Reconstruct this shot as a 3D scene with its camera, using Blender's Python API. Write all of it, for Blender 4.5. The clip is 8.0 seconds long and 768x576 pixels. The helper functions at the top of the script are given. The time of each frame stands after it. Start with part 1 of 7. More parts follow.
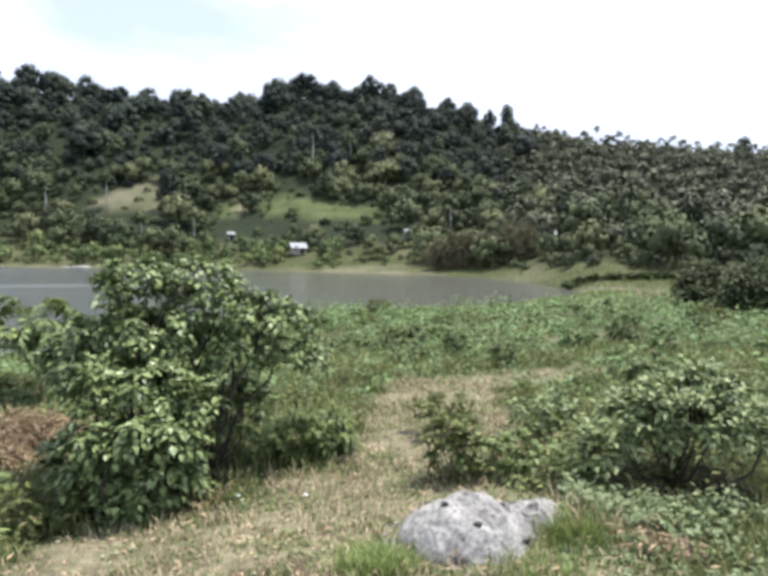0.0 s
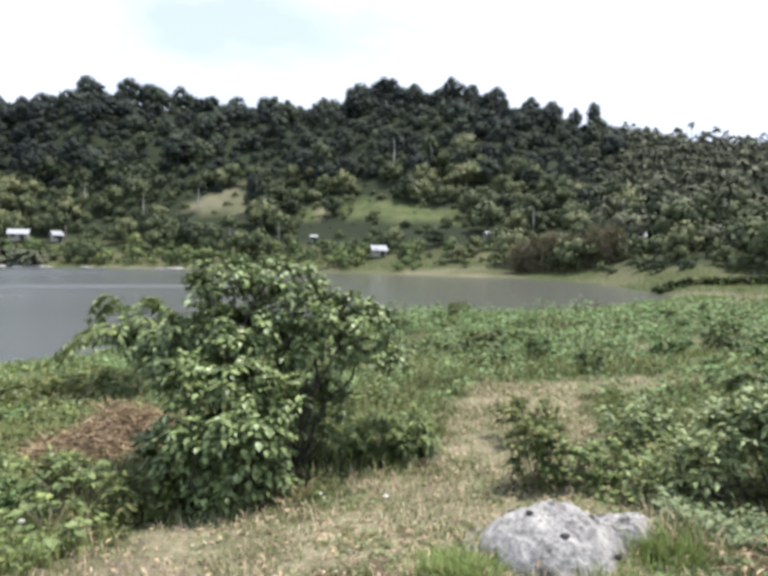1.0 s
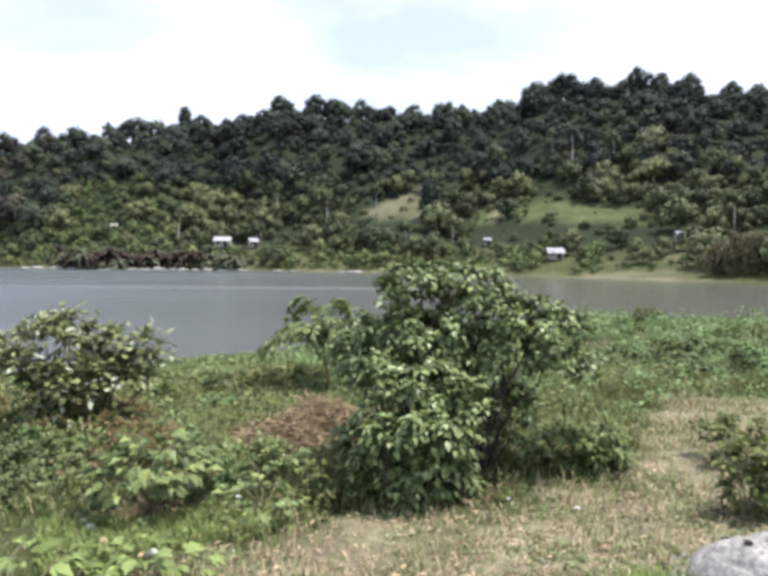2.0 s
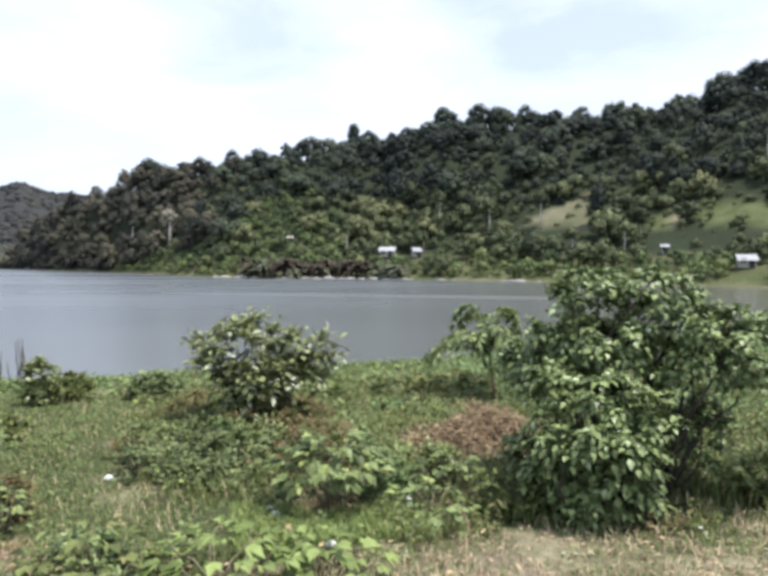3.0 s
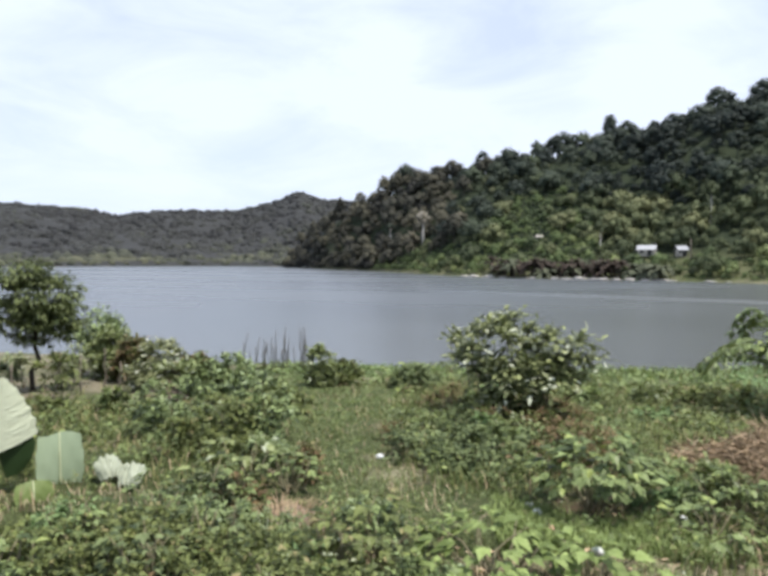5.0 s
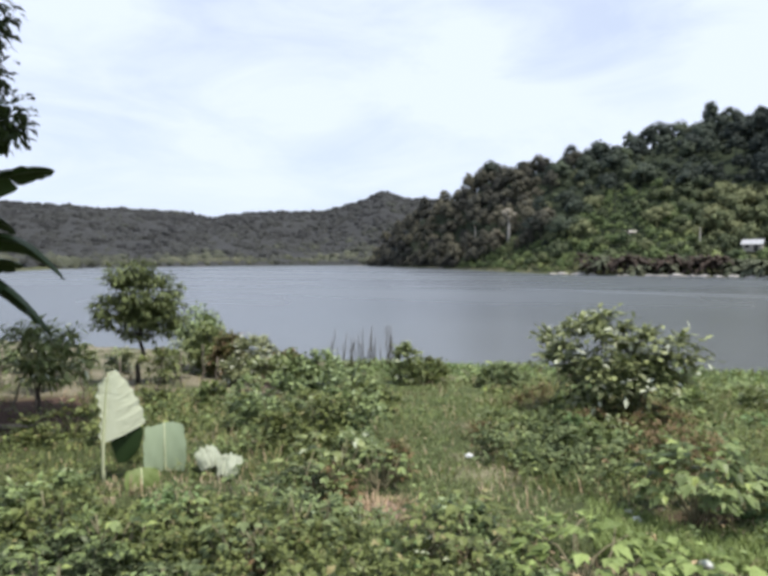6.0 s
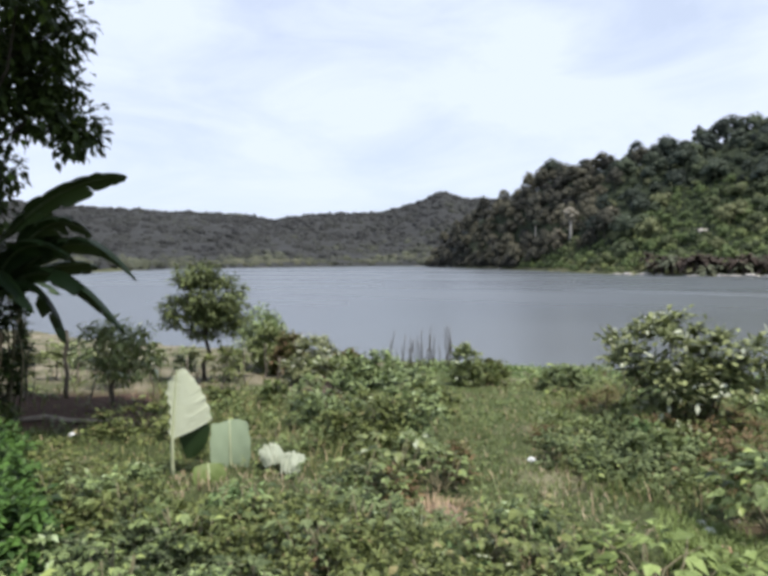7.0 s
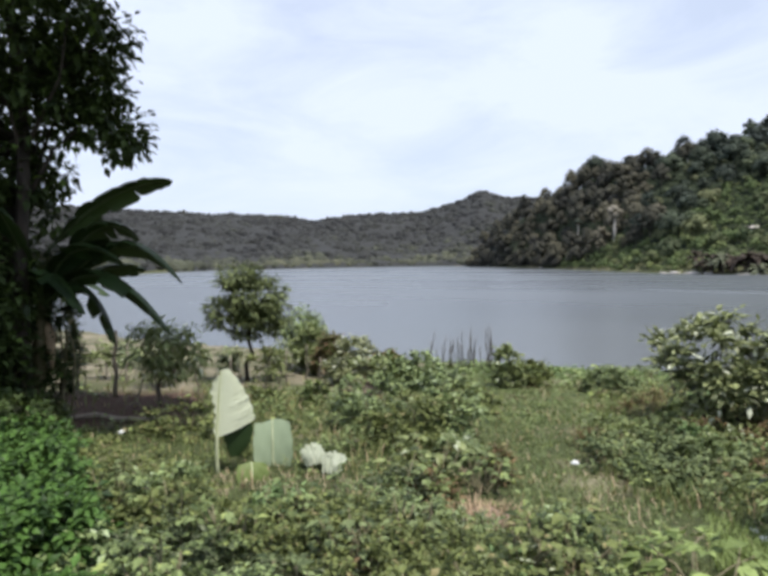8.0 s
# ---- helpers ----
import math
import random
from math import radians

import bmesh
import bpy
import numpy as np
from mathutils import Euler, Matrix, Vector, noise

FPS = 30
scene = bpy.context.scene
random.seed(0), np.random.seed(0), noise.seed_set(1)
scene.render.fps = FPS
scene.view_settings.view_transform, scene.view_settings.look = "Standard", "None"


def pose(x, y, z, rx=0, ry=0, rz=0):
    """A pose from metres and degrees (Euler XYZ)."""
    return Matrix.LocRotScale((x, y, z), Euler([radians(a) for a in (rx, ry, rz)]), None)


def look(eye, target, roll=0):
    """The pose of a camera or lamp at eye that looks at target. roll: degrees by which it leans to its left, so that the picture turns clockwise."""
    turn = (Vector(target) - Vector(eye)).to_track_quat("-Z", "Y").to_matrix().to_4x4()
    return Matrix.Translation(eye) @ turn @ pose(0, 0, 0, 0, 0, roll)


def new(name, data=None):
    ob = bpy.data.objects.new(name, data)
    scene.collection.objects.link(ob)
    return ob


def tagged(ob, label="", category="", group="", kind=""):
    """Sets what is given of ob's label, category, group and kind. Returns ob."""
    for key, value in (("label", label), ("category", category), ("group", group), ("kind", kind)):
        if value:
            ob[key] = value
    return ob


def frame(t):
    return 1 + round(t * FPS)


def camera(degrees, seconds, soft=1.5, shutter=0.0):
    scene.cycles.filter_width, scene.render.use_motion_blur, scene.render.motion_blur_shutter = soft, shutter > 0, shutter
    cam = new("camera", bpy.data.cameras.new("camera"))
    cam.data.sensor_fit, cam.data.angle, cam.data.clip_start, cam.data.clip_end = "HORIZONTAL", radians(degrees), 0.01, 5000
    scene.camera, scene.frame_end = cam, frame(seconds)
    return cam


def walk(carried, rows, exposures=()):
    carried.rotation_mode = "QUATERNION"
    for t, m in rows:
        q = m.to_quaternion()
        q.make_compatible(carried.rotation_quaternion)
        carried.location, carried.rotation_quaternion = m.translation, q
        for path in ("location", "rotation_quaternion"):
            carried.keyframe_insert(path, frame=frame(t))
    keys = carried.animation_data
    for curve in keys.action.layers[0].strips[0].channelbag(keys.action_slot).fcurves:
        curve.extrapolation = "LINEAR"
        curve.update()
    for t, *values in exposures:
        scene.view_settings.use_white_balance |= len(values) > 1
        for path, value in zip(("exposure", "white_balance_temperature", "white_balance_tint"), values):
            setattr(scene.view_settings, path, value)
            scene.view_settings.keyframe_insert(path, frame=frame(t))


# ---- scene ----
cam = camera(63.4, 8.0, soft=3.9)
# seconds, place (x right, y ahead, z up), yaw, pitch, roll
ROWS = [
    (0.0, 0.000, 0.000, 1.600, 0.00, -3.16, -0.74),
    (0.5, 0.002, 0.040, 1.590, 1.69, -2.99, -1.02),
    (1.0, -0.023, 0.039, 1.586, 7.35, -3.02, -0.82),
    (1.5, -0.083, 0.023, 1.591, 15.30, -2.99, -0.45),
    (1.7, -0.102, 0.000, 1.590, 18.50, -3.00, -0.46),
    (2.8, -0.190, -0.058, 1.567, 35.08, -2.23, -0.17),
    (3.0, -0.197, -0.062, 1.562, 37.97, -2.12, -0.14),
    (3.5, -0.207, -0.093, 1.561, 44.48, -1.96, -0.27),
    (4.0, -0.216, -0.142, 1.555, 50.33, -1.88, -0.34),
    (4.5, -0.221, -0.177, 1.550, 55.74, -1.99, -0.40),
    (5.0, -0.230, -0.209, 1.550, 60.48, -2.24, -0.27),
    (5.2, -0.235, -0.216, 1.550, 62.26, -2.26, -0.10),
    (6.5, -0.268, -0.252, 1.542, 71.14, -2.42, 0.26),
    (7.0, -0.268, -0.259, 1.546, 73.57, -2.30, 0.41),
    (7.5, -0.264, -0.262, 1.550, 75.49, -2.26, 0.59),
    (8.0, -0.266, -0.263, 1.554, 77.22, -2.24, 0.78),
]
walk(cam, [(t, pose(x, y, z, 90 + pitch, roll, yaw)) for t, x, y, z, yaw, pitch, roll in ROWS],
     [(0.0, 0.46), (2.2, 0.42), (4.0, 0.28), (6.0, 0.12), (8.0, 0.08)])

# ---------------------------------------------------------------- light
SUN_EL, SUN_AZ = 70.0, -55.0          # degrees above the horizon, degrees left of the first view
world = bpy.data.worlds.new("sky")
scene.world = world
world.use_nodes = True
wt = world.node_tree
wt.nodes.clear()
sky = wt.nodes.new("ShaderNodeTexSky")
sky.sky_type, sky.sun_disc = "NISHITA", False
sky.sun_elevation, sky.sun_rotation = radians(SUN_EL), radians(-SUN_AZ)
sky.air_density, sky.dust_density = 1.0, 0.7
wco = wt.nodes.new("ShaderNodeTexCoord")
wmap = wt.nodes.new("ShaderNodeMapping")
wmap.inputs["Scale"].default_value = (1.0, 1.0, 3.4)
wmap.inputs["Location"].default_value = (0.31, 0.12, 0.0)
wn = wt.nodes.new("ShaderNodeTexNoise")
wn.inputs["Scale"].default_value, wn.inputs["Detail"].default_value = 3.0, 8.0
wn.inputs["Roughness"].default_value, wn.inputs["Distortion"].default_value = 0.60, 0.5
wr = wt.nodes.new("ShaderNodeValToRGB")
wr.color_ramp.elements[0].position, wr.color_ramp.elements[0].color = 0.34, (0.74, 0.74, 0.74, 1)
wr.color_ramp.elements[1].position, wr.color_ramp.elements[1].color = 0.60, (1, 1, 1, 1)
wmix = wt.nodes.new("ShaderNodeMix")
wmix.data_type = "RGBA"
CLOUD = (6.65, 7.42, 9.15, 1)
wmix.inputs[7].default_value = CLOUD
wb = wt.nodes.new("ShaderNodeBackground")
wb.inputs["Strength"].default_value = 0.12
wo = wt.nodes.new("ShaderNodeOutputWorld")
wt.links.new(wco.outputs["Generated"], wmap.inputs["Vector"])
wt.links.new(wmap.outputs[0], wn.inputs["Vector"])
wt.links.new(wn.outputs["Fac"], wr.inputs[0])
# banks and gaps of the cloud: degrees left of the first view, degrees up, half width, half height, thicker (+) or thinner (-)
CLOUDS = [(-18, 14, 30, 16, 0.40), (17, 19.0, 12, 3.4, -0.38), (8, 25, 20, 3.0, -0.25), (28, 19, 9, 9, -0.15), (37, 17, 8, 8, 0.25), (48.5, 17, 7, 9, -0.06),
          (59.5, 18.5, 6, 3.4, 0.30), (60.0, 14, 9, 3.0, 0.20), (76, 13, 12, 4.5, 0.08), (93, 18, 9, 5, 0.14), (98, 13, 8, 4, -0.10), (72, 20, 8, 6, -0.05), (42, 9, 18, 4, 0.20)]
wfine = wt.nodes.new("ShaderNodeTexNoise")
wfine.inputs["Scale"].default_value, wfine.inputs["Detail"].default_value = 5.0, 7.0
wfine.inputs["Roughness"].default_value, wfine.inputs["Distortion"].default_value = 0.6, 0.8
wt.links.new(wmap.outputs[0], wfine.inputs["Vector"])
wsum = wr.outputs[0]
for c_az, c_el, c_w, c_h, c_much in CLOUDS:
    ca, ce = radians(c_az), radians(c_el)
    cm = wt.nodes.new("ShaderNodeMapping")
    cm.vector_type = "TEXTURE"
    cm.inputs["Location"].default_value = (-math.sin(ca) * math.cos(ce), math.cos(ca) * math.cos(ce), math.sin(ce))
    cm.inputs["Rotation"].default_value = (ce, 0, ca)
    cm.inputs["Scale"].default_value = (radians(c_w), 0.5, radians(c_h))
    cl = wt.nodes.new("ShaderNodeVectorMath")
    cl.operation = "LENGTH"
    cd = wt.nodes.new("ShaderNodeMath")
    cd.operation = "ADD"
    cr = wt.nodes.new("ShaderNodeMapRange")
    cr.interpolation_type = "SMOOTHSTEP"
    cr.inputs["From Min"].default_value, cr.inputs["From Max"].default_value = 1.65, 0.45
    cr.inputs["To Min"].default_value, cr.inputs["To Max"].default_value = 0.0, c_much
    cs = wt.nodes.new("ShaderNodeMath")
    cs.operation = "ADD"
    wt.links.new(wco.outputs["Generated"], cm.inputs["Vector"])
    wt.links.new(cm.outputs[0], cl.inputs[0])
    wt.links.new(cl.outputs["Value"], cd.inputs[0])
    wt.links.new(wfine.outputs["Fac"], cd.inputs[1])
    wt.links.new(cd.outputs[0], cr.inputs["Value"])
    wt.links.new(wsum, cs.inputs[0])
    wt.links.new(cr.outputs[0], cs.inputs[1])
    wsum = cs.outputs[0]
wclip = wt.nodes.new("ShaderNodeClamp")
wclip.inputs["Min"].default_value = 0.64
wt.links.new(wsum, wclip.inputs["Value"])
wt.links.new(wclip.outputs[0], wmix.inputs[0])
wt.links.new(sky.outputs[0], wmix.inputs[6])
wt.links.new(wmix.outputs[2], wb.inputs[0])
wt.links.new(wb.outputs[0], wo.inputs[0])

sun = new("sun", bpy.data.lights.new("sun", "SUN"))
sun.data.energy, sun.data.angle, sun.data.color = 5.0, radians(0.6), (1.0, 0.95, 0.86)
a, e = radians(SUN_AZ), radians(SUN_EL)
sun.matrix_world = look((-math.sin(a) * math.cos(e) * 50, math.cos(a) * math.cos(e) * 50, math.sin(e) * 50), (0, 0, 0))


# ---------------------------------------------------------------- materials
def mat(name):
    m = bpy.data.materials.new(name)
    m.use_nodes = True
    nt = m.node_tree
    b = nt.nodes["Principled BSDF"]
    return m, nt, b


def noise_node(nt, scale, detail=4.0, rough=0.55, coord="Object", dist=0.0, stretch=None, turn=0.0):
    c = nt.nodes.new("ShaderNodeTexCoord")
    n = nt.nodes.new("ShaderNodeTexNoise")
    n.inputs["Scale"].default_value, n.inputs["Detail"].default_value = scale, detail
    n.inputs["Roughness"].default_value, n.inputs["Distortion"].default_value = rough, dist
    if stretch:
        mp = nt.nodes.new("ShaderNodeMapping")
        mp.vector_type = "TEXTURE"
        mp.inputs["Scale"].default_value = tuple(1 / q for q in stretch)
        mp.inputs["Rotation"].default_value = (0, 0, radians(turn))
        nt.links.new(c.outputs[coord], mp.inputs[0])
        nt.links.new(mp.outputs[0], n.inputs["Vector"])
    else:
        nt.links.new(c.outputs[coord], n.inputs["Vector"])
    return n.outputs["Fac"]


def ramp(nt, fac, stops):
    r = nt.nodes.new("ShaderNodeValToRGB")
    els = r.color_ramp.elements
    while len(els) < len(stops):
        els.new(0.5)
    for el, (p, c) in zip(els, stops):
        el.position, el.color = p, (*c, 1)
    nt.links.new(fac, r.inputs[0])
    return r.outputs[0]


def mixc(nt, fac, c1, c2, mode="MIX"):
    m = nt.nodes.new("ShaderNodeMix")
    m.data_type, m.blend_type = "RGBA", mode
    for sock, v in ((m.inputs[0], fac), (m.inputs[6], c1), (m.inputs[7], c2)):
        if hasattr(v, "links"):
            nt.links.new(v, sock)
        elif isinstance(v, tuple):
            sock.default_value = (*v, 1)
        else:
            sock.default_value = v
    return m.outputs[2]


def bump(nt, b, fac, strength, distance):
    n = nt.nodes.new("ShaderNodeBump")
    n.inputs["Strength"].default_value, n.inputs["Distance"].default_value = strength, distance
    nt.links.new(fac, n.inputs["Height"])
    nt.links.new(n.outputs[0], b.inputs["Normal"])


def leaf_mat(name, dark, light, accent=None, rough=0.45, through_light=0.3, patch=1.2, share=0.06):
    """Foliage: each leaf has its own shade, with a slower change from clump to clump and some light passing through."""
    m, nt, b = mat(name)
    # Dark end lowered, light end raised: shaded gaps put into the leaf colour.
    dark, light = (tuple(v * k * gain for v, k in zip(c, (1.07, 0.98, 0.98))) for c, gain in ((dark, 0.52), (light, 1.10)))
    g = nt.nodes.new("ShaderNodeNewGeometry")
    col = ramp(nt, g.outputs["Random Per Island"], [(0.0, dark), (0.75, light), (1.0, tuple(min(1, 1.25 * v) for v in light))])
    mid = tuple(0.5 * (u + v) for u, v in zip(dark, light))
    slow = noise_node(nt, patch, 3.0)
    col = mixc(nt, ramp(nt, slow, [(0.35, (0, 0, 0)), (0.7, (0.55, 0.55, 0.55))]), col, mid)
    if accent:
        mt = nt.nodes.new("ShaderNodeMath")
        mt.operation = "MULTIPLY"
        mt.inputs[1].default_value = 7.31
        fr = nt.nodes.new("ShaderNodeMath")
        fr.operation = "FRACT"
        nt.links.new(g.outputs["Random Per Island"], mt.inputs[0])
        nt.links.new(mt.outputs[0], fr.inputs[0])
        lt = nt.nodes.new("ShaderNodeMath")
        lt.operation = "LESS_THAN"
        lt.inputs[1].default_value = share
        nt.links.new(fr.outputs[0], lt.inputs[0])
        col = mixc(nt, lt.outputs[0], col, accent)
    nt.links.new(col, b.inputs["Base Color"])
    b.inputs["Roughness"].default_value = rough
    b.inputs["Specular IOR Level"].default_value = 0.18
    tr = nt.nodes.new("ShaderNodeBsdfTranslucent")
    nt.links.new(mixc(nt, 0.5, col, (0.24, 0.28, 0.08), "MIX"), tr.inputs["Color"])
    ms = nt.nodes.new("ShaderNodeMixShader")
    ms.inputs[0].default_value = through_light * 0.65
    nt.links.new(b.outputs[0], ms.inputs[1])
    nt.links.new(tr.outputs[0], ms.inputs[2])
    nt.links.new(ms.outputs[0], nt.nodes["Material Output"].inputs["Surface"])
    return m


def bark_mat(name, c1, c2, scale=14.0, stretch=(1, 1, 0.25), rough=0.85):
    m, nt, b = mat(name)
    n = noise_node(nt, scale, 6.0, 0.65, stretch=stretch)
    nt.links.new(ramp(nt, n, [(0.3, c1), (0.7, c2)]), b.inputs["Base Color"])
    b.inputs["Roughness"].default_value = rough
    bump(nt, b, n, 0.6, 0.02)
    return m


def forest_mat(name, stops, rough=0.7, spread=1.0):
    """Far woods: shade by tree (attribute tint), clump by clump."""
    m, nt, b = mat(name)
    at = nt.nodes.new("ShaderNodeAttribute")
    at.attribute_name = "tint"
    g = nt.nodes.new("ShaderNodeNewGeometry")
    col = ramp(nt, at.outputs["Fac"], stops)
    k = ramp(nt, g.outputs["Random Per Island"], [(0.0, (1 - 0.4 * spread,) * 3), (1.0, (1 + 0.35 * spread,) * 3)])
    nt.links.new(mixc(nt, 1.0, col, k, "MULTIPLY"), b.inputs["Base Color"])
    b.inputs["Roughness"].default_value = rough
    b.inputs["Specular IOR Level"].default_value = 0.25
    return m


# The pale accent leaves stand in for sky highlights on glossy foliage.
M_BUSH = leaf_mat("bush_leaf", (0.024, 0.050, 0.018), (0.205, 0.285, 0.118), (0.33, 0.40, 0.23), 0.34, 0.12, 3.0, 0.05)
M_PALE = leaf_mat("pale_leaf", (0.085, 0.135, 0.045), (0.210, 0.265, 0.110), (0.42, 0.46, 0.33), 0.4, 0.3, 2.0, 0.07)
M_WEED = leaf_mat("weed_leaf", (0.028, 0.050, 0.016), (0.142, 0.182, 0.062), (0.26, 0.23, 0.11), 0.5, 0.3, 0.9, 0.05)
M_SHRUB = leaf_mat("shrub_leaf", (0.044, 0.066, 0.026), (0.225, 0.275, 0.125), (0.46, 0.49, 0.37), 0.4, 0.2, 1.6, 0.10)
M_FERNY = leaf_mat("feathery_leaf", (0.020, 0.036, 0.014), (0.130, 0.172, 0.066), (0.22, 0.26, 0.12), 0.5, 0.2, 1.2, 0.06)
M_BANK = leaf_mat("bank_grass", (0.105, 0.172, 0.046), (0.225, 0.325, 0.105), (0.34, 0.31, 0.17), 0.6, 0.3, 0.05, 0.15)
M_REEDY = leaf_mat("shore_grass", (0.078, 0.152, 0.050), (0.165, 0.280, 0.102), None, 0.55, 0.3, 0.3)
M_SILVER = leaf_mat("silvery_leaf", (0.055, 0.084, 0.036), (0.250, 0.292, 0.150), (0.50, 0.52, 0.42), 0.45, 0.25, 2.0, 0.14)
# Wide dark-to-light range puts top light and shade into the leaf colour.
M_TOPLIT = leaf_mat("toplit_leaf", (0.040, 0.075, 0.032), (0.262, 0.345, 0.162), (0.36, 0.40, 0.22), 0.42, 0.2, 2.5, 0.08)
M_MINT = leaf_mat("mint_leaf", (0.076, 0.128, 0.062), (0.218, 0.292, 0.156), None, 0.5, 0.3, 1.0)
M_BROAD = leaf_mat("broad_leaf", (0.032, 0.062, 0.022), (0.182, 0.252, 0.100), (0.30, 0.36, 0.12), 0.42, 0.32, 1.5, 0.06)
M_LUSH = leaf_mat("lush_leaf", (0.009, 0.030, 0.008), (0.060, 0.130, 0.028), None, 0.5, 0.14, 3.0)
M_HEDGE = leaf_mat("hedge_leaf", (0.034, 0.062, 0.028), (0.140, 0.190, 0.084), None, 0.65, 0.15, 0.8)
M_DUSK = leaf_mat("dusky_leaf", (0.014, 0.026, 0.012), (0.062, 0.088, 0.040), (0.15, 0.17, 0.10), 0.6, 0.1, 0.8, 0.10)
M_RUST = leaf_mat("rust_leaf", (0.085, 0.066, 0.034), (0.190, 0.142, 0.076), (0.10, 0.13, 0.04), 0.6, 0.25, 1.5, 0.35)
M_GRASS = leaf_mat("green_grass", (0.068, 0.112, 0.034), (0.165, 0.220, 0.082), (0.34, 0.30, 0.14), 0.5, 0.3, 0.7, 0.12)
M_LANE = leaf_mat("lane_grass", (0.128, 0.184, 0.078), (0.212, 0.286, 0.132), (0.30, 0.29, 0.17), 0.6, 0.3, 0.8, 0.06)
M_TUFT = leaf_mat("fresh_grass", (0.110, 0.180, 0.046), (0.230, 0.320, 0.112), None, 0.5, 0.35, 2.0)
M_STRAW = leaf_mat("dry_grass", (0.330, 0.280, 0.190), (0.520, 0.455, 0.320), (0.17, 0.22, 0.09), 0.65, 0.2, 0.8, 0.32)
M_DEADB = leaf_mat("dead_brush", (0.100, 0.078, 0.050), (0.440, 0.360, 0.240), None, 0.75, 0.12, 2.0)
M_STEM = bark_mat("green_stem", (0.10, 0.09, 0.05), (0.24, 0.22, 0.13), 30)
# Darker copy of the bark, with the shade put into its colour.
M_SHADEBARK = bark_mat("shaded_bark", (0.014, 0.011, 0.009), (0.050, 0.038, 0.030))
M_DEADWOOD = bark_mat("brown_stem", (0.11, 0.075, 0.045), (0.26, 0.19, 0.12), 22)
M_BARK = bark_mat("bark", (0.030, 0.025, 0.020), (0.105, 0.088, 0.068))
M_WOOD = bark_mat("weathered_wood", (0.10, 0.085, 0.065), (0.27, 0.23, 0.18), 22)
M_FOREST = forest_mat("forest_leaf", [(0.0, (0.021, 0.030, 0.026)), (0.5, (0.044, 0.058, 0.042)), (0.8, (0.078, 0.100, 0.054)), (1.0, (0.125, 0.135, 0.072))], 0.8, 0.6)
M_FLANK = forest_mat("flank_leaf", [(0.0, (0.027, 0.028, 0.026)), (0.5, (0.058, 0.058, 0.044)), (0.8, (0.088, 0.084, 0.058)), (1.0, (0.13, 0.12, 0.09))], 0.85, 0.5)
M_LOWWOOD = forest_mat("lowland_leaf", [(0.0, (0.038, 0.052, 0.027)), (0.5, (0.086, 0.106, 0.049)), (1.0, (0.158, 0.170, 0.082))], 0.75, 0.55)
M_SCRUBBY = forest_mat("hill_scrub_leaf", [(0.0, (0.044, 0.064, 0.028)), (0.5, (0.090, 0.126, 0.046)), (1.0, (0.165, 0.195, 0.076))], 0.75, 0.5)
M_GROVE = forest_mat("palm_leaf", [(0.0, (0.062, 0.072, 0.044)), (0.6, (0.108, 0.118, 0.074)), (1.0, (0.160, 0.160, 0.112))], 0.75, 0.45)
M_SCRUB = forest_mat("brown_frond", [(0.0, (0.026, 0.019, 0.014)), (1.0, (0.082, 0.056, 0.040))])
M_GREYLEAF = leaf_mat("grey_leaf", (0.19, 0.19, 0.155), (0.34, 0.34, 0.28), None, 0.6, 0.2, 1.0)
# Greyed leaf colour that carries the haze across the lake.
M_FARWOOD = forest_mat("hazed_far_leaf", [(0.0, (0.027, 0.028, 0.030)), (0.5, (0.041, 0.043, 0.041)), (0.8, (0.064, 0.070, 0.048)), (1.0, (0.086, 0.088, 0.060))], 0.95, 0.4)


def ash_mat():
    m, nt, b = mat("ash")
    n1 = noise_node(nt, 7.0, 8.0, 0.7)
    n2 = noise_node(nt, 34.0, 6.0, 0.7)
    c = ramp(nt, n1, [(0.38, (0.085, 0.08, 0.085)), (0.46, (0.31, 0.30, 0.295)), (0.60, (0.48, 0.465, 0.45))])
    c = mixc(nt, ramp(nt, n2, [(0.40, (0.6, 0.6, 0.6)), (0.56, (0, 0, 0))]), c, (0.17, 0.165, 0.165))
    nt.links.new(c, b.inputs["Base Color"])
    b.inputs["Roughness"].default_value = 1.0
    b.inputs["Specular IOR Level"].default_value = 0.1
    bump(nt, b, n2, 0.8, 0.02)
    return m


M_ASH = ash_mat()


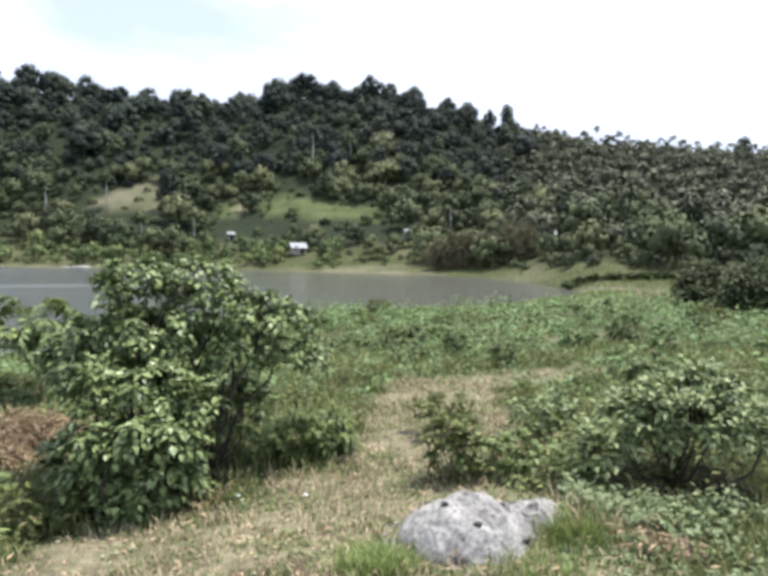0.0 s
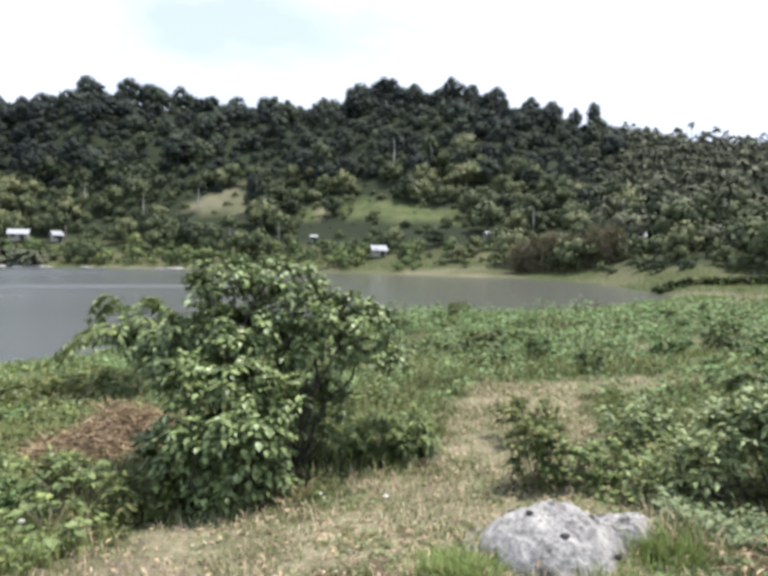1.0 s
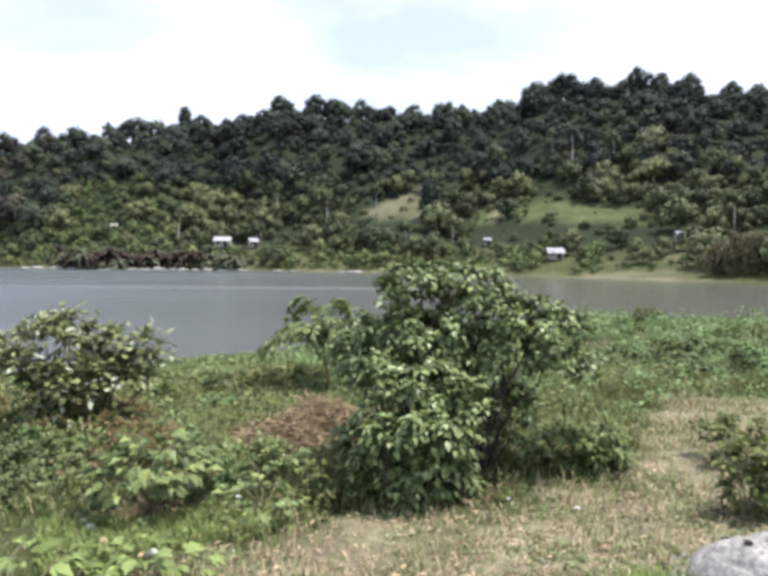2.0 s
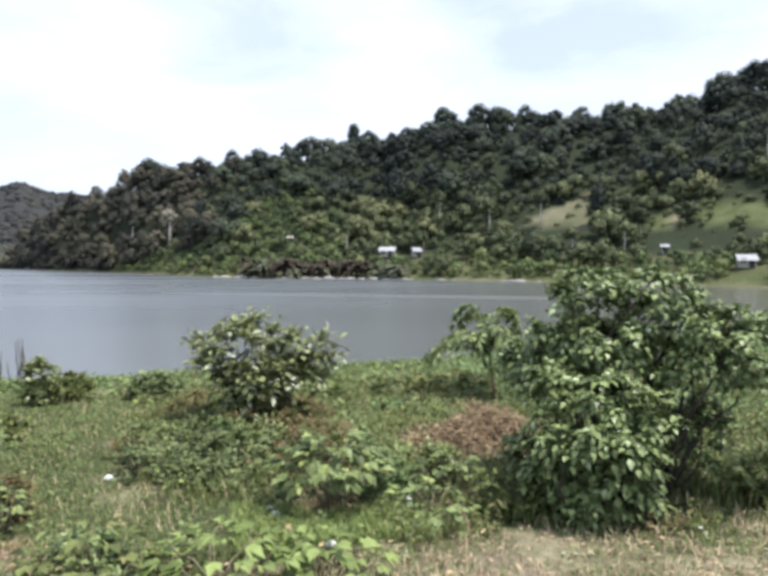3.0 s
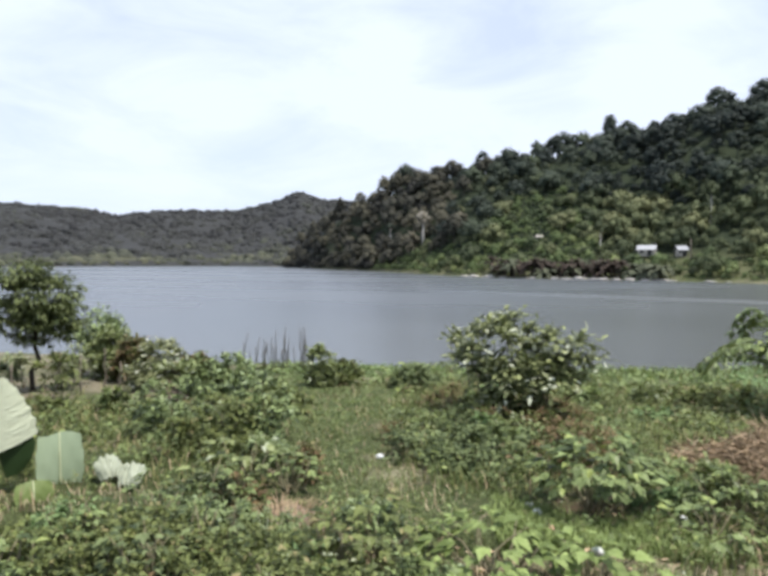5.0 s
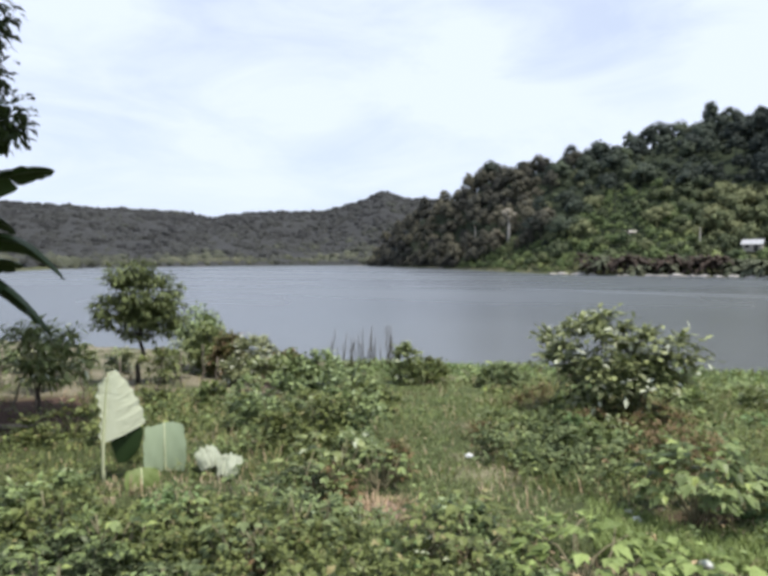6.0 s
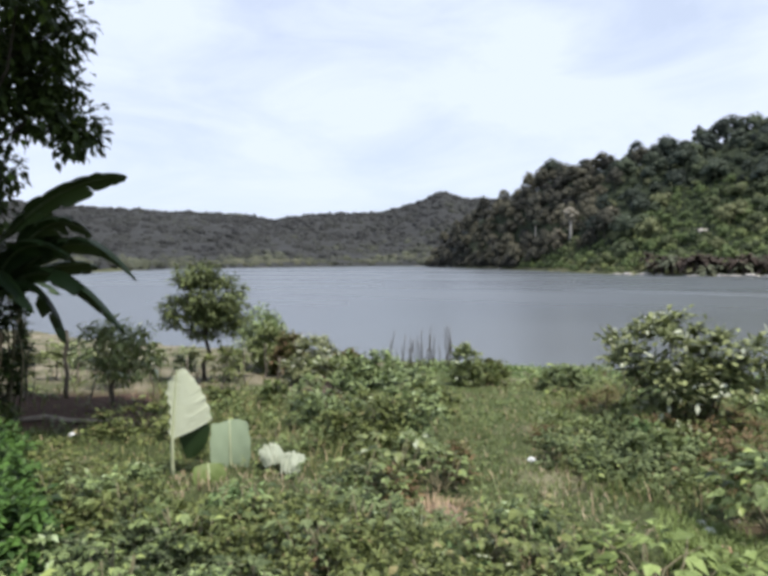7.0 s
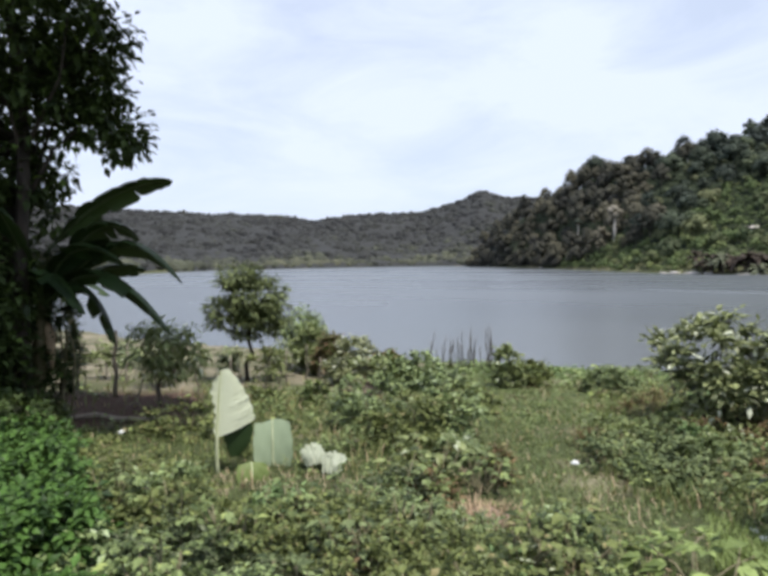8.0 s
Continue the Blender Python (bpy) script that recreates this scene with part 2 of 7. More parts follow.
def ground_mat():
    m, nt, b = mat("meadow_ground")
    at = nt.nodes.new("ShaderNodeAttribute")
    at.attribute_name = "dry"
    far = nt.nodes.new("ShaderNodeAttribute")
    far.attribute_name = "wood"
    sandy = nt.nodes.new("ShaderNodeAttribute")
    sandy.attribute_name = "sand"
    dark = nt.nodes.new("ShaderNodeAttribute")
    dark.attribute_name = "soil"
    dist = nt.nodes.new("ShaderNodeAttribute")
    dist.attribute_name = "distance_haze"
    open_land = nt.nodes.new("ShaderNodeAttribute")
    open_land.attribute_name = "clearing"
    n1 = noise_node(nt, 0.8, 6.0, 0.6)
    n2 = noise_node(nt, 14.0, 6.0, 0.7)
    n3 = noise_node(nt, 60.0, 3.0, 0.6)
    green = ramp(nt, n2, [(0.30, (0.030, 0.034, 0.018)), (0.55, (0.058, 0.072, 0.028)), (0.75, (0.110, 0.115, 0.052))])
    straw = ramp(nt, n2, [(0.28, (0.110, 0.092, 0.062)), (0.5, (0.230, 0.205, 0.135)), (0.72, (0.345, 0.315, 0.220))])
    straw = mixc(nt, ramp(nt, n1, [(0.52, (0, 0, 0)), (0.64, (0.85, 0.85, 0.85))]), straw, (0.20, 0.155, 0.125))
    slope = noise_node(nt, 0.35, 6.0, 0.65)
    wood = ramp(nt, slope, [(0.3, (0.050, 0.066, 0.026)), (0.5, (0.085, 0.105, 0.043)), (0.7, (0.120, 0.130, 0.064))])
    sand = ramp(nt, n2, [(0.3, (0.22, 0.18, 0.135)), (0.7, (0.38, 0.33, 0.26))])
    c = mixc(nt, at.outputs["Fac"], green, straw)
    # Forest floor: the trees' shade is put into its near-black colour.
    shaded_floor_col = mixc(nt, slope, (0.012, 0.018, 0.010), (0.030, 0.040, 0.020))
    c = mixc(nt, far.outputs["Fac"], c, mixc(nt, open_land.outputs["Fac"], shaded_floor_col, wood))
    # Haze over the far hills, mixed into the ground colour by distance.
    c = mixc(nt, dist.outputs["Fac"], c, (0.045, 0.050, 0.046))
    c = mixc(nt, sandy.outputs["Fac"], c, sand)
    # Dark brown for bare soil and for shade painted under plants.
    c = mixc(nt, dark.outputs["Fac"], c, ramp(nt, n2, [(0.3, (0.040, 0.024, 0.018)), (0.7, (0.105, 0.066, 0.048))]))
    nt.links.new(c, b.inputs["Base Color"])
    b.inputs["Roughness"].default_value = 0.95
    b.inputs["Specular IOR Level"].default_value = 0.15
    bump(nt, b, n3, 0.8, 0.02)
    return m


M_GROUND = ground_mat()


def water_mat():
    m, nt, b = mat("lake_water")
    n = noise_node(nt, 2.2, 5.0, 0.6, stretch=(1.0, 1.0, 1.0))
    slow = noise_node(nt, 0.035, 3.0, 0.5, stretch=(0.3, 0.9, 1.0), turn=55.0)
    # a lane of wind-roughened water runs along the far side
    c = nt.nodes.new("ShaderNodeTexCoord")
    dot = nt.nodes.new("ShaderNodeVectorMath")
    dot.operation = "DOT_PRODUCT"
    dot.inputs[1].default_value = (-0.415, 0.91, 0.0)
    nt.links.new(c.outputs["Object"], dot.inputs[0])
    off = nt.nodes.new("ShaderNodeMath")
    off.operation = "SUBTRACT"
    off.inputs[1].default_value = 58.0
    nt.links.new(dot.outputs["Value"], off.inputs[0])
    ab = nt.nodes.new("ShaderNodeMath")
    ab.operation = "ABSOLUTE"
    nt.links.new(off.outputs[0], ab.inputs[0])
    lane = nt.nodes.new("ShaderNodeMapRange")
    lane.inputs["From Min"].default_value, lane.inputs["From Max"].default_value = 2.6, 0.5
    nt.links.new(ab.outputs[0], lane.inputs["Value"])
    run = nt.nodes.new("ShaderNodeVectorMath")
    run.operation = "DOT_PRODUCT"
    run.inputs[1].default_value = (0.91, 0.415, 0.0)
    nt.links.new(c.outputs["Object"], run.inputs[0])
    fade = nt.nodes.new("ShaderNodeMapRange")
    fade.inputs["From Min"].default_value, fade.inputs["From Max"].default_value = -38.0, -22.0
    nt.links.new(run.outputs["Value"], fade.inputs["Value"])
    tail = nt.nodes.new("ShaderNodeMapRange")
    tail.inputs["From Min"].default_value, tail.inputs["From Max"].default_value = 8.0, -2.0
    nt.links.new(run.outputs["Value"], tail.inputs["Value"])
    ends = nt.nodes.new("ShaderNodeMath")
    ends.operation = "MULTIPLY"
    nt.links.new(fade.outputs[0], ends.inputs[0])
    nt.links.new(tail.outputs[0], ends.inputs[1])
    both = nt.nodes.new("ShaderNodeMath")
    both.operation = "MULTIPLY"
    nt.links.new(lane.outputs[0], both.inputs[0])
    nt.links.new(ends.outputs[0], both.inputs[1])
    # The sky's reflected blue is put into this base colour.
    deep = ramp(nt, slow, [(0.3, (0.074, 0.084, 0.093)), (0.7, (0.104, 0.116, 0.128))])
    calm = nt.nodes.new("ShaderNodeMapRange")
    calm.inputs["From Min"].default_value, calm.inputs["From Max"].default_value = -25.0, 22.0
    nt.links.new(run.outputs["Value"], calm.inputs["Value"])
    r0 = ramp(nt, slow, [(0.35, (0.24, 0.24, 0.24)), (0.65, (0.31, 0.31, 0.31))])
    # Olive on the hill's side stands in for its reflection.
    nt.links.new(mixc(nt, calm.outputs[0], deep, (0.090, 0.092, 0.076)), b.inputs["Base Color"])
    nt.links.new(mixc(nt, both.outputs[0], mixc(nt, calm.outputs[0], r0, (0.20, 0.20, 0.20)), (0.85, 0.85, 0.85)), b.inputs["Roughness"])
    b.inputs["IOR"].default_value = 1.33
    bump(nt, b, n, 0.14, 0.05)
    return m


M_WATER = water_mat()


def plain_mat(name, c1, c2, rough=0.6, metal=0.0, scale=9.0):
    m, nt, b = mat(name)
    n = noise_node(nt, scale, 6.0, 0.6)
    nt.links.new(ramp(nt, n, [(0.3, c1), (0.7, c2)]), b.inputs["Base Color"])
    b.inputs["Roughness"].default_value, b.inputs["Metallic"].default_value = rough, metal
    bump(nt, b, n, 0.2, 0.01)
    return m


M_STONE = plain_mat("pale_stone", (0.22, 0.21, 0.20), (0.46, 0.44, 0.41), 0.9, 0.0, 3.0)
M_TIN = plain_mat("white_sheet_roof", (0.27, 0.28, 0.30), (0.38, 0.39, 0.41), 0.55)
M_WALL = plain_mat("hut_wall", (0.28, 0.26, 0.23), (0.42, 0.40, 0.36), 0.85)
M_DARK = plain_mat("opening_shade_and_char", (0.02, 0.02, 0.02), (0.04, 0.04, 0.04), 0.8)


# ---------------------------------------------------------------- mesh helpers
rng = np.random.default_rng(7)


def mesh_of(name, v, f, material, smooth=False, attrs=None):
    """A mesh from arrays of corners and of triangles (or quads)."""
    v, f = np.asarray(v, np.float32), np.asarray(f, np.int32)
    me = bpy.data.meshes.new(name)
    k = f.shape[1]
    me.vertices.add(len(v))
    me.vertices.foreach_set("co", v.ravel())
    me.loops.add(f.size)
    me.loops.foreach_set("vertex_index", f.ravel())
    me.polygons.add(len(f))
    me.polygons.foreach_set("loop_start", np.arange(0, f.size, k, dtype=np.int32))
    me.polygons.foreach_set("loop_total", np.full(len(f), k, np.int32))
    me.update(calc_edges=True)
    me.polygons.foreach_set("use_smooth", np.full(len(f), smooth, bool))
    for key, values in (attrs or {}).items():
        me.attributes.new(key, "FLOAT", "POINT").data.foreach_set("value", np.asarray(values, np.float32))
    me.materials.append(material)
    me.update()
    return me


class Heap:
    """Gathers pieces into one mesh."""

    def __init__(self):
        self.v, self.f, self.n = [], [], 0

    def add(self, v, f):
        if len(v) == 0:
            return
        self.v.append(np.asarray(v, float))
        self.f.append(np.asarray(f, int) + self.n)
        self.n += len(v)

    def mesh(self, name, material, smooth=False, attrs=None):
        return mesh_of(name, np.concatenate(self.v), np.concatenate(self.f), material, smooth, attrs)


def part(name, me, parent, label=""):
    ob = new(name, me)
    ob.parent = parent
    if label:
        tagged(ob, label)
    return ob


def unit(v):
    v = np.asarray(v, float)
    return v / np.maximum(np.linalg.norm(v, axis=-1, keepdims=True), 1e-9)


def sphere_points(n):
    return unit(rng.normal(size=(n, 3)))


LEAF_F = np.array([(0, 3, 2), (0, 2, 1), (1, 2, 4), (2, 3, 4)])


def leaves(p, along, up, length, width, fold=0.18, droop=0.12):
    """Many leaves, each folded along its rib and bent: arrays of base points, directions, upper sides, lengths, widths."""
    n = len(p)
    along = unit(along)
    side = unit(np.cross(along, up))
    up = np.cross(side, along)
    length, width = np.broadcast_to(length, n)[:, None], np.broadcast_to(width, n)[:, None]
    mid = p + along * length * 0.45
    v = np.stack([p, mid - side * width * 0.5 + up * width * fold, mid + up * length * 0.03, mid + side * width * 0.5 + up * width * fold,
                  p + along * length - up * length * droop], 1)
    f = LEAF_F[None] + 5 * np.arange(n)[:, None, None]
    return v.reshape(-1, 3), f.reshape(-1, 3)


def sprays(base, out, long, pairs, leaf, slim, droop=0.5, g=None):
    """Twigs that arch outwards and down, each with pairs of hanging leaves and one at its tip."""
    g = g or rng
    n = len(base)
    out = unit(out)
    side = unit(np.cross(out, (0.0, 0.0, 1.0)) + g.normal(size=(n, 3)) * 0.15)
    long = np.broadcast_to(long, n)[:, None]
    ps, ds, us, ls = [], [], [], []
    for k in range(pairs + 1):
        s = (k + 0.6) / (pairs + 0.6)
        p = base + out * long * s - np.array((0, 0, 1.0)) * long * droop * s * s * 0.6
        fall = out - np.array((0, 0, 1.0)) * droop * s
        for sg in ((-1, 1) if k < pairs else (0,)):
            d = fall * (0.55 if sg else 1.0) + side * sg * 0.85 - np.array((0, 0, 1.0)) * 0.25 * droop
            ps.append(p)
            ds.append(d + g.normal(size=(n, 3)) * 0.22)
            us.append(np.array((0, 0, 1.0)) + out * 0.35 + g.normal(size=(n, 3)) * 0.28)
            ls.append(leaf * g.uniform(0.65, 1.2, n) * (1 - 0.25 * abs(s - 0.5)))
    length = np.concatenate(ls)
    return np.concatenate(ps), np.concatenate(ds), np.concatenate(us), length, length * slim * g.uniform(0.8, 1.2, len(length))


def cards(p, along, up, length, width, fold=0.12):
    """Leaf clumps seen from afar: a folded diamond each."""
    n = len(p)
    along = unit(along)
    side = unit(np.cross(along, up))
    up = np.cross(side, along)
    length, width = np.broadcast_to(length, n)[:, None], np.broadcast_to(width, n)[:, None]
    mid = p + along * length * 0.5 + up * width * fold
    v = np.stack([p, mid - side * width * 0.5, p + along * length, mid + side * width * 0.5], 1)
    f = np.array([(0, 3, 2), (0, 2, 1)])[None] + 4 * np.arange(n)[:, None, None]
    return v.reshape(-1, 3), f.reshape(-1, 3)


def blades(p, lean, height, width):
    """Grass blades: a bent, tapering strip each."""
    n = len(p)
    lean = unit(lean)
    side = unit(np.cross(lean, (0.0, 0.0, 1.0)))
    h, w = np.broadcast_to(height, n)[:, None], np.broadcast_to(width, n)[:, None]
    up = np.array((0.0, 0.0, 1.0))
    m = p + up * h * 0.6 + lean * h * 0.2
    v = np.stack([p - side * w / 2, p + side * w / 2, m - side * w * 0.38, m + side * w * 0.38, p + up * h * 0.92 + lean * h * 0.65], 1)
    f = np.array([(0, 1, 3), (0, 3, 2), (2, 3, 4)])[None] + 5 * np.arange(n)[:, None, None]
    return v.reshape(-1, 3), f.reshape(-1, 3)


def tube(points, radii, sides=6):
    """A tapering tube along points, closed at its end."""
    p = np.asarray(points, float)
    radii = np.broadcast_to(radii, len(p))
    t = unit(np.gradient(p, axis=0))
    ref = np.array((1.0, 0.0, 0.0)) if abs(t[0][0]) < 0.8 else np.array((0.0, 1.0, 0.0))
    s = unit(np.cross(t, ref))
    b = np.cross(t, s)
    ang = np.arange(sides) * 2 * np.pi / sides
    ring = s[:, None] * np.cos(ang)[None, :, None] + b[:, None] * np.sin(ang)[None, :, None]
    v = (p[:, None] + ring * radii[:, None, None]).reshape(-1, 3)
    f = []
    for i in range(len(p) - 1):
        for j in range(sides):
            a0, a1 = i * sides + j, i * sides + (j + 1) % sides
            f += [(a0, a1, a1 + sides), (a0, a1 + sides, a0 + sides)]
    v = np.concatenate([v, p[-1:], p[:1]])
    top, low, last = len(v) - 2, len(v) - 1, (len(p) - 1) * sides
    for j in range(sides):
        f += [(last + j, last + (j + 1) % sides, top), ((j + 1) % sides, j, low)]
    return v, np.array(f)


def bent(p0, p1, n=5, sag=0.1, seed_rng=None):
    """A wavering line between two points."""
    g = seed_rng or rng
    s = np.linspace(0, 1, n)[:, None]
    p0, p1 = np.asarray(p0, float), np.asarray(p1, float)
    w = np.linalg.norm(p1 - p0)
    return p0 + (p1 - p0) * s + np.sin(np.pi * s) * g.normal(size=3) * w * sag + g.normal(size=(n, 3)) * w * 0.02 * (s * (1 - s) * 4)


def icosphere(sub):
    bm = bmesh.new()
    bmesh.ops.create_icosphere(bm, subdivisions=sub, radius=1.0)
    v = np.array([q.co[:] for q in bm.verts])
    f = np.array([[q.index for q in face.verts] for face in bm.faces])
    bm.free()
    return v, f


def wobble(v, scale, amount, offset=0.0):
    """Push points in and out along themselves by smooth noise."""
    k = np.array([noise.fractal(Vector(q) * scale + Vector((offset, offset * 0.7, -offset)), 1.0, 2.0, 4) for q in v])
    return v * (1 + amount * k)[:, None]


def soft_noise(x, y, scale, offset=0.0):
    return np.array([noise.fractal(Vector((a * scale + offset, b * scale - offset, offset)), 1.0, 2.0, 3) for a, b in zip(np.ravel(x), np.ravel(y))]).reshape(np.shape(x))


# ---------------------------------------------------------------- the lie of the land
WATER = -1.4
# degrees left of the first view, distance to the near shore, distance to the far shore
SHORE = np.array([(-180, 60, 61), (-45, 60, 61), (-31, 58, 59), (-24, 54, 55), (-19, 51, 53), (-17, 48, 56), (-15, 45, 62), (-12.5, 41, 72), (-10, 37.5, 80), (-5, 34.5, 88), (0, 33, 92), (8, 31, 97),
                  (13, 28, 103), (20, 24, 108), (27, 21, 114), (33, 19.5, 121), (43, 18.2, 128), (47, 17.9, 131), (53, 17.8, 145), (57, 17.9, 180), (61, 18, 232), (65, 18, 300),
                  (67.5, 18.2, 380), (69.3, 18.3, 410), (69.8, 18.4, 520), (74, 19, 560), (84, 21, 500), (93, 24.3, 400), (100, 28.4, 250), (110, 40, 200), (125, 60, 120), (135, 60, 61), (180, 60, 61)])
# the near ridge: degrees, distance, height of its ground
RIDGE = np.array([(-180, 400, 14), (-120, 400, 14), (-60, 300, 30), (-45, 290, 32), (-31, 275, 31.5), (-24, 270, 35.5), (-16, 260, 39.5), (-10, 255, 44.5), (-5, 250, 51.5), (0, 250, 57), (8, 250, 58.5),
                  (12, 250, 50.6), (20, 250, 50), (27, 252, 51.2), (33, 255, 51.8), (37, 258, 45.5), (47, 266, 41), (53, 272, 38), (57, 290, 37), (59, 300, 38), (61, 310, 29), (65, 350, 24), (67.5, 415, 16), (69.3, 440, 2),
                  (69.8, 560, 0), (100, 300, 0), (125, 200, 4), (180, 400, 14)])
RIDGE[:, 2] += np.interp(RIDGE[:, 0], (-50, -31, -16, -8, 6, 14, 34, 47, 50), (0, 2.0, 2.4, 1.0, 1.0, 3.2, 3.0, 1.5, 0))
# the far hills across the lake: degrees, height
FARHILL = np.array([(-180, 20), (50, 40), (58, 60), (64, 90), (66.3, 90), (68.2, 103), (70.6, 89), (74.2, 77), (80, 71), (83.6, 61), (87, 68), (94, 71), (101, 76), (109, 79), (125, 60), (180, 20)])


def step(x):
    x = np.clip(x, 0, 1)
    return x * x * (3 - 2 * x)


def polar(x, y):
    return np.degrees(np.arctan2(-np.asarray(x, float), np.asarray(y, float))), np.hypot(x, y)


def spot(az, r):
    az = np.radians(az)
    return -np.sin(az) * r, np.cos(az) * r


def ground_z(x, y):
    az, r = polar(x, y)
    rs, rf = np.interp(az, SHORE[:, 0], SHORE[:, 1]), np.interp(az, SHORE[:, 0], SHORE[:, 2])
    dr, er = np.interp(az, RIDGE[:, 0], RIDGE[:, 1]), np.interp(az, RIDGE[:, 0], RIDGE[:, 2])
    wet = step((rf - rs) / 12)
    near = WATER * (0.72 + 0.28 * wet) * np.clip(r / rs, 0, 1) * step((r + 1) / 4)
    bed = WATER - 0.02 - 0.9 * wet * np.sqrt(np.sin(np.pi * np.clip((r - rs) / np.maximum(rf - rs, 1), 0, 1))) + (1 - wet) * 0.42
    s = np.clip((r - rf) / (dr - rf), 0, 1)
    low = WATER * (0.72 + 0.28 * wet)
    over = np.clip((r - dr) / 400, 0, 1)
    hill = low + 0.6 * step((r - rf) / 22) + (er - low) * (0.25 * s + 0.75 * step(s) ** 1.05) - over * er * 0.6 * step(over)
    z = np.where(r < rs, near, np.where(r < rf, bed, hill))
    e2 = np.interp(az, FARHILL[:, 0], FARHILL[:, 1])
    f = step((r - np.interp(az, (60, 66, 74, 84), (500, 500, 556, 490))) / 420) ** 1.1 * e2 + WATER + 0.5
    return np.where(r > rf + 5, np.maximum(z, f), z)


# the trodden, mown strip that runs from the foreground to the meadow
PATH = [(-2.0, 2.7, 0.75), (-1.3, 3.2, 0.85), (-0.2, 3.7, 0.9), (0.45, 5.1, 0.95), (0.6, 7.0, 0.8), (0.9, 9.2, 0.8), (2.4, 9.8, 0.7), (3.4, 9.9, 0.5)]


def dryness(x, y):
    d = np.full(np.shape(x), 9.0)
    for (x0, y0, w0), (x1, y1, w1) in zip(PATH, PATH[1:]):
        ux, uy = x1 - x0, y1 - y0
        s = np.clip(((x - x0) * ux + (y - y0) * uy) / (ux * ux + uy * uy), 0, 1)
        d = np.minimum(d, np.hypot(x - x0 - s * ux, y - y0 - s * uy) / (w0 + s * (w1 - w0)))
    front = np.hypot((x - 0.1) / 2.2, (y - 2.0) / 1.35)
    return np.minimum(d, front)


# clearings on the slope: degrees from, to, distance from, to
CLEARINGS = [(6.6, 9.2, 99, 112), (-3.0, -1.2, 104, 118), (36.9, 38.5, 142, 147), (34.6, 35.6, 140, 144), (-15.6, -13.8, 88, 99), (13.2, 14.4, 118, 128), (39.2, 40.6, 166, 175), (46.2, 47.4, 156, 168), (56.3, 57.7, 196, 213)]
# slanting fields: degrees, distance of the lower edge, of the upper edge
FIELDS = [((-0.5, 3.8, 8.3, 10.7, 11.8), (128, 131, 134, 140, 150), (135, 141, 147, 152, 154)),
          ((19.6, 20.5, 22.0, 25.6), (145, 146, 149, 153), (169, 167, 162, 155)),
          ((12.3, 13.8, 15.4), (141, 141, 145), (149, 151, 148))]


def in_field(k, az, r):
    a, lo, hi = FIELDS[k]
    return step((az - a[0]) / 0.3) * step((a[-1] - az) / 0.3) * step((r - np.interp(az, a, lo)) / 2 + 0.5) * step((np.interp(az, a, hi) - r) / 2 + 0.5)


def below_field(az, r):
    """Just below a field the trees stay low."""
    hit = np.zeros(np.shape(az), bool)
    for a, lo, hi in FIELDS:
        edge = np.interp(az, a, lo)
        hit |= (az > a[0] - 0.3) & (az < a[-1] + 0.3) & (r < edge + 1) & (r > edge - 15)
    return hit


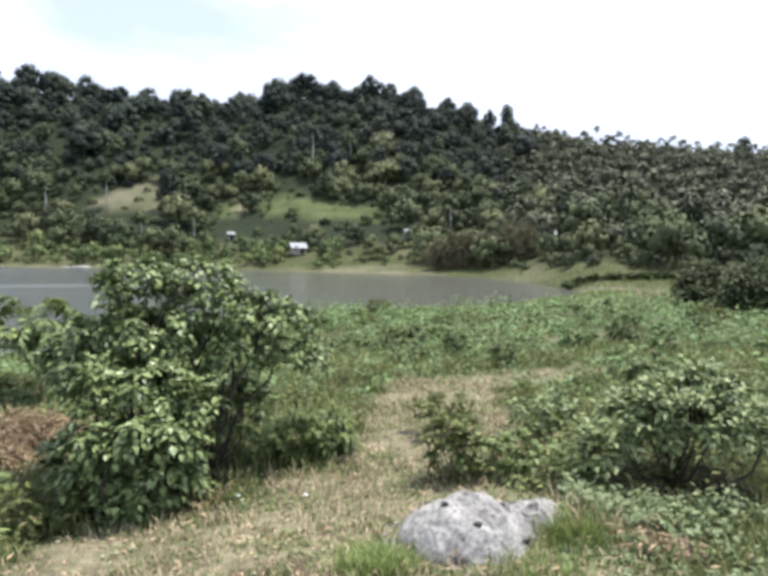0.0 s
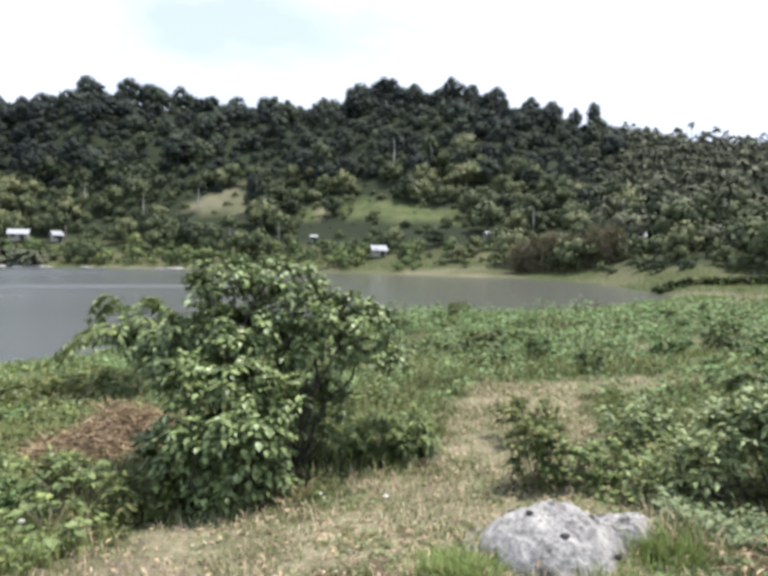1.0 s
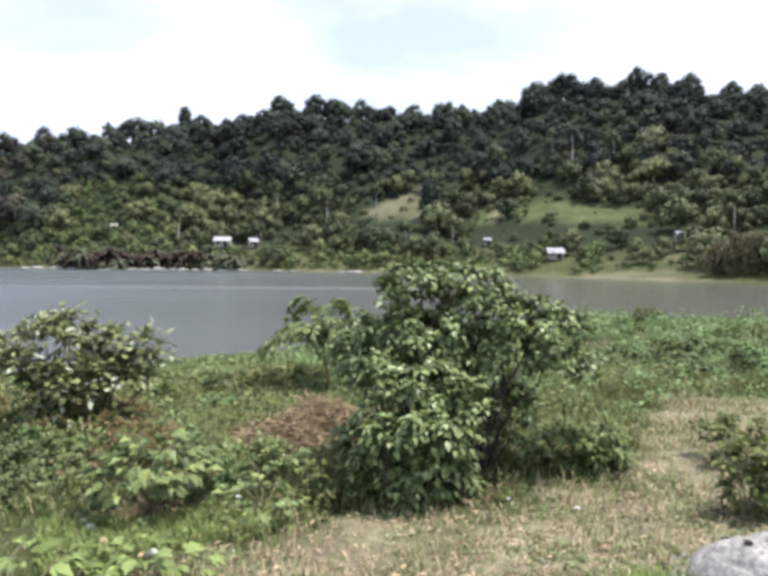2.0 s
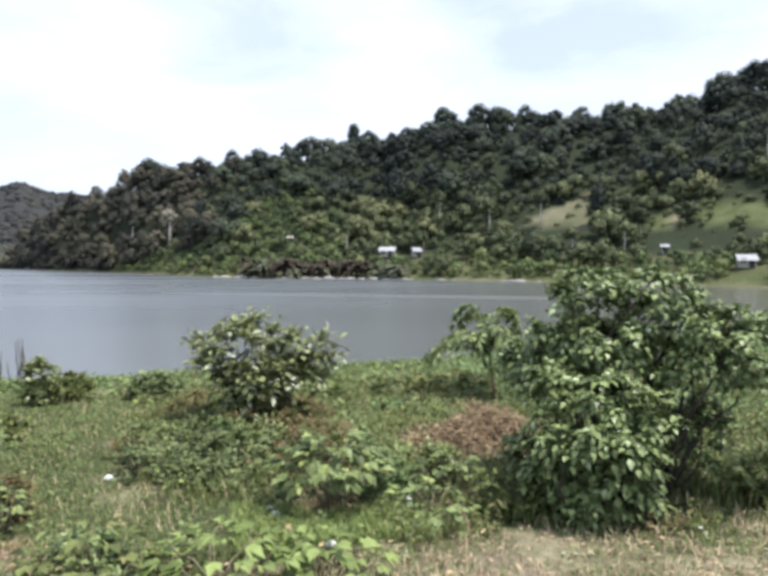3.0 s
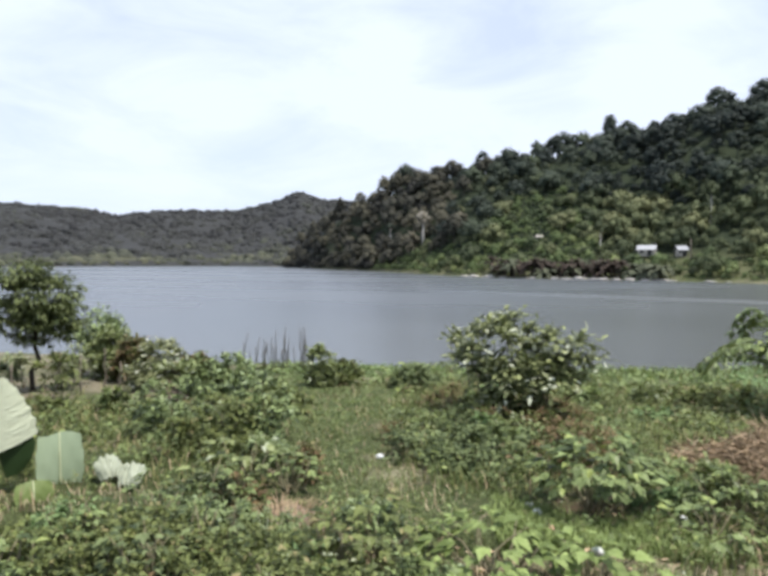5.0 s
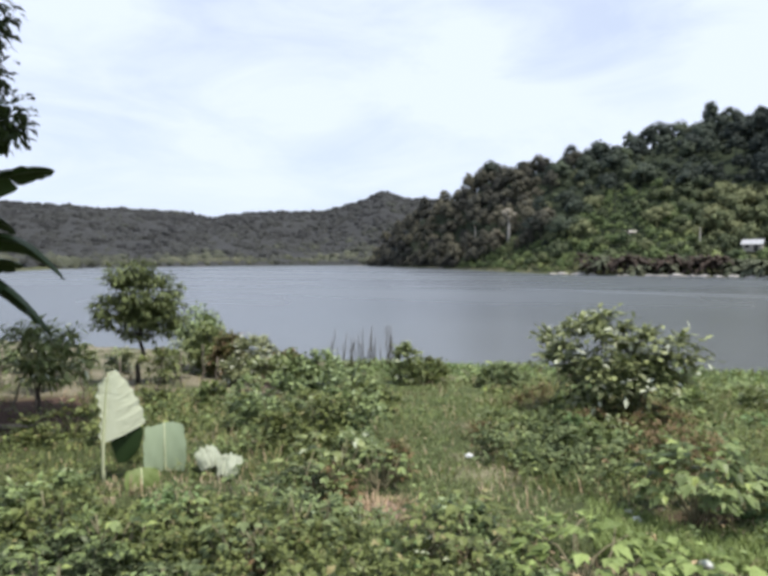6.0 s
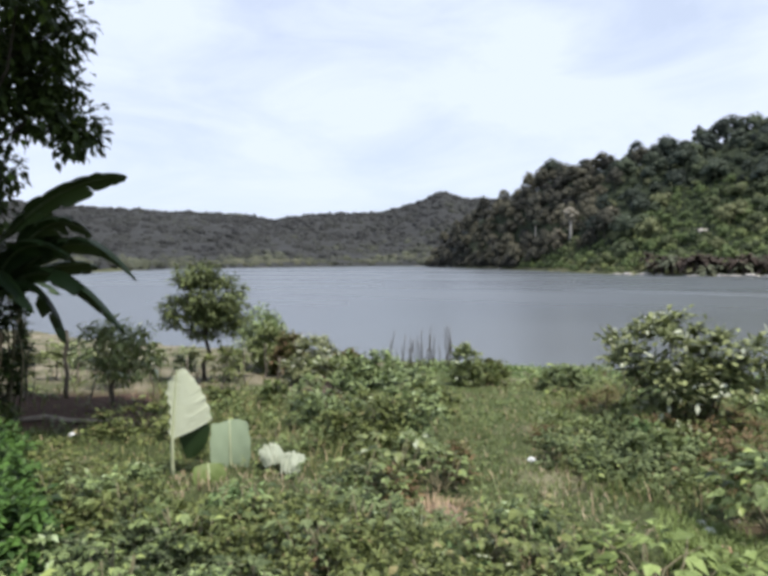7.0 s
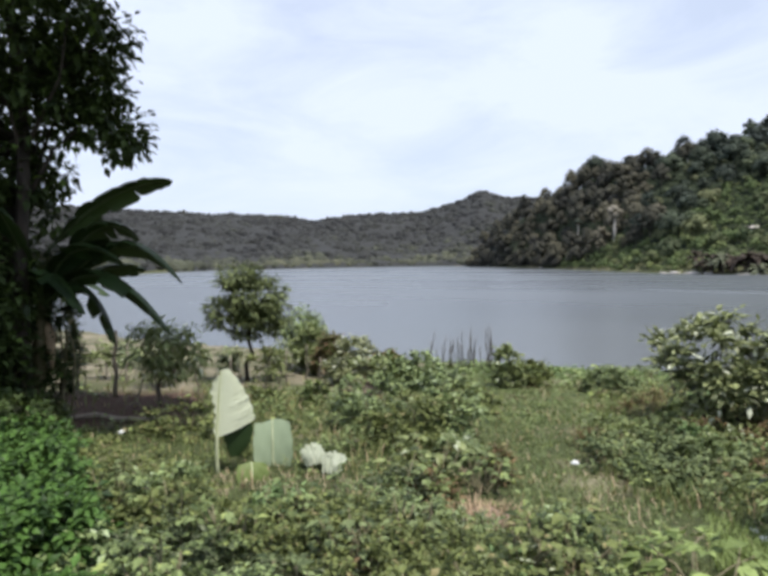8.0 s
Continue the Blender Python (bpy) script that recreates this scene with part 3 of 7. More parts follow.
def build_ground():
    az = np.concatenate([np.arange(-180, -44, 4), np.arange(-44, 116, 0.5), np.arange(116, 180, 4)])
    r = np.concatenate([[0.25], np.geomspace(0.5, 30, 130), np.geomspace(31, 480, 110), np.geomspace(495, 4500, 36)])
    a, q = np.meshgrid(az, r, indexing="ij")
    x, y = spot(a, q)
    z = ground_z(x, y)
    rough = 0.035 * soft_noise(x, y, 0.9) + 0.02 * soft_noise(x, y, 3.1, 4.0)
    z = z + np.where(q < 40, rough, 0) + np.where(q > 150, 1.5 * soft_noise(x, y, 0.03, 2.0), 0) * (z > 2)
    dry = dryness(x, y) + 0.45 * soft_noise(x, y, 1.3, 9.0) + 0.5 * np.maximum(soft_noise(x, y, 2.6, 14.0), 0)
    dry = step((1.15 - dry) / 0.4)
    dry = np.maximum(dry, 0.75 * step((soft_noise(x, y, 0.55, 5.0) - 0.22) / 0.25) * (q < 30))
    dry = dry * (0.55 + 0.45 * step(0.5 + 1.6 * soft_noise(x, y, 1.9, 33.0)))
    dry = np.maximum(dry, (0.03 + 0.25 * step(0.4 + soft_noise(x, y, 0.15, 13.0))) * step((q - 36) / 8))
    rs, rf = np.interp(a, SHORE[:, 0], SHORE[:, 1]), np.interp(a, SHORE[:, 0], SHORE[:, 2])
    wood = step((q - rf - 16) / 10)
    sand = np.where((rf - rs > 10), step((q - rf + 1.5) / 1.0) * step((rf + 3.2 + 2.5 * soft_noise(x, y, 0.12, 3.0) - q) / 2.0), 0)
    sand = sand * step((soft_noise(x, y, 0.05, 8.0) + 0.02) / 0.2) * 0.4
    sand = sand * step((a + 9) / 3)
    sand = np.maximum(sand, 0.5 * step((a + 27) / 3) * step((-14 - a) / 2) * step((q - 38) / 6) * step((57 - q) / 4) * step(0.5 + 1.5 * soft_noise(x, y, 0.25, 41.0)))
    sand = np.maximum(sand, step((a - 71) / 5) * step((q - 10) / 2.5) * step((34 - q) / 3) * (0.12 + 0.45 * step(0.5 + 2 * soft_noise(x, y, 0.9, 17.0))))
    for a0, a1, r0, r1, much in ((-4.0, 6.0, 97, 101, 0.45),):
        sand = np.maximum(sand, much * step((a - a0) / 0.6) * step((a1 - a) / 0.6) * step((q - r0) / 3) * step((r1 - q) / 3))
    clear = np.zeros(a.shape)
    for a0, a1, r0, r1 in CLEARINGS:
        wave = 0.5 * soft_noise(x, y, 0.08, 6.0)
        clear = np.maximum(clear, step((a - a0 + wave) / 0.5) * step((a1 - a + wave) / 0.5) * step((q - r0 + 4 * wave) / 3) * step((r1 - q + 4 * wave) / 3))
    for k in range(3):
        clear = np.maximum(clear, in_field(k, a, q) * (0.55 if k == 1 else 0.9))
    patch = step(0.5 + 1.2 * soft_noise(x, y, 0.12, 12.0))
    sand = np.maximum(sand, in_field(1, a, q) * (0.16 + 0.2 * patch))
    sand = np.maximum(sand, in_field(2, a, q) * 0.75 * patch)
    soil = step((a - 93.5) / 2.5) * step((q - 8.3) / 0.5) * step((12.0 - q) / 0.8)
    # Patches under bushes, soft plant and brush hollow paint shade; other two bare soil.
    for cx, cy, rad, much in ((2.15, 4.7, 0.5, 0.6), (-1.62, 4.75, 0.45, 0.7), (-0.55, 3.1, 0.34, 0.8), (-3.62, 3.58, 0.34, 0.7), (-3.25, 5.9, 0.5, 0.9), (1.62, 3.5, 0.3, 0.4)):
        soil = np.maximum(soil, much * step((1.25 - np.hypot(x - cx, y - cy) / rad - 0.3 * soft_noise(x, y, 3.0, 51.0)) / 0.5))
    n, m = a.shape
    i = np.arange(n)[:, None] * m + np.arange(m - 1)[None]
    j = (np.arange(n)[:, None] + 1) % n * m + np.arange(m - 1)[None]
    f = np.stack([i, i + 1, j + 1, j], -1).reshape(-1, 4)[:, ::-1]
    v = np.stack([x, y, z], -1).reshape(-1, 3)
    me = mesh_of("ground", v, f, M_GROUND, True, {"dry": dry.ravel(), "wood": wood.ravel(), "sand": sand.ravel(), "soil": soil.ravel(), "distance_haze": step((q - 330) / 60).ravel(), "clearing": clear.ravel()})
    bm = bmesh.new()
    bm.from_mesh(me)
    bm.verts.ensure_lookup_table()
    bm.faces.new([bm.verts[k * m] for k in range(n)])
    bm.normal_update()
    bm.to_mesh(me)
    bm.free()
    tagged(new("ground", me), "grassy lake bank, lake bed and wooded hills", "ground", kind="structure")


build_ground()


def build_water():
    az = np.concatenate([np.arange(-18, 130, 1.0)])
    rs, rf = np.interp(az, SHORE[:, 0], SHORE[:, 1]) - 1.5, np.interp(az, SHORE[:, 0], SHORE[:, 2]) + 4
    rows = [np.stack([*spot(az, rs + (rf - rs) * s), np.full(len(az), WATER)], -1) for s in np.linspace(0, 1, 12) ** 2]
    v = np.stack(rows, 1).reshape(-1, 3)
    i = (np.arange(len(az) - 1)[:, None] * 12 + np.arange(11)[None]).ravel()
    f = np.stack([i, i + 12, i + 13, i + 1], -1)
    tagged(new("water", mesh_of("water", v, f, M_WATER, True)), "wind-rippled grey-blue lake water", "lake", kind="structure")


build_water()


# ---------------------------------------------------------------- woods on the hills
def crown_tree(seed, lobes, height, spread, n_cards, low=0.12, card=0.8, flat=1.0):
    """A far broadleaf tree: trunk and a domed crown of rounded lobes, each covered with leaf clumps. Corners, triangles, normals."""
    g = np.random.default_rng(seed)
    h, nrm = Heap(), []
    v, f = tube([(0, 0, -1.5), (0.1, 0, height * 0.4), (0.2, 0.1, height * 0.7)], (0.26, 0.2, 0.08), 5)
    h.add(v, f)
    nrm.append(unit(v * (1, 1, 0) + (0, 0, 0.01)))
    iv, jf = icosphere(1)
    jf = jf[iv[jf][:, :, 2].mean(1) > -0.45]
    mid, half = height * (0.5 + low / 2), height * (0.5 - low / 2)
    centres, sizes = [], []
    for k in range(lobes):
        el = np.arcsin(np.clip(1.0 - 1.5 * k / lobes, -1, 1))
        ang = k * 2.4 + g.uniform(-0.4, 0.4)
        size = spread * (g.uniform(0.36, 0.5) if k == 0 else g.uniform(0.26, 0.44)) * max(1.0, half / spread) ** 0.6
        reach = max(spread - size, 0.3 * spread)
        centres.append((np.cos(ang) * np.cos(el) * reach, np.sin(ang) * np.cos(el) * reach, mid + np.sin(el) * (half - size * 0.8) * flat))
        sizes.append(size)
    centres, sizes = np.array(centres), np.array(sizes)
    heart = np.array((0, 0, mid - 0.25 * half))
    for k in range(lobes):
        lump = iv * (1, 1, 0.85) * g.uniform(0.72, 1.05, (len(iv), 1))
        h.add(centres[k] + lump * sizes[k] * 0.84, jf)
        nrm.append(unit(unit(iv) + 0.35 * unit(centres[k] - heart)))
        n = int(n_cards * sizes[k] ** 2 / (sizes ** 2).sum() * 1.7)
        d = unit(g.normal(size=(n, 3)) + (0, 0, 0.35))
        p = centres[k] + d * sizes[k] * (1, 1, 0.88) * g.uniform(0.80, 1.12, (n, 1))
        gap = np.linalg.norm(p[:, None] - centres[None], axis=2) / sizes[None]
        gap[:, k] = 9
        keep = (gap.min(1) > 0.88) & (p[:, 2] > height * low * 0.8)
        d, p = d[keep], p[keep]
        n = len(p)
        lay = unit(np.cross(d, g.normal(size=(n, 3))))
        v, f = cards(p - lay * card * 0.4, lay + d * g.uniform(-0.1, 0.45, (n, 1)), d + g.normal(size=(n, 3)) * 0.3, g.uniform(0.6, 1.3, n) * card, g.uniform(0.5, 1.0, n) * card)
        h.add(v, f)
        nrm.append(np.repeat(unit(d + 0.4 * unit(p - heart) + g.normal(size=(n, 3)) * 0.28), 4, 0))
    return np.concatenate(h.v), np.concatenate(h.f), np.concatenate(nrm)


def palm_tree(seed, height, wide=1.0):
    g = np.random.default_rng(seed)
    h = Heap()
    lean = g.normal(size=2) * 0.5
    top = np.array((lean[0], lean[1], height))
    h.add(*tube([(0, 0, -1), (lean[0] * 0.3, lean[1] * 0.3, height * 0.5), top], (0.2, 0.15, 0.11), 5))
    for k in range(14):
        ang, el = k * 2.4 + g.uniform(-0.2, 0.2), g.uniform(-0.35, 1.1)
        out = np.array((np.cos(ang) * np.cos(el), np.sin(ang) * np.cos(el), np.sin(el)))
        q = [top, top + out * 0.9 + (0, 0, 0.1), top + out * 1.7 - (0, 0, 0.3), top + out * 2.2 - (0, 0, 1.1)]
        side = unit(np.cross(out, (0, 0, 1)))
        v, f = [], []
        for i, (pt, w) in enumerate(zip(q, (0.10, 0.40, 0.36, 0.06))):
            v += [pt - side * w * wide - (0, 0, 0.45 * w), pt, pt + side * w * wide - (0, 0, 0.45 * w)]
            if i:
                b = 3 * i
                f += [(b - 3, b - 2, b + 1), (b - 3, b + 1, b), (b - 2, b - 1, b + 2), (b - 2, b + 2, b + 1)]
        h.add(v, f)
    v = np.concatenate(h.v)
    return v, np.concatenate(h.f), unit(unit(v - top + (0, 0, 0.9)) + g.normal(size=v.shape) * 0.25)


def plant_wood(name, templates, az, r, scale, tint, material, label, category, sink=0.4):
    """Many trees as one mass: each a turned and scaled copy of a template."""
    x, y = spot(az, r)
    z = ground_z(x, y) - sink
    vs, fs, ns, ts, n = [], [], [], [], 0
    for k in range(len(x)):
        v, f, m = templates[rng.integers(len(templates))]
        a0 = rng.uniform(0, 2 * np.pi)
        c, s = np.cos(a0), np.sin(a0)
        turn = np.array(((c, s, 0), (-s, c, 0), (0, 0, 1)))
        v = v * (rng.uniform(0.8, 1.2), rng.uniform(0.8, 1.2), 1.0)
        vs.append(v @ turn * scale[k] * np.array((1, 1, rng.uniform(0.85, 1.2))) + (x[k], y[k], z[k]))
        fs.append(f + n)
        ns.append(m @ turn)
        ts.append(np.full(len(v), tint[k]))
        n += len(v)
    me = mesh_of(name, np.concatenate(vs), np.concatenate(fs), material, True, {"tint": np.concatenate(ts)})
    me.normals_split_custom_set_from_vertices(np.concatenate(ns))
    return tagged(new(name, me), label, category, kind="stuff")


def far_shore(az):
    return np.interp(az, SHORE[:, 0], SHORE[:, 2])


def ridge(az):
    return np.interp(az, RIDGE[:, 0], RIDGE[:, 1])


def in_clearing(az, r):
    hit = np.zeros(len(az), bool)
    for a0, a1, r0, r1 in CLEARINGS:
        hit |= (az > a0) & (az < a1) & (r > r0) & (r < r1)
    for k in range(len(FIELDS)):
        hit |= in_field(k, az, r) > 0.5
    return hit


def scatter(n, a0, a1, inner, outer, gap):
    """Spots on the slope, no two closer than gap."""
    keep, cells = [], {}
    for az, u in zip(rng.uniform(a0, a1, n), rng.uniform(0, 1, n)):
        r0, r1 = inner(az), outer(az)
        r = math.sqrt(r0 * r0 + u * (r1 * r1 - r0 * r0))
        x, y = spot(az, r)
        c = (int(x // gap), int(y // gap))
        if all((x - p) ** 2 + (y - q) ** 2 > gap * gap for i in (-1, 0, 1) for j in (-1, 0, 1) for p, q in cells.get((c[0] + i, c[1] + j), ())):
            cells.setdefault(c, []).append((x, y))
            keep.append((az, r))
    return np.array(keep).T


BIG = [crown_tree(10 + k, 12, 9.0, 4.9, 260, 0.05, 0.88) for k in range(6)]
ROUND = [crown_tree(20 + k, 8, 8.4, 3.9, 205, 0.10, 0.88) for k in range(4)]
TINY = [crown_tree(40 + k, 4, 3.4, 2.4, 80, 0.0, 0.55) for k in range(5)]
TALL = [crown_tree(30 + k, 9, 11.0, 3.7, 220, 0.25, 0.88) for k in range(4)]
LOW = [crown_tree(50 + k, 6, 4.6, 2.9, 215, 0.0, 0.62) for k in range(6)]
PALMS = [palm_tree(70 + k, 6.0 + 0.9 * k) for k in range(5)]


def low_edge(az):
    """Where the lighter trees of the foot of the slope give way to the forest."""
    rf = far_shore(az)
    return rf + np.interp(az, (-40, -12, -4, 12, 25, 39, 44, 48, 50, 52, 54, 56, 60, 62.5, 70), (60, 55, 66, 60, 50, 54, 70, 68, 53, 40, 29, 21, 9, 3, 3))


HUTS = [(7.9, 111), (37.7, 146), (35.1, 143), (-2.1, 117)]      # degrees, distance


def below_hut(az, r):
    """Before the huts the trees stay low."""
    hit = np.zeros(np.shape(az), bool)
    for a0, r0 in HUTS:
        hit |= (np.abs(az - a0) < 1.2) & (r > r0 - 16) & (r < r0 + 1)
    return hit


def patchy(az, r, mid, scale=0.02):
    return np.clip(mid + 0.34 * soft_noise(*spot(az, r), scale) + rng.normal(size=len(az)) * 0.22, 0, 1)


az, r = scatter(16000, -12.5, 69.0, lambda q: low_edge(q), lambda q: ridge(q) + 9, 3.9)
ok = ~in_clearing(az, r)
az, r = az[ok], r[ok]
flank = az + rng.normal(size=len(az)) * 1.6 > 54.0
plant_wood("flank_forest", BIG + ROUND + TALL, az[flank], r[flank], 0.52 + 0.60 * rng.uniform(0, 1, flank.sum()) ** 1.8, patchy(az[flank], r[flank], 0.5), M_FLANK, "dark brownish forest on the end of the hill", "forest", 1.0)
az, r = az[~flank], r[~flank]
lightness = 0.32 - 0.12 * step((az - 53) / 5) + 0.28 * step((az - 40) / 4) * step((54 - az) / 5) * step((235 - r) / 40)
plant_wood("forest", BIG + ROUND + TALL, az, r, (0.34 + 0.66 * rng.uniform(0, 1, len(az)) ** 2.4) * np.where(below_field(az, r), 0.4, 1.0), patchy(az, r, lightness), M_FOREST, "dense dark green forest covering the hill", "forest", 1.0)

az, r = scatter(2600, 61.8, 69.6, lambda q: far_shore(q) - 0.6, lambda q: far_shore(q) + 9, 2.6)
plant_wood("flank_edge_trees", LOW, az, r, rng.uniform(0.5, 1.2, len(az)), patchy(az, r, 0.35), M_FLANK, "dark trees hanging over the water at the end of the hill", "trees", 0.4)
az, r = scatter(9000, -33, 62.6, lambda q: far_shore(q) + np.interp(q, (-20, -12, 12, 36, 60), (14, 9, 7, 5, 6)), lambda q: low_edge(q) + 6, 3.0)
ok = ~in_clearing(az, r)
az, r = az[ok], r[ok]
wedge = (az > 43) | ((r < far_shore(az) + 17) & (rng.uniform(0, 1, len(az)) < 0.7) & (az > -3))
low_az, low_r = scatter(9000, 42.0, 62.6, lambda q: far_shore(q) + (7.5 if q < 51.5 else 3.5), lambda q: low_edge(q) + 4, 2.1)
low_az, low_r = np.concatenate([low_az, az[wedge & (az < 43)]]), np.concatenate([low_r, r[wedge & (az < 43)]])
foot_az, foot_r = scatter(4200, 4, 43, lambda q: far_shore(q) + (7.5 if q > 37 else 3.5), lambda q: far_shore(q) + 17, 2.3)
ok = ~in_clearing(foot_az, foot_r)
low_az, low_r = np.concatenate([low_az, foot_az[ok]]), np.concatenate([low_r, foot_r[ok]])
plant_wood("bank_scrub", TINY, low_az, low_r, 0.34 + 0.66 * rng.uniform(0, 1, len(low_az)) ** 2.4, patchy(low_az, low_r, 0.42, 0.06), M_SCRUBBY, "bright green scrub along the foot of the hill", "shrubs", 0.3)
tall = (az > 43) & (az < 57) & (rng.uniform(0, 1, len(az)) < 0.3)
wedge = wedge & ~tall
az, r = az[~wedge], r[~wedge]
plant_wood("lowland_trees", LOW, az, r, (0.35 + 1.0 * rng.uniform(0, 1, len(az)) ** 2.0) * np.where(below_field(az, r), 0.36, 1.0) * np.where(below_hut(az, r), 0.35, 1.0), np.clip(patchy(az, r, 0.42 + 0.3 * step((az - 35) / 1.5) * step((42 - az) / 1.5), 0.05) + 0.35 * soft_noise(*spot(az, r), 0.09, 3.0), 0, 1), M_LOWWOOD, "lighter green trees and shrubs at the foot of the hill", "trees", 0.5)

az, r = scatter(15000, -38, -11.0, lambda q: low_edge(q) - 20, lambda q: ridge(q) + 10, 3.0)
plant_wood("palm_grove", PALMS, az, r, rng.uniform(0.40, 0.80, len(az)), patchy(az, r, 0.45), M_GROVE, "grey-green coconut palms on the lower ridge", "palms")
az, r = scatter(7000, -36, -11.0, lambda q: low_edge(q) - 25, lambda q: ridge(q) - 10, 5.8)
plant_wood("grove_undergrowth", LOW, az, r, 0.55 + 0.6 * rng.uniform(0, 1, len(az)) ** 2, patchy(az, r, 0.42), M_GROVE, "olive undergrowth between the palms", "trees", 0.6)

def far_edge(az):
    return np.interp(az, (58, 69, 74, 84, 93, 100, 112), (525, 525, 568, 508, 408, 262, 210))


def far_canopy():
    """The closed canopy of the woods across the lake, with the crowns standing out of it."""
    az = np.arange(58, 112, 0.3)
    u = np.linspace(0, 1, 70)
    a0, q = np.meshgrid(az, u, indexing="ij")
    r0 = far_edge(a0)
    r = r0 + (950 - r0) * q
    x, y = spot(a0, r)
    z = ground_z(x, y) + np.clip(q * 60, 0, 1) * (2.8 + 2.4 * soft_noise(x, y, 0.03, 9.0)) - 0.4
    n, m = a0.shape
    i = (np.arange(n - 1)[:, None] * m + np.arange(m - 1)[None]).ravel()
    f = np.concatenate([np.stack([i, i + m, i + m + 1], -1), np.stack([i, i + m + 1, i + 1], -1)])
    h = Heap()
    h.add(np.stack([x, y, z], -1).reshape(-1, 3), f)
    # Sheet tinted dark, standing in for shade between the crowns.
    tints = [np.full(x.size, 0.15)]
    iv, jf = icosphere(1)
    jf = jf[(iv[jf][:, :, 2].mean(1) > -0.35)]
    shapes = []
    g = np.random.default_rng(91)
    for k in range(8):
        s = wobble(wobble(iv, 1.6, 0.6, 3.1 * k), 4.0, 0.4, k) * (1.15, 1.15, 0.75)
        used, jj = np.unique(jf, return_inverse=True)
        shapes.append((s[used], jj.reshape(jf.shape)))
    az, r = scatter(40000, 58, 110, lambda q: float(far_edge(q)) + 2, lambda q: 925.0, 4.8)
    x, y = spot(az, r)
    z = ground_z(x, y)
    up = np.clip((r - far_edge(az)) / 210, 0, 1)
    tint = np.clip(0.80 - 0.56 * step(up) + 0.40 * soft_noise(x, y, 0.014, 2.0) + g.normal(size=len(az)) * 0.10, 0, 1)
    size = 1.6 + 3.6 * g.uniform(0, 1, len(az)) ** 2.0
    for k in range(len(az)):
        v, f = shapes[g.integers(8)]
        c, s = np.cos(k * 2.4), np.sin(k * 2.4)
        w = v @ np.array(((c, s, 0), (-s, c, 0), (0, 0, 1))) * size[k] * (1, 1, g.uniform(0.8, 1.35)) + (x[k], y[k], z[k] + 1.2 + 0.25 * size[k])
        h.add(w, f)
        tints.append(np.full(len(w), tint[k]))
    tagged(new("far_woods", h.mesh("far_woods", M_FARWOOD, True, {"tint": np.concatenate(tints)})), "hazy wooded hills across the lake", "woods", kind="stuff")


far_canopy()


# ---------------------------------------------------------------- near plants
def at_ground(x, y):
    return float(ground_z(np.array(x), np.array(y)))


def bush(name, label, x, y, mounds, lobes, per, leaf, material, category="bush", stems=10, lobe=0.17, lift=0.0, slim=0.55, stem_mat=None, droop=0.5):
    """A bush: stems that fork out of the ground and leaves in sprays. mounds: centre and half sizes, from the foot."""
    ob = tagged(new(name), label, category)
    ob.location = (x, y, at_ground(x, y) - 0.02 + lift)
    vol = np.array([m[3] * m[4] * m[5] for m in mounds]) ** 0.75
    pick = rng.choice(len(mounds), lobes, p=vol / vol.sum())
    md = np.array(mounds, float)[pick]
    u = sphere_points(lobes) * rng.uniform(0.35, 1.0, (lobes, 1)) ** 0.5
    c = md[:, :3] + u * md[:, 3:]
    c[:, 2] = np.maximum(c[:, 2], 0.04)
    h = Heap()
    pairs = 3
    twigs = max(2, round(per / (2 * pairs + 1)))
    cc = np.repeat(c, twigs, 0)
    heart = np.repeat(md[:, :3] - (0, 0, 1) * md[:, 5:6] * 0.6, twigs, 0)
    out = unit(unit(cc - heart) * 0.8 + sphere_points(len(cc)) * 0.85 + (0, 0, 0.22))
    p, d, up, length, width = sprays(cc - out * lobe * 0.4, out, lobe * rng.uniform(1.1, 1.9, len(cc)), pairs, leaf, slim, droop)
    p[:, 2] = np.maximum(p[:, 2], 0.02)
    maker = cards if math.hypot(x, y) > 7.6 else leaves
    h.add(*maker(p, d, up, length, width))
    part("foliage", h.mesh("foliage", material), ob)
    order = np.argsort(-c[:, 2])[:: max(1, lobes // max(stems, 1))][:stems]
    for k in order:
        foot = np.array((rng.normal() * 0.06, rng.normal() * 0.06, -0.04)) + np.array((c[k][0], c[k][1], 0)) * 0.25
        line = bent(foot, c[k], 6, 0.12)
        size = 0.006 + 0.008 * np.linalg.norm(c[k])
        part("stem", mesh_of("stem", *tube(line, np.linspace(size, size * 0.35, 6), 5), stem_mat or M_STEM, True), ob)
    return ob


def curve3(p0, p1, p2, n):
    s = np.linspace(0, 1, n)[:, None]
    p0, p1, p2 = (np.asarray(q, float) for q in (p0, p1, p2))
    ctrl = 2 * p1 - 0.5 * (p0 + p2)
    return (1 - s) ** 2 * p0 + 2 * s * (1 - s) * ctrl + s * s * p2


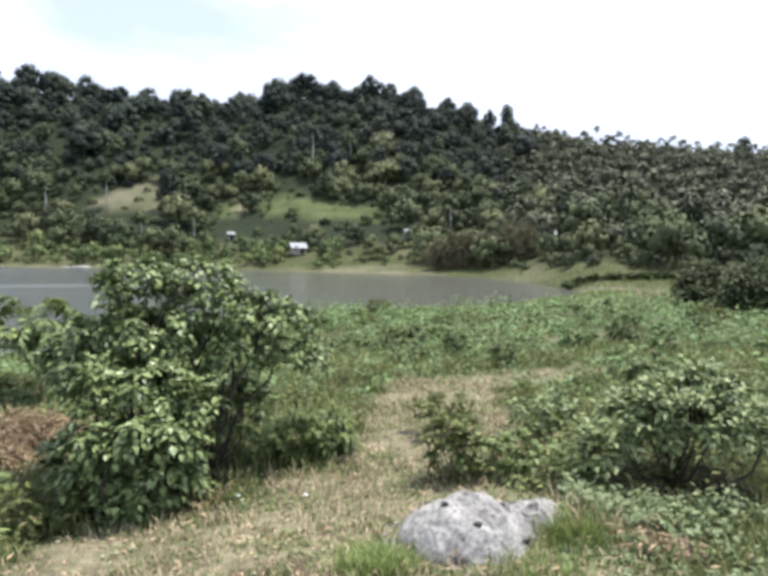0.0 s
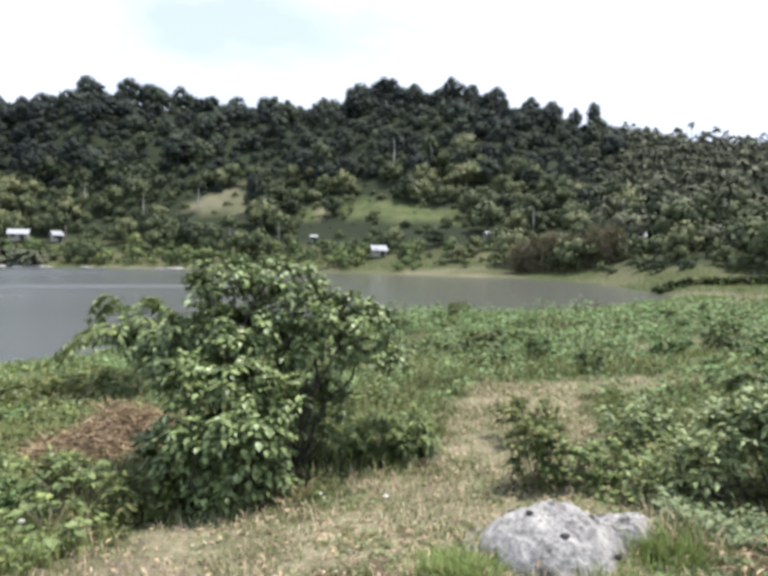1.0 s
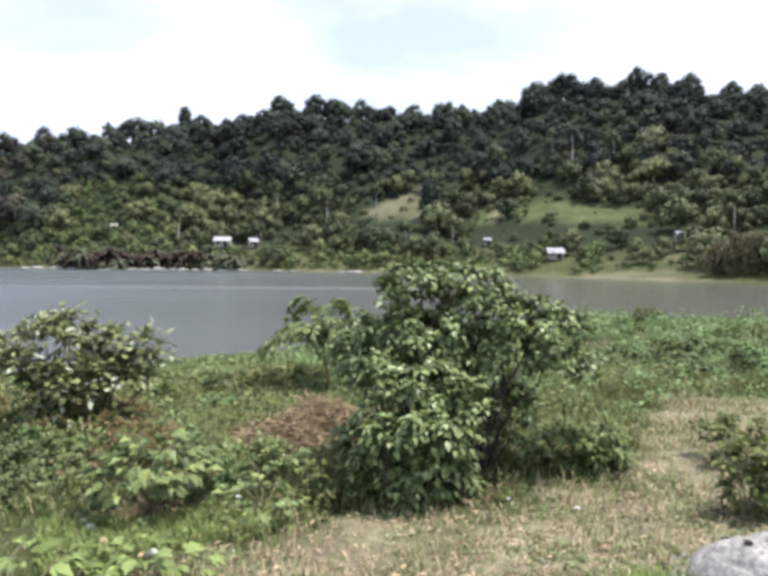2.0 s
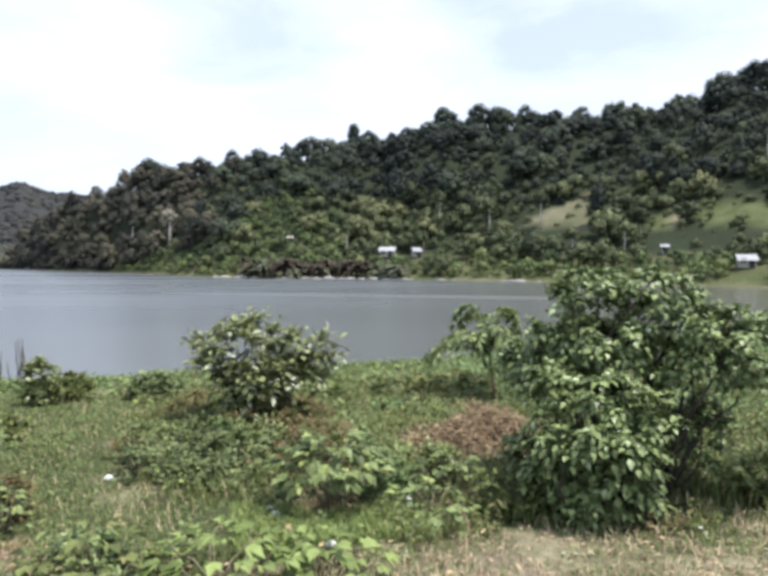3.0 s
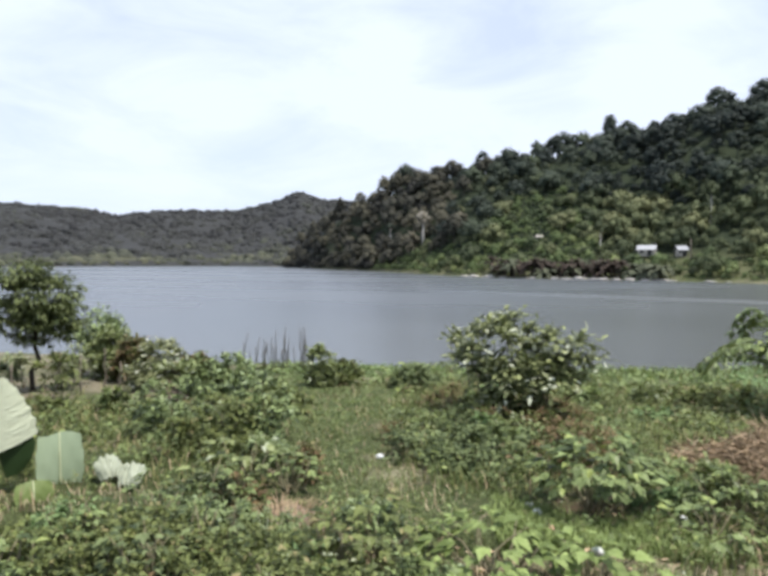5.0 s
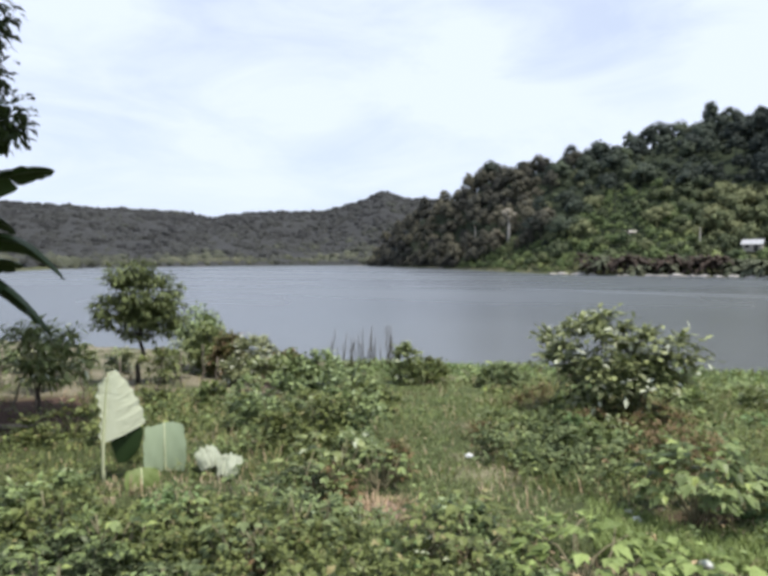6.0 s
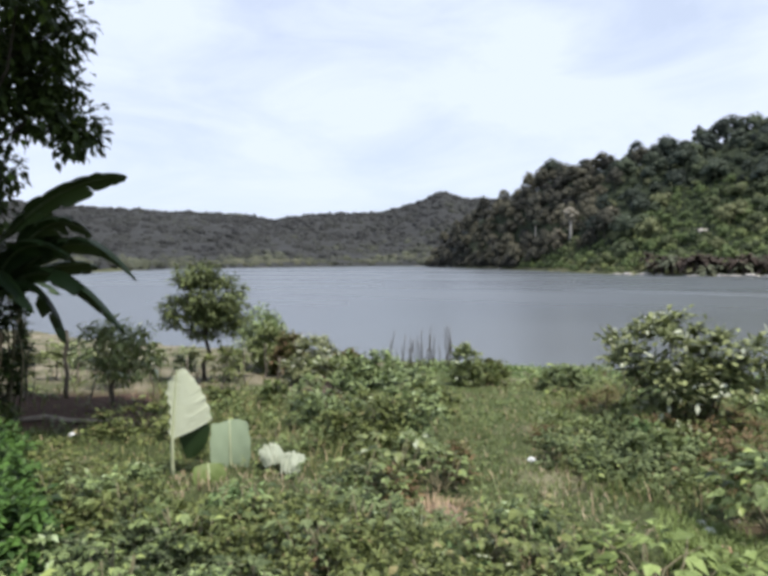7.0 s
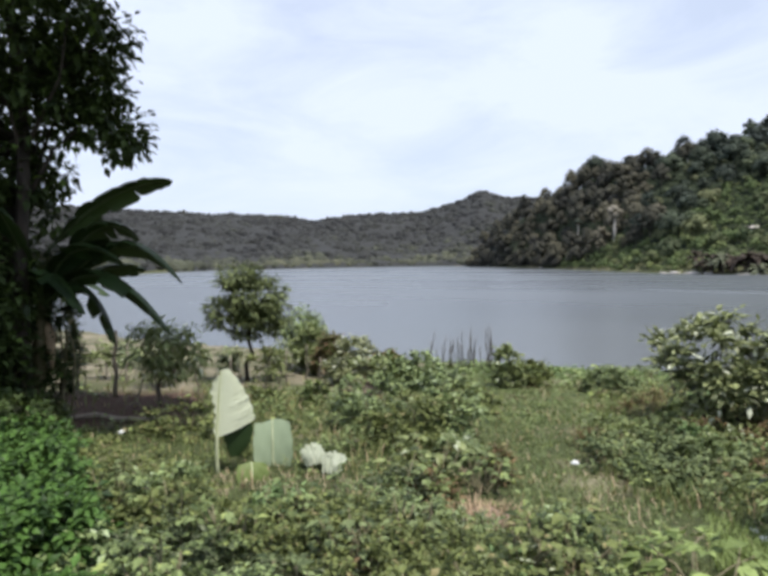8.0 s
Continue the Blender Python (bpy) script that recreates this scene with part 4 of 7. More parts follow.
def arching_sapling(label, x, y, high):
    """A thin leaning stem and long fronds that arch over, with leaflets hanging in pairs."""
    ob = tagged(new("sapling"), label, "sapling")
    ob.location = (x, y, at_ground(x, y) - 0.03)
    crown = np.array((-0.12, 0, high))
    part("stem", mesh_of("stem", *tube(bent((0.05, 0, 0), crown, 6, 0.08), np.linspace(0.035, 0.018, 6), 6), M_DEADWOOD, True), ob)
    for k in range(22):
        ang = math.pi + 0.49 + (k - 11) * 0.27 + rng.uniform(-0.2, 0.2)
        start = crown * (1, 1, rng.uniform(0.78, 1.0))
        out = np.array((math.cos(ang), math.sin(ang), 0))
        far = rng.uniform(0.6, 1.45) * (1.0 if math.cos(ang) < 0 else 0.6)
        rise, fall = rng.uniform(0.10, 0.46), rng.uniform(0.12, 0.34)
        line = curve3(start, start + out * far * 0.5 + (0, 0, rise * 1.5), start + out * far + (0, 0, rise - fall), 14)
        h = Heap()
        h.add(*tube(line, np.linspace(0.008, 0.003, len(line)), 5))
        line = np.asarray(line)
        way = unit(np.gradient(line, axis=0))
        side = unit(np.cross(way, (0, 0, 1)))
        p = np.concatenate([line[2:], line[2:], line[2:] - way[2:] * 0.04, line[2:] - way[2:] * 0.04])
        lean = np.concatenate([side[2:], -side[2:], side[2:], -side[2:]]) + np.tile(way[2:], (4, 1)) * 0.7 + (0, 0, -0.45) + rng.normal(size=(len(p), 3)) * 0.2
        up = np.tile((0, 0, 1.0), (len(p), 1)) + rng.normal(size=(len(p), 3)) * 0.3
        long = rng.uniform(0.12, 0.22, len(p))
        h.add(*leaves(p, lean, up, long, long * 0.40))
        part("frond", h.mesh("frond", M_BROAD if k % 3 else M_BUSH), ob)


M_VINE = leaf_mat("vine_leaf", (0.042, 0.096, 0.042), (0.184, 0.296, 0.126), (0.20, 0.18, 0.10), 0.6, 0.25, 0.35, 0.06)
# Tree and banana leaves are darkened in colour for the corner's deep shade.
M_TREE = leaf_mat("shaded_tree_leaf", (0.010, 0.024, 0.008), (0.044, 0.072, 0.020), (0.09, 0.14, 0.03), 0.55, 0.12, 1.0, 0.04)
M_BANANA = leaf_mat("banana_leaf", (0.012, 0.032, 0.010), (0.028, 0.056, 0.018), None, 0.55, 0.12, 2.0)
# Pale underside, whitened further in its colour to look sunlit.
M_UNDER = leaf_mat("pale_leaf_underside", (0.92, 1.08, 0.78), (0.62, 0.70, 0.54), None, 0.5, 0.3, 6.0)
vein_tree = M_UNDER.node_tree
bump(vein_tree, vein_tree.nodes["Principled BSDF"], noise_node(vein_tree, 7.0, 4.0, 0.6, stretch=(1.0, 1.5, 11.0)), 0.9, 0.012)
M_CRUMPLE = leaf_mat("crumpled_leaf", (0.44, 0.56, 0.40), (0.46, 0.52, 0.42), None, 0.5, 0.25, 9.0)
M_FRESH = leaf_mat("fresh_leaf", (0.50, 0.66, 0.44), (0.29, 0.39, 0.26), None, 0.45, 0.3, 6.0)
M_RIB = bark_mat("leaf_rib", (0.42, 0.46, 0.26), (0.56, 0.58, 0.38), 20, (1, 1, 0.2), 0.5)
M_GREENRIB = bark_mat("green_rib", (0.035, 0.055, 0.020), (0.075, 0.105, 0.040), 20, (1, 1, 0.2), 0.5)
M_PSEUDO = bark_mat("banana_stem", (0.05, 0.05, 0.022), (0.13, 0.105, 0.05), 8, (1, 1, 0.15), 0.6)
M_GREYBARK = bark_mat("pale_bark", (0.34, 0.32, 0.29), (0.52, 0.50, 0.46), 3)
M_SOIL = plain_mat("bare_soil", (0.17, 0.115, 0.085), (0.30, 0.22, 0.17), 0.95, 0.0, 7.0)
M_PLASTIC = plain_mat("white_plastic", (0.56, 0.57, 0.57), (0.76, 0.77, 0.77), 0.5, 0.0, 20.0)
M_BOTTLE = plain_mat("cloudy_plastic", (0.42, 0.47, 0.40), (0.55, 0.58, 0.50), 0.3, 0.0, 20.0)
M_PINK = plain_mat("faded_wrapper", (0.60, 0.28, 0.22), (0.75, 0.50, 0.42), 0.5, 0.0, 20.0)


# an open grassy lane between the shrubs
LANE = [(-2.8, 3.6, 0.35), (-3.6, 2.9, 0.50), (-4.3, 2.4, 0.56), (-4.9, 2.1, 0.56), (-5.7, 2.55, 0.58), (-7.5, 3.3, 1.0), (-10.1, 4.4, 1.4), (-13.4, 5.7, 1.4)]


def lane(x, y):
    d = np.full(np.shape(x), 9.0)
    for (x0, y0, w0), (x1, y1, w1) in zip(LANE, LANE[1:]):
        ux, uy = x1 - x0, y1 - y0
        s = np.clip(((x - x0) * ux + (y - y0) * uy) / (ux * ux + uy * uy), 0, 1)
        d = np.minimum(d, np.hypot(x - x0 - s * ux, y - y0 - s * uy) / (w0 + s * (w1 - w0)))
    return step((d + 0.35 * soft_noise(x, y, 1.1, 3.0) - 0.75) / 0.4)


def thicket(x, y):
    """Where small-leaved weeds stand so thick that no grass shows."""
    az0, r0 = polar(x, y)
    return step((az0 - 71) / 3) * step((104 - az0) / 4) * step((r0 - 2.6) / 0.6) * step((5.7 - r0) / 0.5)


# ---------------------------------------------------------------- bushes and shrubs
# Many darkened stems fill the gaps, standing in for shade inside the bush.
bush("large_bush", "tall dense bush of broad glossy green leaves in layers", -1.72, 4.95,
     [(-0.42, 0.40, 1.68, 0.34, 0.32, 0.16), (0.10, 0.45, 1.66, 0.38, 0.34, 0.16), (0.52, 0.40, 1.42, 0.42, 0.40, 0.13),
      (-0.70, 0.45, 1.30, 0.36, 0.38, 0.16), (-0.20, 0.20, 1.30, 0.44, 0.40, 0.15), (0.38, 0.35, 1.12, 0.42, 0.42, 0.12), (0.86, 0.50, 1.06, 0.30, 0.30, 0.14), (0.78, 0.40, 1.40, 0.30, 0.30, 0.12), (-0.94, 0.55, 1.16, 0.24, 0.30, 0.12),
      (-0.78, 0.40, 0.92, 0.38, 0.36, 0.17), (-0.15, -0.35, 0.98, 0.44, 0.34, 0.15), (0.20, -0.10, 0.82, 0.32, 0.35, 0.12), (-1.0, 0.50, 0.98, 0.25, 0.30, 0.11),
      (-0.10, -0.50, 0.68, 0.46, 0.36, 0.20), (-0.38, -0.45, 0.38, 0.38, 0.30, 0.20), (0.15, -0.45, 0.45, 0.28, 0.26, 0.20), (-0.05, -0.50, 0.22, 0.42, 0.30, 0.14),
      (0.38, 0.88, 0.62, 0.30, 0.22, 0.34), (0.42, 0.55, 0.52, 0.26, 0.20, 0.30), (-0.30, 0.80, 1.00, 0.50, 0.22, 0.45)], 640, 35, 0.086, M_BUSH, stems=46, lobe=0.115, slim=0.58, stem_mat=M_SHADEBARK, droop=0.7)
bush("broadleaf_bush", "leafy pale green bush with a bare shaded base", 2.12, 4.5, [(0.14, 0.05, 0.62, 0.40, 0.38, 0.20), (-0.20, 0.1, 0.52, 0.24, 0.28, 0.11), (0.48, 0.0, 0.56, 0.26, 0.30, 0.15), (0.25, 0.1, 0.82, 0.24, 0.24, 0.08), (-0.46, 0.0, 0.32, 0.18, 0.2, 0.10), (0.3, 0.45, 0.42, 0.4, 0.2, 0.2)], 210, 35, 0.080, M_TOPLIT, stem_mat=M_SHADEBARK, stems=14, lobe=0.13, slim=0.48)
bush("shrub", "airy shrub with pale sunlit leaves near the shore", -6.93, 5.52, [(-0.05, 0, 1.06, 0.66, 0.6, 0.38), (0.25, 0.1, 0.86, 0.72, 0.55, 0.30), (-0.3, 0, 1.40, 0.22, 0.22, 0.18), (-0.68, -0.1, 1.05, 0.28, 0.28, 0.22), (0.45, 0.2, 1.36, 0.20, 0.20, 0.16), (0.80, 0.4, 0.85, 0.25, 0.25, 0.2), (0.1, 0, 1.58, 0.12, 0.12, 0.14), (0.95, 0.5, 1.12, 0.2, 0.2, 0.18), (0.2, 0.1, 0.45, 0.35, 0.35, 0.22)], 150, 28, 0.15, M_SHRUB, stems=24, lobe=0.20, slim=0.48, stem_mat=M_BARK)
arching_sapling("thin sapling with arching drooping leaf fronds on a brown stem", -5.05, 9.2, 0.98)
bush("low_bush", "low green bush on the meadow", -6.2, 9.8, [(0, 0, 0.18, 1.1, 0.5, 0.18)], 90, 22, 0.12, M_WEED, stems=6)
for x, y, h, w, m, label in [
    (0.90, 5.05, 0.42, 0.36, M_BROAD, "straggling weedy shrub behind the ash heap"), (1.30, 4.75, 0.27, 0.36, M_BROAD, "straggling weedy shrub behind the ash heap"), (0.57, 4.85, 0.62, 0.18, M_WEED, "tall thin weed behind the ash heap"),
    (1.62, 6.15, 0.48, 0.34, M_BUSH, "small dark green shrub on the meadow"), (0.61, 6.25, 0.48, 0.34, M_WEED, "small weedy shrub beside the dry path"),
    (3.4, 5.9, 0.34, 0.45, M_VINE, "low green shrub in the vines"),
    (-7.45, 2.15, 0.85, 0.50, M_BUSH, "dense green weedy shrub on the bank"), (-7.0, 1.55, 0.62, 0.45, M_WEED, "dense green weedy shrub on the bank"), (-8.0, 1.3, 0.7, 0.55, M_BUSH, "dense green weedy shrub on the bank"),
    (-5.7, 3.35, 0.32, 0.5, M_HEDGE, "bluish green low leafy shrub"), (-5.3, 3.7, 0.34, 0.6, M_HEDGE, "bluish green low leafy shrub"), (-6.1, 3.85, 0.32, 0.5, M_HEDGE, "bluish green low leafy shrub"), (-5.4, 4.25, 0.36, 0.5, M_HEDGE, "bluish green low leafy shrub"), (-6.5, 4.5, 0.3, 0.42, M_HEDGE, "bluish green low leafy shrub"),
    (-11.3, 2.35, 0.72, 0.35, M_BUSH, "dark small shrub near the stakes"), (-13.0, 2.0, 0.95, 0.6, M_SILVER, "pale leafy shrub with brown twigs by the shore"), (-13.9, 1.6, 1.0, 0.45, M_RUST, "pale leafy shrub by the shore"), (-14.8, 1.3, 1.15, 0.6, M_PALE, "pale leafy shrub by the shore"), (-12.6, 2.6, 0.7, 0.42, M_RUST, "brownish leafy shrub by the shore"), (-11.9, 3.1, 0.7, 0.55, M_BUSH, "dark leafy shrub by the shore"),
    # These shrubs take the darkened tree leaf as their shade.
    (-9.7, -4.3, 2.0, 0.6, M_TREE, "dark shrub under the tree, shade in its leaf colour"), (-9.9, -3.5, 1.5, 0.5, M_TREE, "dark shrub under the tree, shade in its leaf colour"), (-8.3, -3.4, 0.9, 0.5, M_TREE, "dark shrub under the tree, shade in its leaf colour"), (-9.35, -2.75, 2.3, 0.42, M_TREE, "dark shrub under the tree, shade in its leaf colour"), (-9.75, -3.25, 2.6, 0.55, M_TREE, "dark shrub under the tree, shade in its leaf colour"), (-9.25, -3.25, 2.1, 0.45, M_TREE, "dark shrub under the tree, shade in its leaf colour"), (-8.45, -3.05, 1.0, 0.35, M_TREE, "dark shrub under the tree, shade in its leaf colour"), (-6.6, -2.45, 0.6, 0.5, M_TREE, "dark shrub under the tree, shade in its leaf colour"), (-7.4, -2.6, 0.55, 0.5, M_TREE, "dark shrub under the tree, shade in its leaf colour"),
    (-12.4, 2.7, 0.6, 0.5, M_WEED, "leafy shrub by the shore"), (-12.0, 4.95, 0.85, 0.34, M_PALE, "shrub with whitish leaves at the shore"), (-12.3, 5.6, 0.55, 0.45, M_WEED, "low shrub at the shore"),
    (-10.8, 6.5, 0.50, 0.55, M_HEDGE, "rounded dark green bush at the shore"), (-9.2, 3.0, 0.4, 0.6, M_WEED, "low green weedy shrub on the bank"),
    (-9.9, 1.1, 0.28, 0.6, M_WEED, "low green weedy shrub on the bank"), (-7.9, -1.0, 0.35, 0.5, M_WEED, "low green weedy shrub on the bank"), (-2.35, 4.35, 0.3, 0.35, M_WEED, "low weeds beside the large bush"),
    (0.64, 15.2, 0.45, 0.4, M_TREE, "dark low shrub in the vines"), (1.55, 13.1, 0.42, 0.34, M_TREE, "dark low shrub in the vines"), (4.2, 13.5, 0.45, 0.5, M_VINE, "low green shrub in the vines"), (-0.2, 29.5, 0.7, 0.6, M_WEED, "tall weed at the water's edge"),
]:
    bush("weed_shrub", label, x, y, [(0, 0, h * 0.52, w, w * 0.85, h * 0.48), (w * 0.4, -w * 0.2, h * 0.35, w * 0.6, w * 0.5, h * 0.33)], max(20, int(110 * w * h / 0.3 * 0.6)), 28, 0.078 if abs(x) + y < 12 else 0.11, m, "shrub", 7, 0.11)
for k in range(90):
    az0, r0 = rng.uniform(34, 112), 2.6 + 9.5 * rng.uniform(0, 1) ** 0.8
    x, y = spot(az0, r0)
    if dryness(x, y) < 1.3 or float(lane(np.array(x), np.array(y))) < 0.6 or math.hypot(x + 4.4, y - 1.38) < 0.55 or math.hypot(x + 6.0, y + 0.1) < 0.9 or (az0 > 96 and r0 > 8) or (az0 > 83 and 5.3 < r0 < 9) or (az0 > 72 and r0 > 10.2):
        continue
    h, w = rng.uniform(0.16, 0.42), rng.uniform(0.14, 0.36)
    bush("weed", "leafy green weed on the lake bank", x, y, [(0, 0, h * 0.55, w, w, h * 0.45)], int(14 + 46 * w), 28, 0.052 + 0.004 * r0, (M_WEED, M_BROAD, M_PALE, M_BUSH, M_VINE)[rng.integers(5)], "weed", 5, 0.09)
for k in range(64):
    az0, r0 = rng.uniform(-36, 22), 7.5 + 19 * rng.uniform(0, 1) ** 0.8
    x, y = spot(az0, r0)
    if dryness(x, y) < 1.4:
        continue
    h, w = rng.uniform(0.25, 0.5), rng.uniform(0.25, 0.55)
    bush("weed", "leafy green weed in the vines", x, y, [(0, 0, h * 0.55, w, w, h * 0.45)], int(12 + 40 * w), 18, 0.11, (M_WEED, M_VINE, M_HEDGE, M_TREE, M_HEDGE)[rng.integers(5)], "weed", 4, 0.12)
for k in range(46):
    az0, r0 = 72 + 0.72 * k + rng.uniform(-1, 1), 3.0 + 2.5 * ((k * 0.618) % 1)
    x, y = spot(az0, r0)
    h, w = rng.uniform(0.22, 0.40), rng.uniform(0.22, 0.36)
    if math.hypot(x + 4.5, y - 1.4) > 0.5 and math.hypot(x + 5.5, y + 0.05) > 0.85:
        bush("weed", "thick small-leaved green weed", x, y, [(0, 0, h * 0.55, w, w, h * 0.42)], int(26 + 80 * w), 28, 0.046, (M_WEED, M_DUSK, M_WEED, M_WEED, M_BUSH)[k % 5], "weed", 6, 0.075)
for x, y, h, w in [(-4.45, 4.35, 0.52, 0.48), (-4.85, 4.75, 0.48, 0.42), (-8.3, 5.5, 0.3, 0.4), (-6.75, 6.2, 0.36, 0.5), (-4.9, 1.15, 0.28, 0.2), (-6.3, 4.9, 0.35, 0.45), (-3.3, 0.1, 0.25, 0.2), (-5.9, 5.6, 0.45, 0.62), (-5.4, 1.95, 0.36, 0.12), (-8.6, 5.9, 0.34, 0.5), (-6.5, 3.6, 0.24, 0.26), (-7.6, 6.9, 0.3, 0.5)]:
    bush("rusty_weed", "dried rust-brown weed among grass", x, y, [(0, 0, h * 0.5, w, w * 0.8, h * 0.48)], int(40 + 80 * w), 24, 0.055, M_RUST, "weed", 6, 0.1)


CLEAR_OF = [(-4.52, 1.42, 0.27), (-5.72, -0.25, 0.42), (-5.3, -0.2, 0.35), (-5.6, 0.40, 0.32)]      # x, y, radius: where single plants stand, the low cover gives way


def broad_plant(label, x, y, high, wide, count, leaf, material):
    """A plant with large soft leaves on stalks that rise from one foot."""
    ob = tagged(new("broadleaf_plant"), label, "plant")
    CLEAR_OF.append((x, y, wide * 0.95))
    ob.location = (x, y, at_ground(x, y) - 0.02)
    h = Heap()
    ang = np.arange(count) * 2.4 + rng.uniform(-0.4, 0.4, count)
    rad = wide * np.sqrt(rng.uniform(0.02, 1, count))
    z = high * (1.02 - 0.45 * (rad / wide) ** 1.5) * rng.uniform(0.65, 1.05, count)
    tip = np.stack([np.cos(ang) * rad, np.sin(ang) * rad, z], -1)
    out = np.stack([np.cos(ang), np.sin(ang), rng.uniform(-0.45, 0.35, count)], -1)
    for k in range(count):
        size = leaf * rng.uniform(0.6, 1.15)
        # three-lobed blade: a middle leaf and two side lobes
        for turn, s in ((0.0, 1.0), (0.75, 0.72), (-0.75, 0.72)):
            c, q = math.cos(turn), math.sin(turn)
            d = np.array([(out[k][0] * c - out[k][1] * q, out[k][0] * q + out[k][1] * c, out[k][2])])
            h.add(*leaves(tip[k][None], d, np.array([(0, 0, 1.0)]) + out[k] * 0.3 + rng.normal(size=3) * 0.15, size * s, size * s * 0.62, 0.14, 0.16))
    part("foliage", h.mesh("foliage", material), ob)
    for k in range(0, count, max(1, count // 12)):
        part("stalk", mesh_of("stalk", *tube(bent((rng.normal() * 0.02, rng.normal() * 0.02, -0.03), tip[k], 5, 0.08), (0.009, 0.008, 0.007, 0.006, 0.004), 5), M_STEM, True), ob)
    return ob


broad_plant("large soft-leaved green plant in the grass", -3.60, 3.60, 0.68, 0.46, 180, 0.135, M_BROAD)
broad_plant("spreading broad-leaved plant beside the dead brush", -3.05, 4.5, 0.40, 0.30, 30, 0.12, M_BROAD)
broad_plant("bright green broad-leaved plant beside the mown strip", -3.0, 2.10, 0.40, 0.46, 75, 0.13, M_TUFT)
broad_plant("bright green broad-leaved plant beside the mown strip", -2.62, 2.50, 0.32, 0.36, 50, 0.12, M_TUFT)
broad_plant("bright green broad-leaved plant beside the mown strip", -3.6, 1.65, 0.42, 0.44, 70, 0.10, M_WEED)
broad_plant("pale broad-leaved plant among weeds", -5.55, 1.40, 0.50, 0.46, 60, 0.13, M_PALE)
for x, y, h, w in ((-4.0, -1.45, 0.50, 0.44), (-3.6, -1.75, 0.52, 0.44), (-3.15, -1.25, 0.30, 0.32), (-4.9, -1.8, 0.48, 0.46), (-6.2, -2.3, 0.48, 0.55), (-5.6, -2.0, 0.46, 0.5)):
    bush("lush_plant", "lush dark green leafy plant", x, y, [(0, 0, h * 0.5, w, w, h * 0.45), (0.1, 0.1, h * 0.75, w * 0.5, w * 0.5, h * 0.25)], 110, 28, 0.075, M_LUSH, "plant", 8, 0.11, 0, 0.6)
for k in range(18):
    az0, r0 = 70 + 2.0 * k, 2.9 + 2.7 * ((k * 0.618 + 0.3) % 1)
    if not (86 < az0 < 99 and r0 > 4.6) and math.hypot(spot(az0, r0)[0] + 4.4, spot(az0, r0)[1] - 1.38) > 0.5:
        broad_plant("soft-leaved green weed among smaller weeds", *spot(az0, r0), 0.40 + 0.12 * ((k * 0.37) % 1), 0.24, 46, 0.075, (M_WEED, M_BROAD, M_HEDGE)[k % 3])
broad_plant("leafy creeper at the foot of the large bush", -2.75, 3.75, 0.30, 0.35, 40, 0.10, M_BROAD)


def tuft(label, x, y, high, wide, count, material):
    p = np.concatenate([rng.normal(size=(count, 2)) * wide * 0.5, np.zeros((count, 1))], 1)
    lean = np.concatenate([p[:, :2] / wide + rng.normal(size=(count, 2)) * 0.5, np.full((count, 1), 0.2)], 1)
    ob = tagged(new("grass_tuft", mesh_of("grass_tuft", *blades(p, lean, high * rng.uniform(0.5, 1.1, count), 0.008), material)), label, "grass", kind="stuff")
    ob.location = (x, y, at_ground(x, y) - 0.01)


bush("arching_plant", "low fresh green plant with arching leaves", -0.70, 5.6, [(0, 0, 0.2, 0.36, 0.26, 0.17), (0.2, 0, 0.28, 0.2, 0.2, 0.12)], 60, 26, 0.14, M_BROAD, "plant", 6, 0.12, 0, 0.24)
tuft("bright green grass tuft before the ash heap", 0.0, 3.30, 0.09, 0.24, 1300, M_TUFT)
tuft("bright green grass tuft beside the ash heap", 1.22, 3.65, 0.10, 0.26, 1400, M_TUFT)
tuft("bright green grass patch on the mown strip", 0.95, 3.05, 0.06, 0.40, 1300, M_TUFT)
tuft("spiky pale grass tuft among weeds", -3.5, 0.95, 0.34, 0.10, 120, M_PALE)
tuft("flattened dry straw before the heap of dead brush", -3.32, 5.45, 0.05, 0.42, 1100, M_STRAW)
tuft("dead greyish stalks over a bare patch of soil", -4.50, 1.42, 0.12, 0.26, 420, M_DEADB)
tuft("grass tuft in the dry path", -0.35, 6.6, 0.25, 0.2, 160, M_GRASS)
tuft("dry grass tuft beside the path", 1.3, 3.75, 0.18, 0.25, 200, M_STRAW)


# ---------------------------------------------------------------- stones, brush, soil
def boulder(name, label, x, y, size, seed, turn=0.0, sink=0.12, material=None, category="rock"):
    v, f = icosphere(5)
    v = wobble(v, 1.0, 0.24, seed)
    v = wobble(v, 3.0, 0.10, seed + 5)
    v = wobble(v, 8.0, 0.05, seed + 9)
    ob = tagged(new(name, mesh_of(name, v * np.array(size), f, material or M_ROCK, True)), label, category)
    ob.matrix_world = pose(x, y, at_ground(x, y) + size[2] * (1 - sink) - 0.06, 0, 0, turn)
    return ob


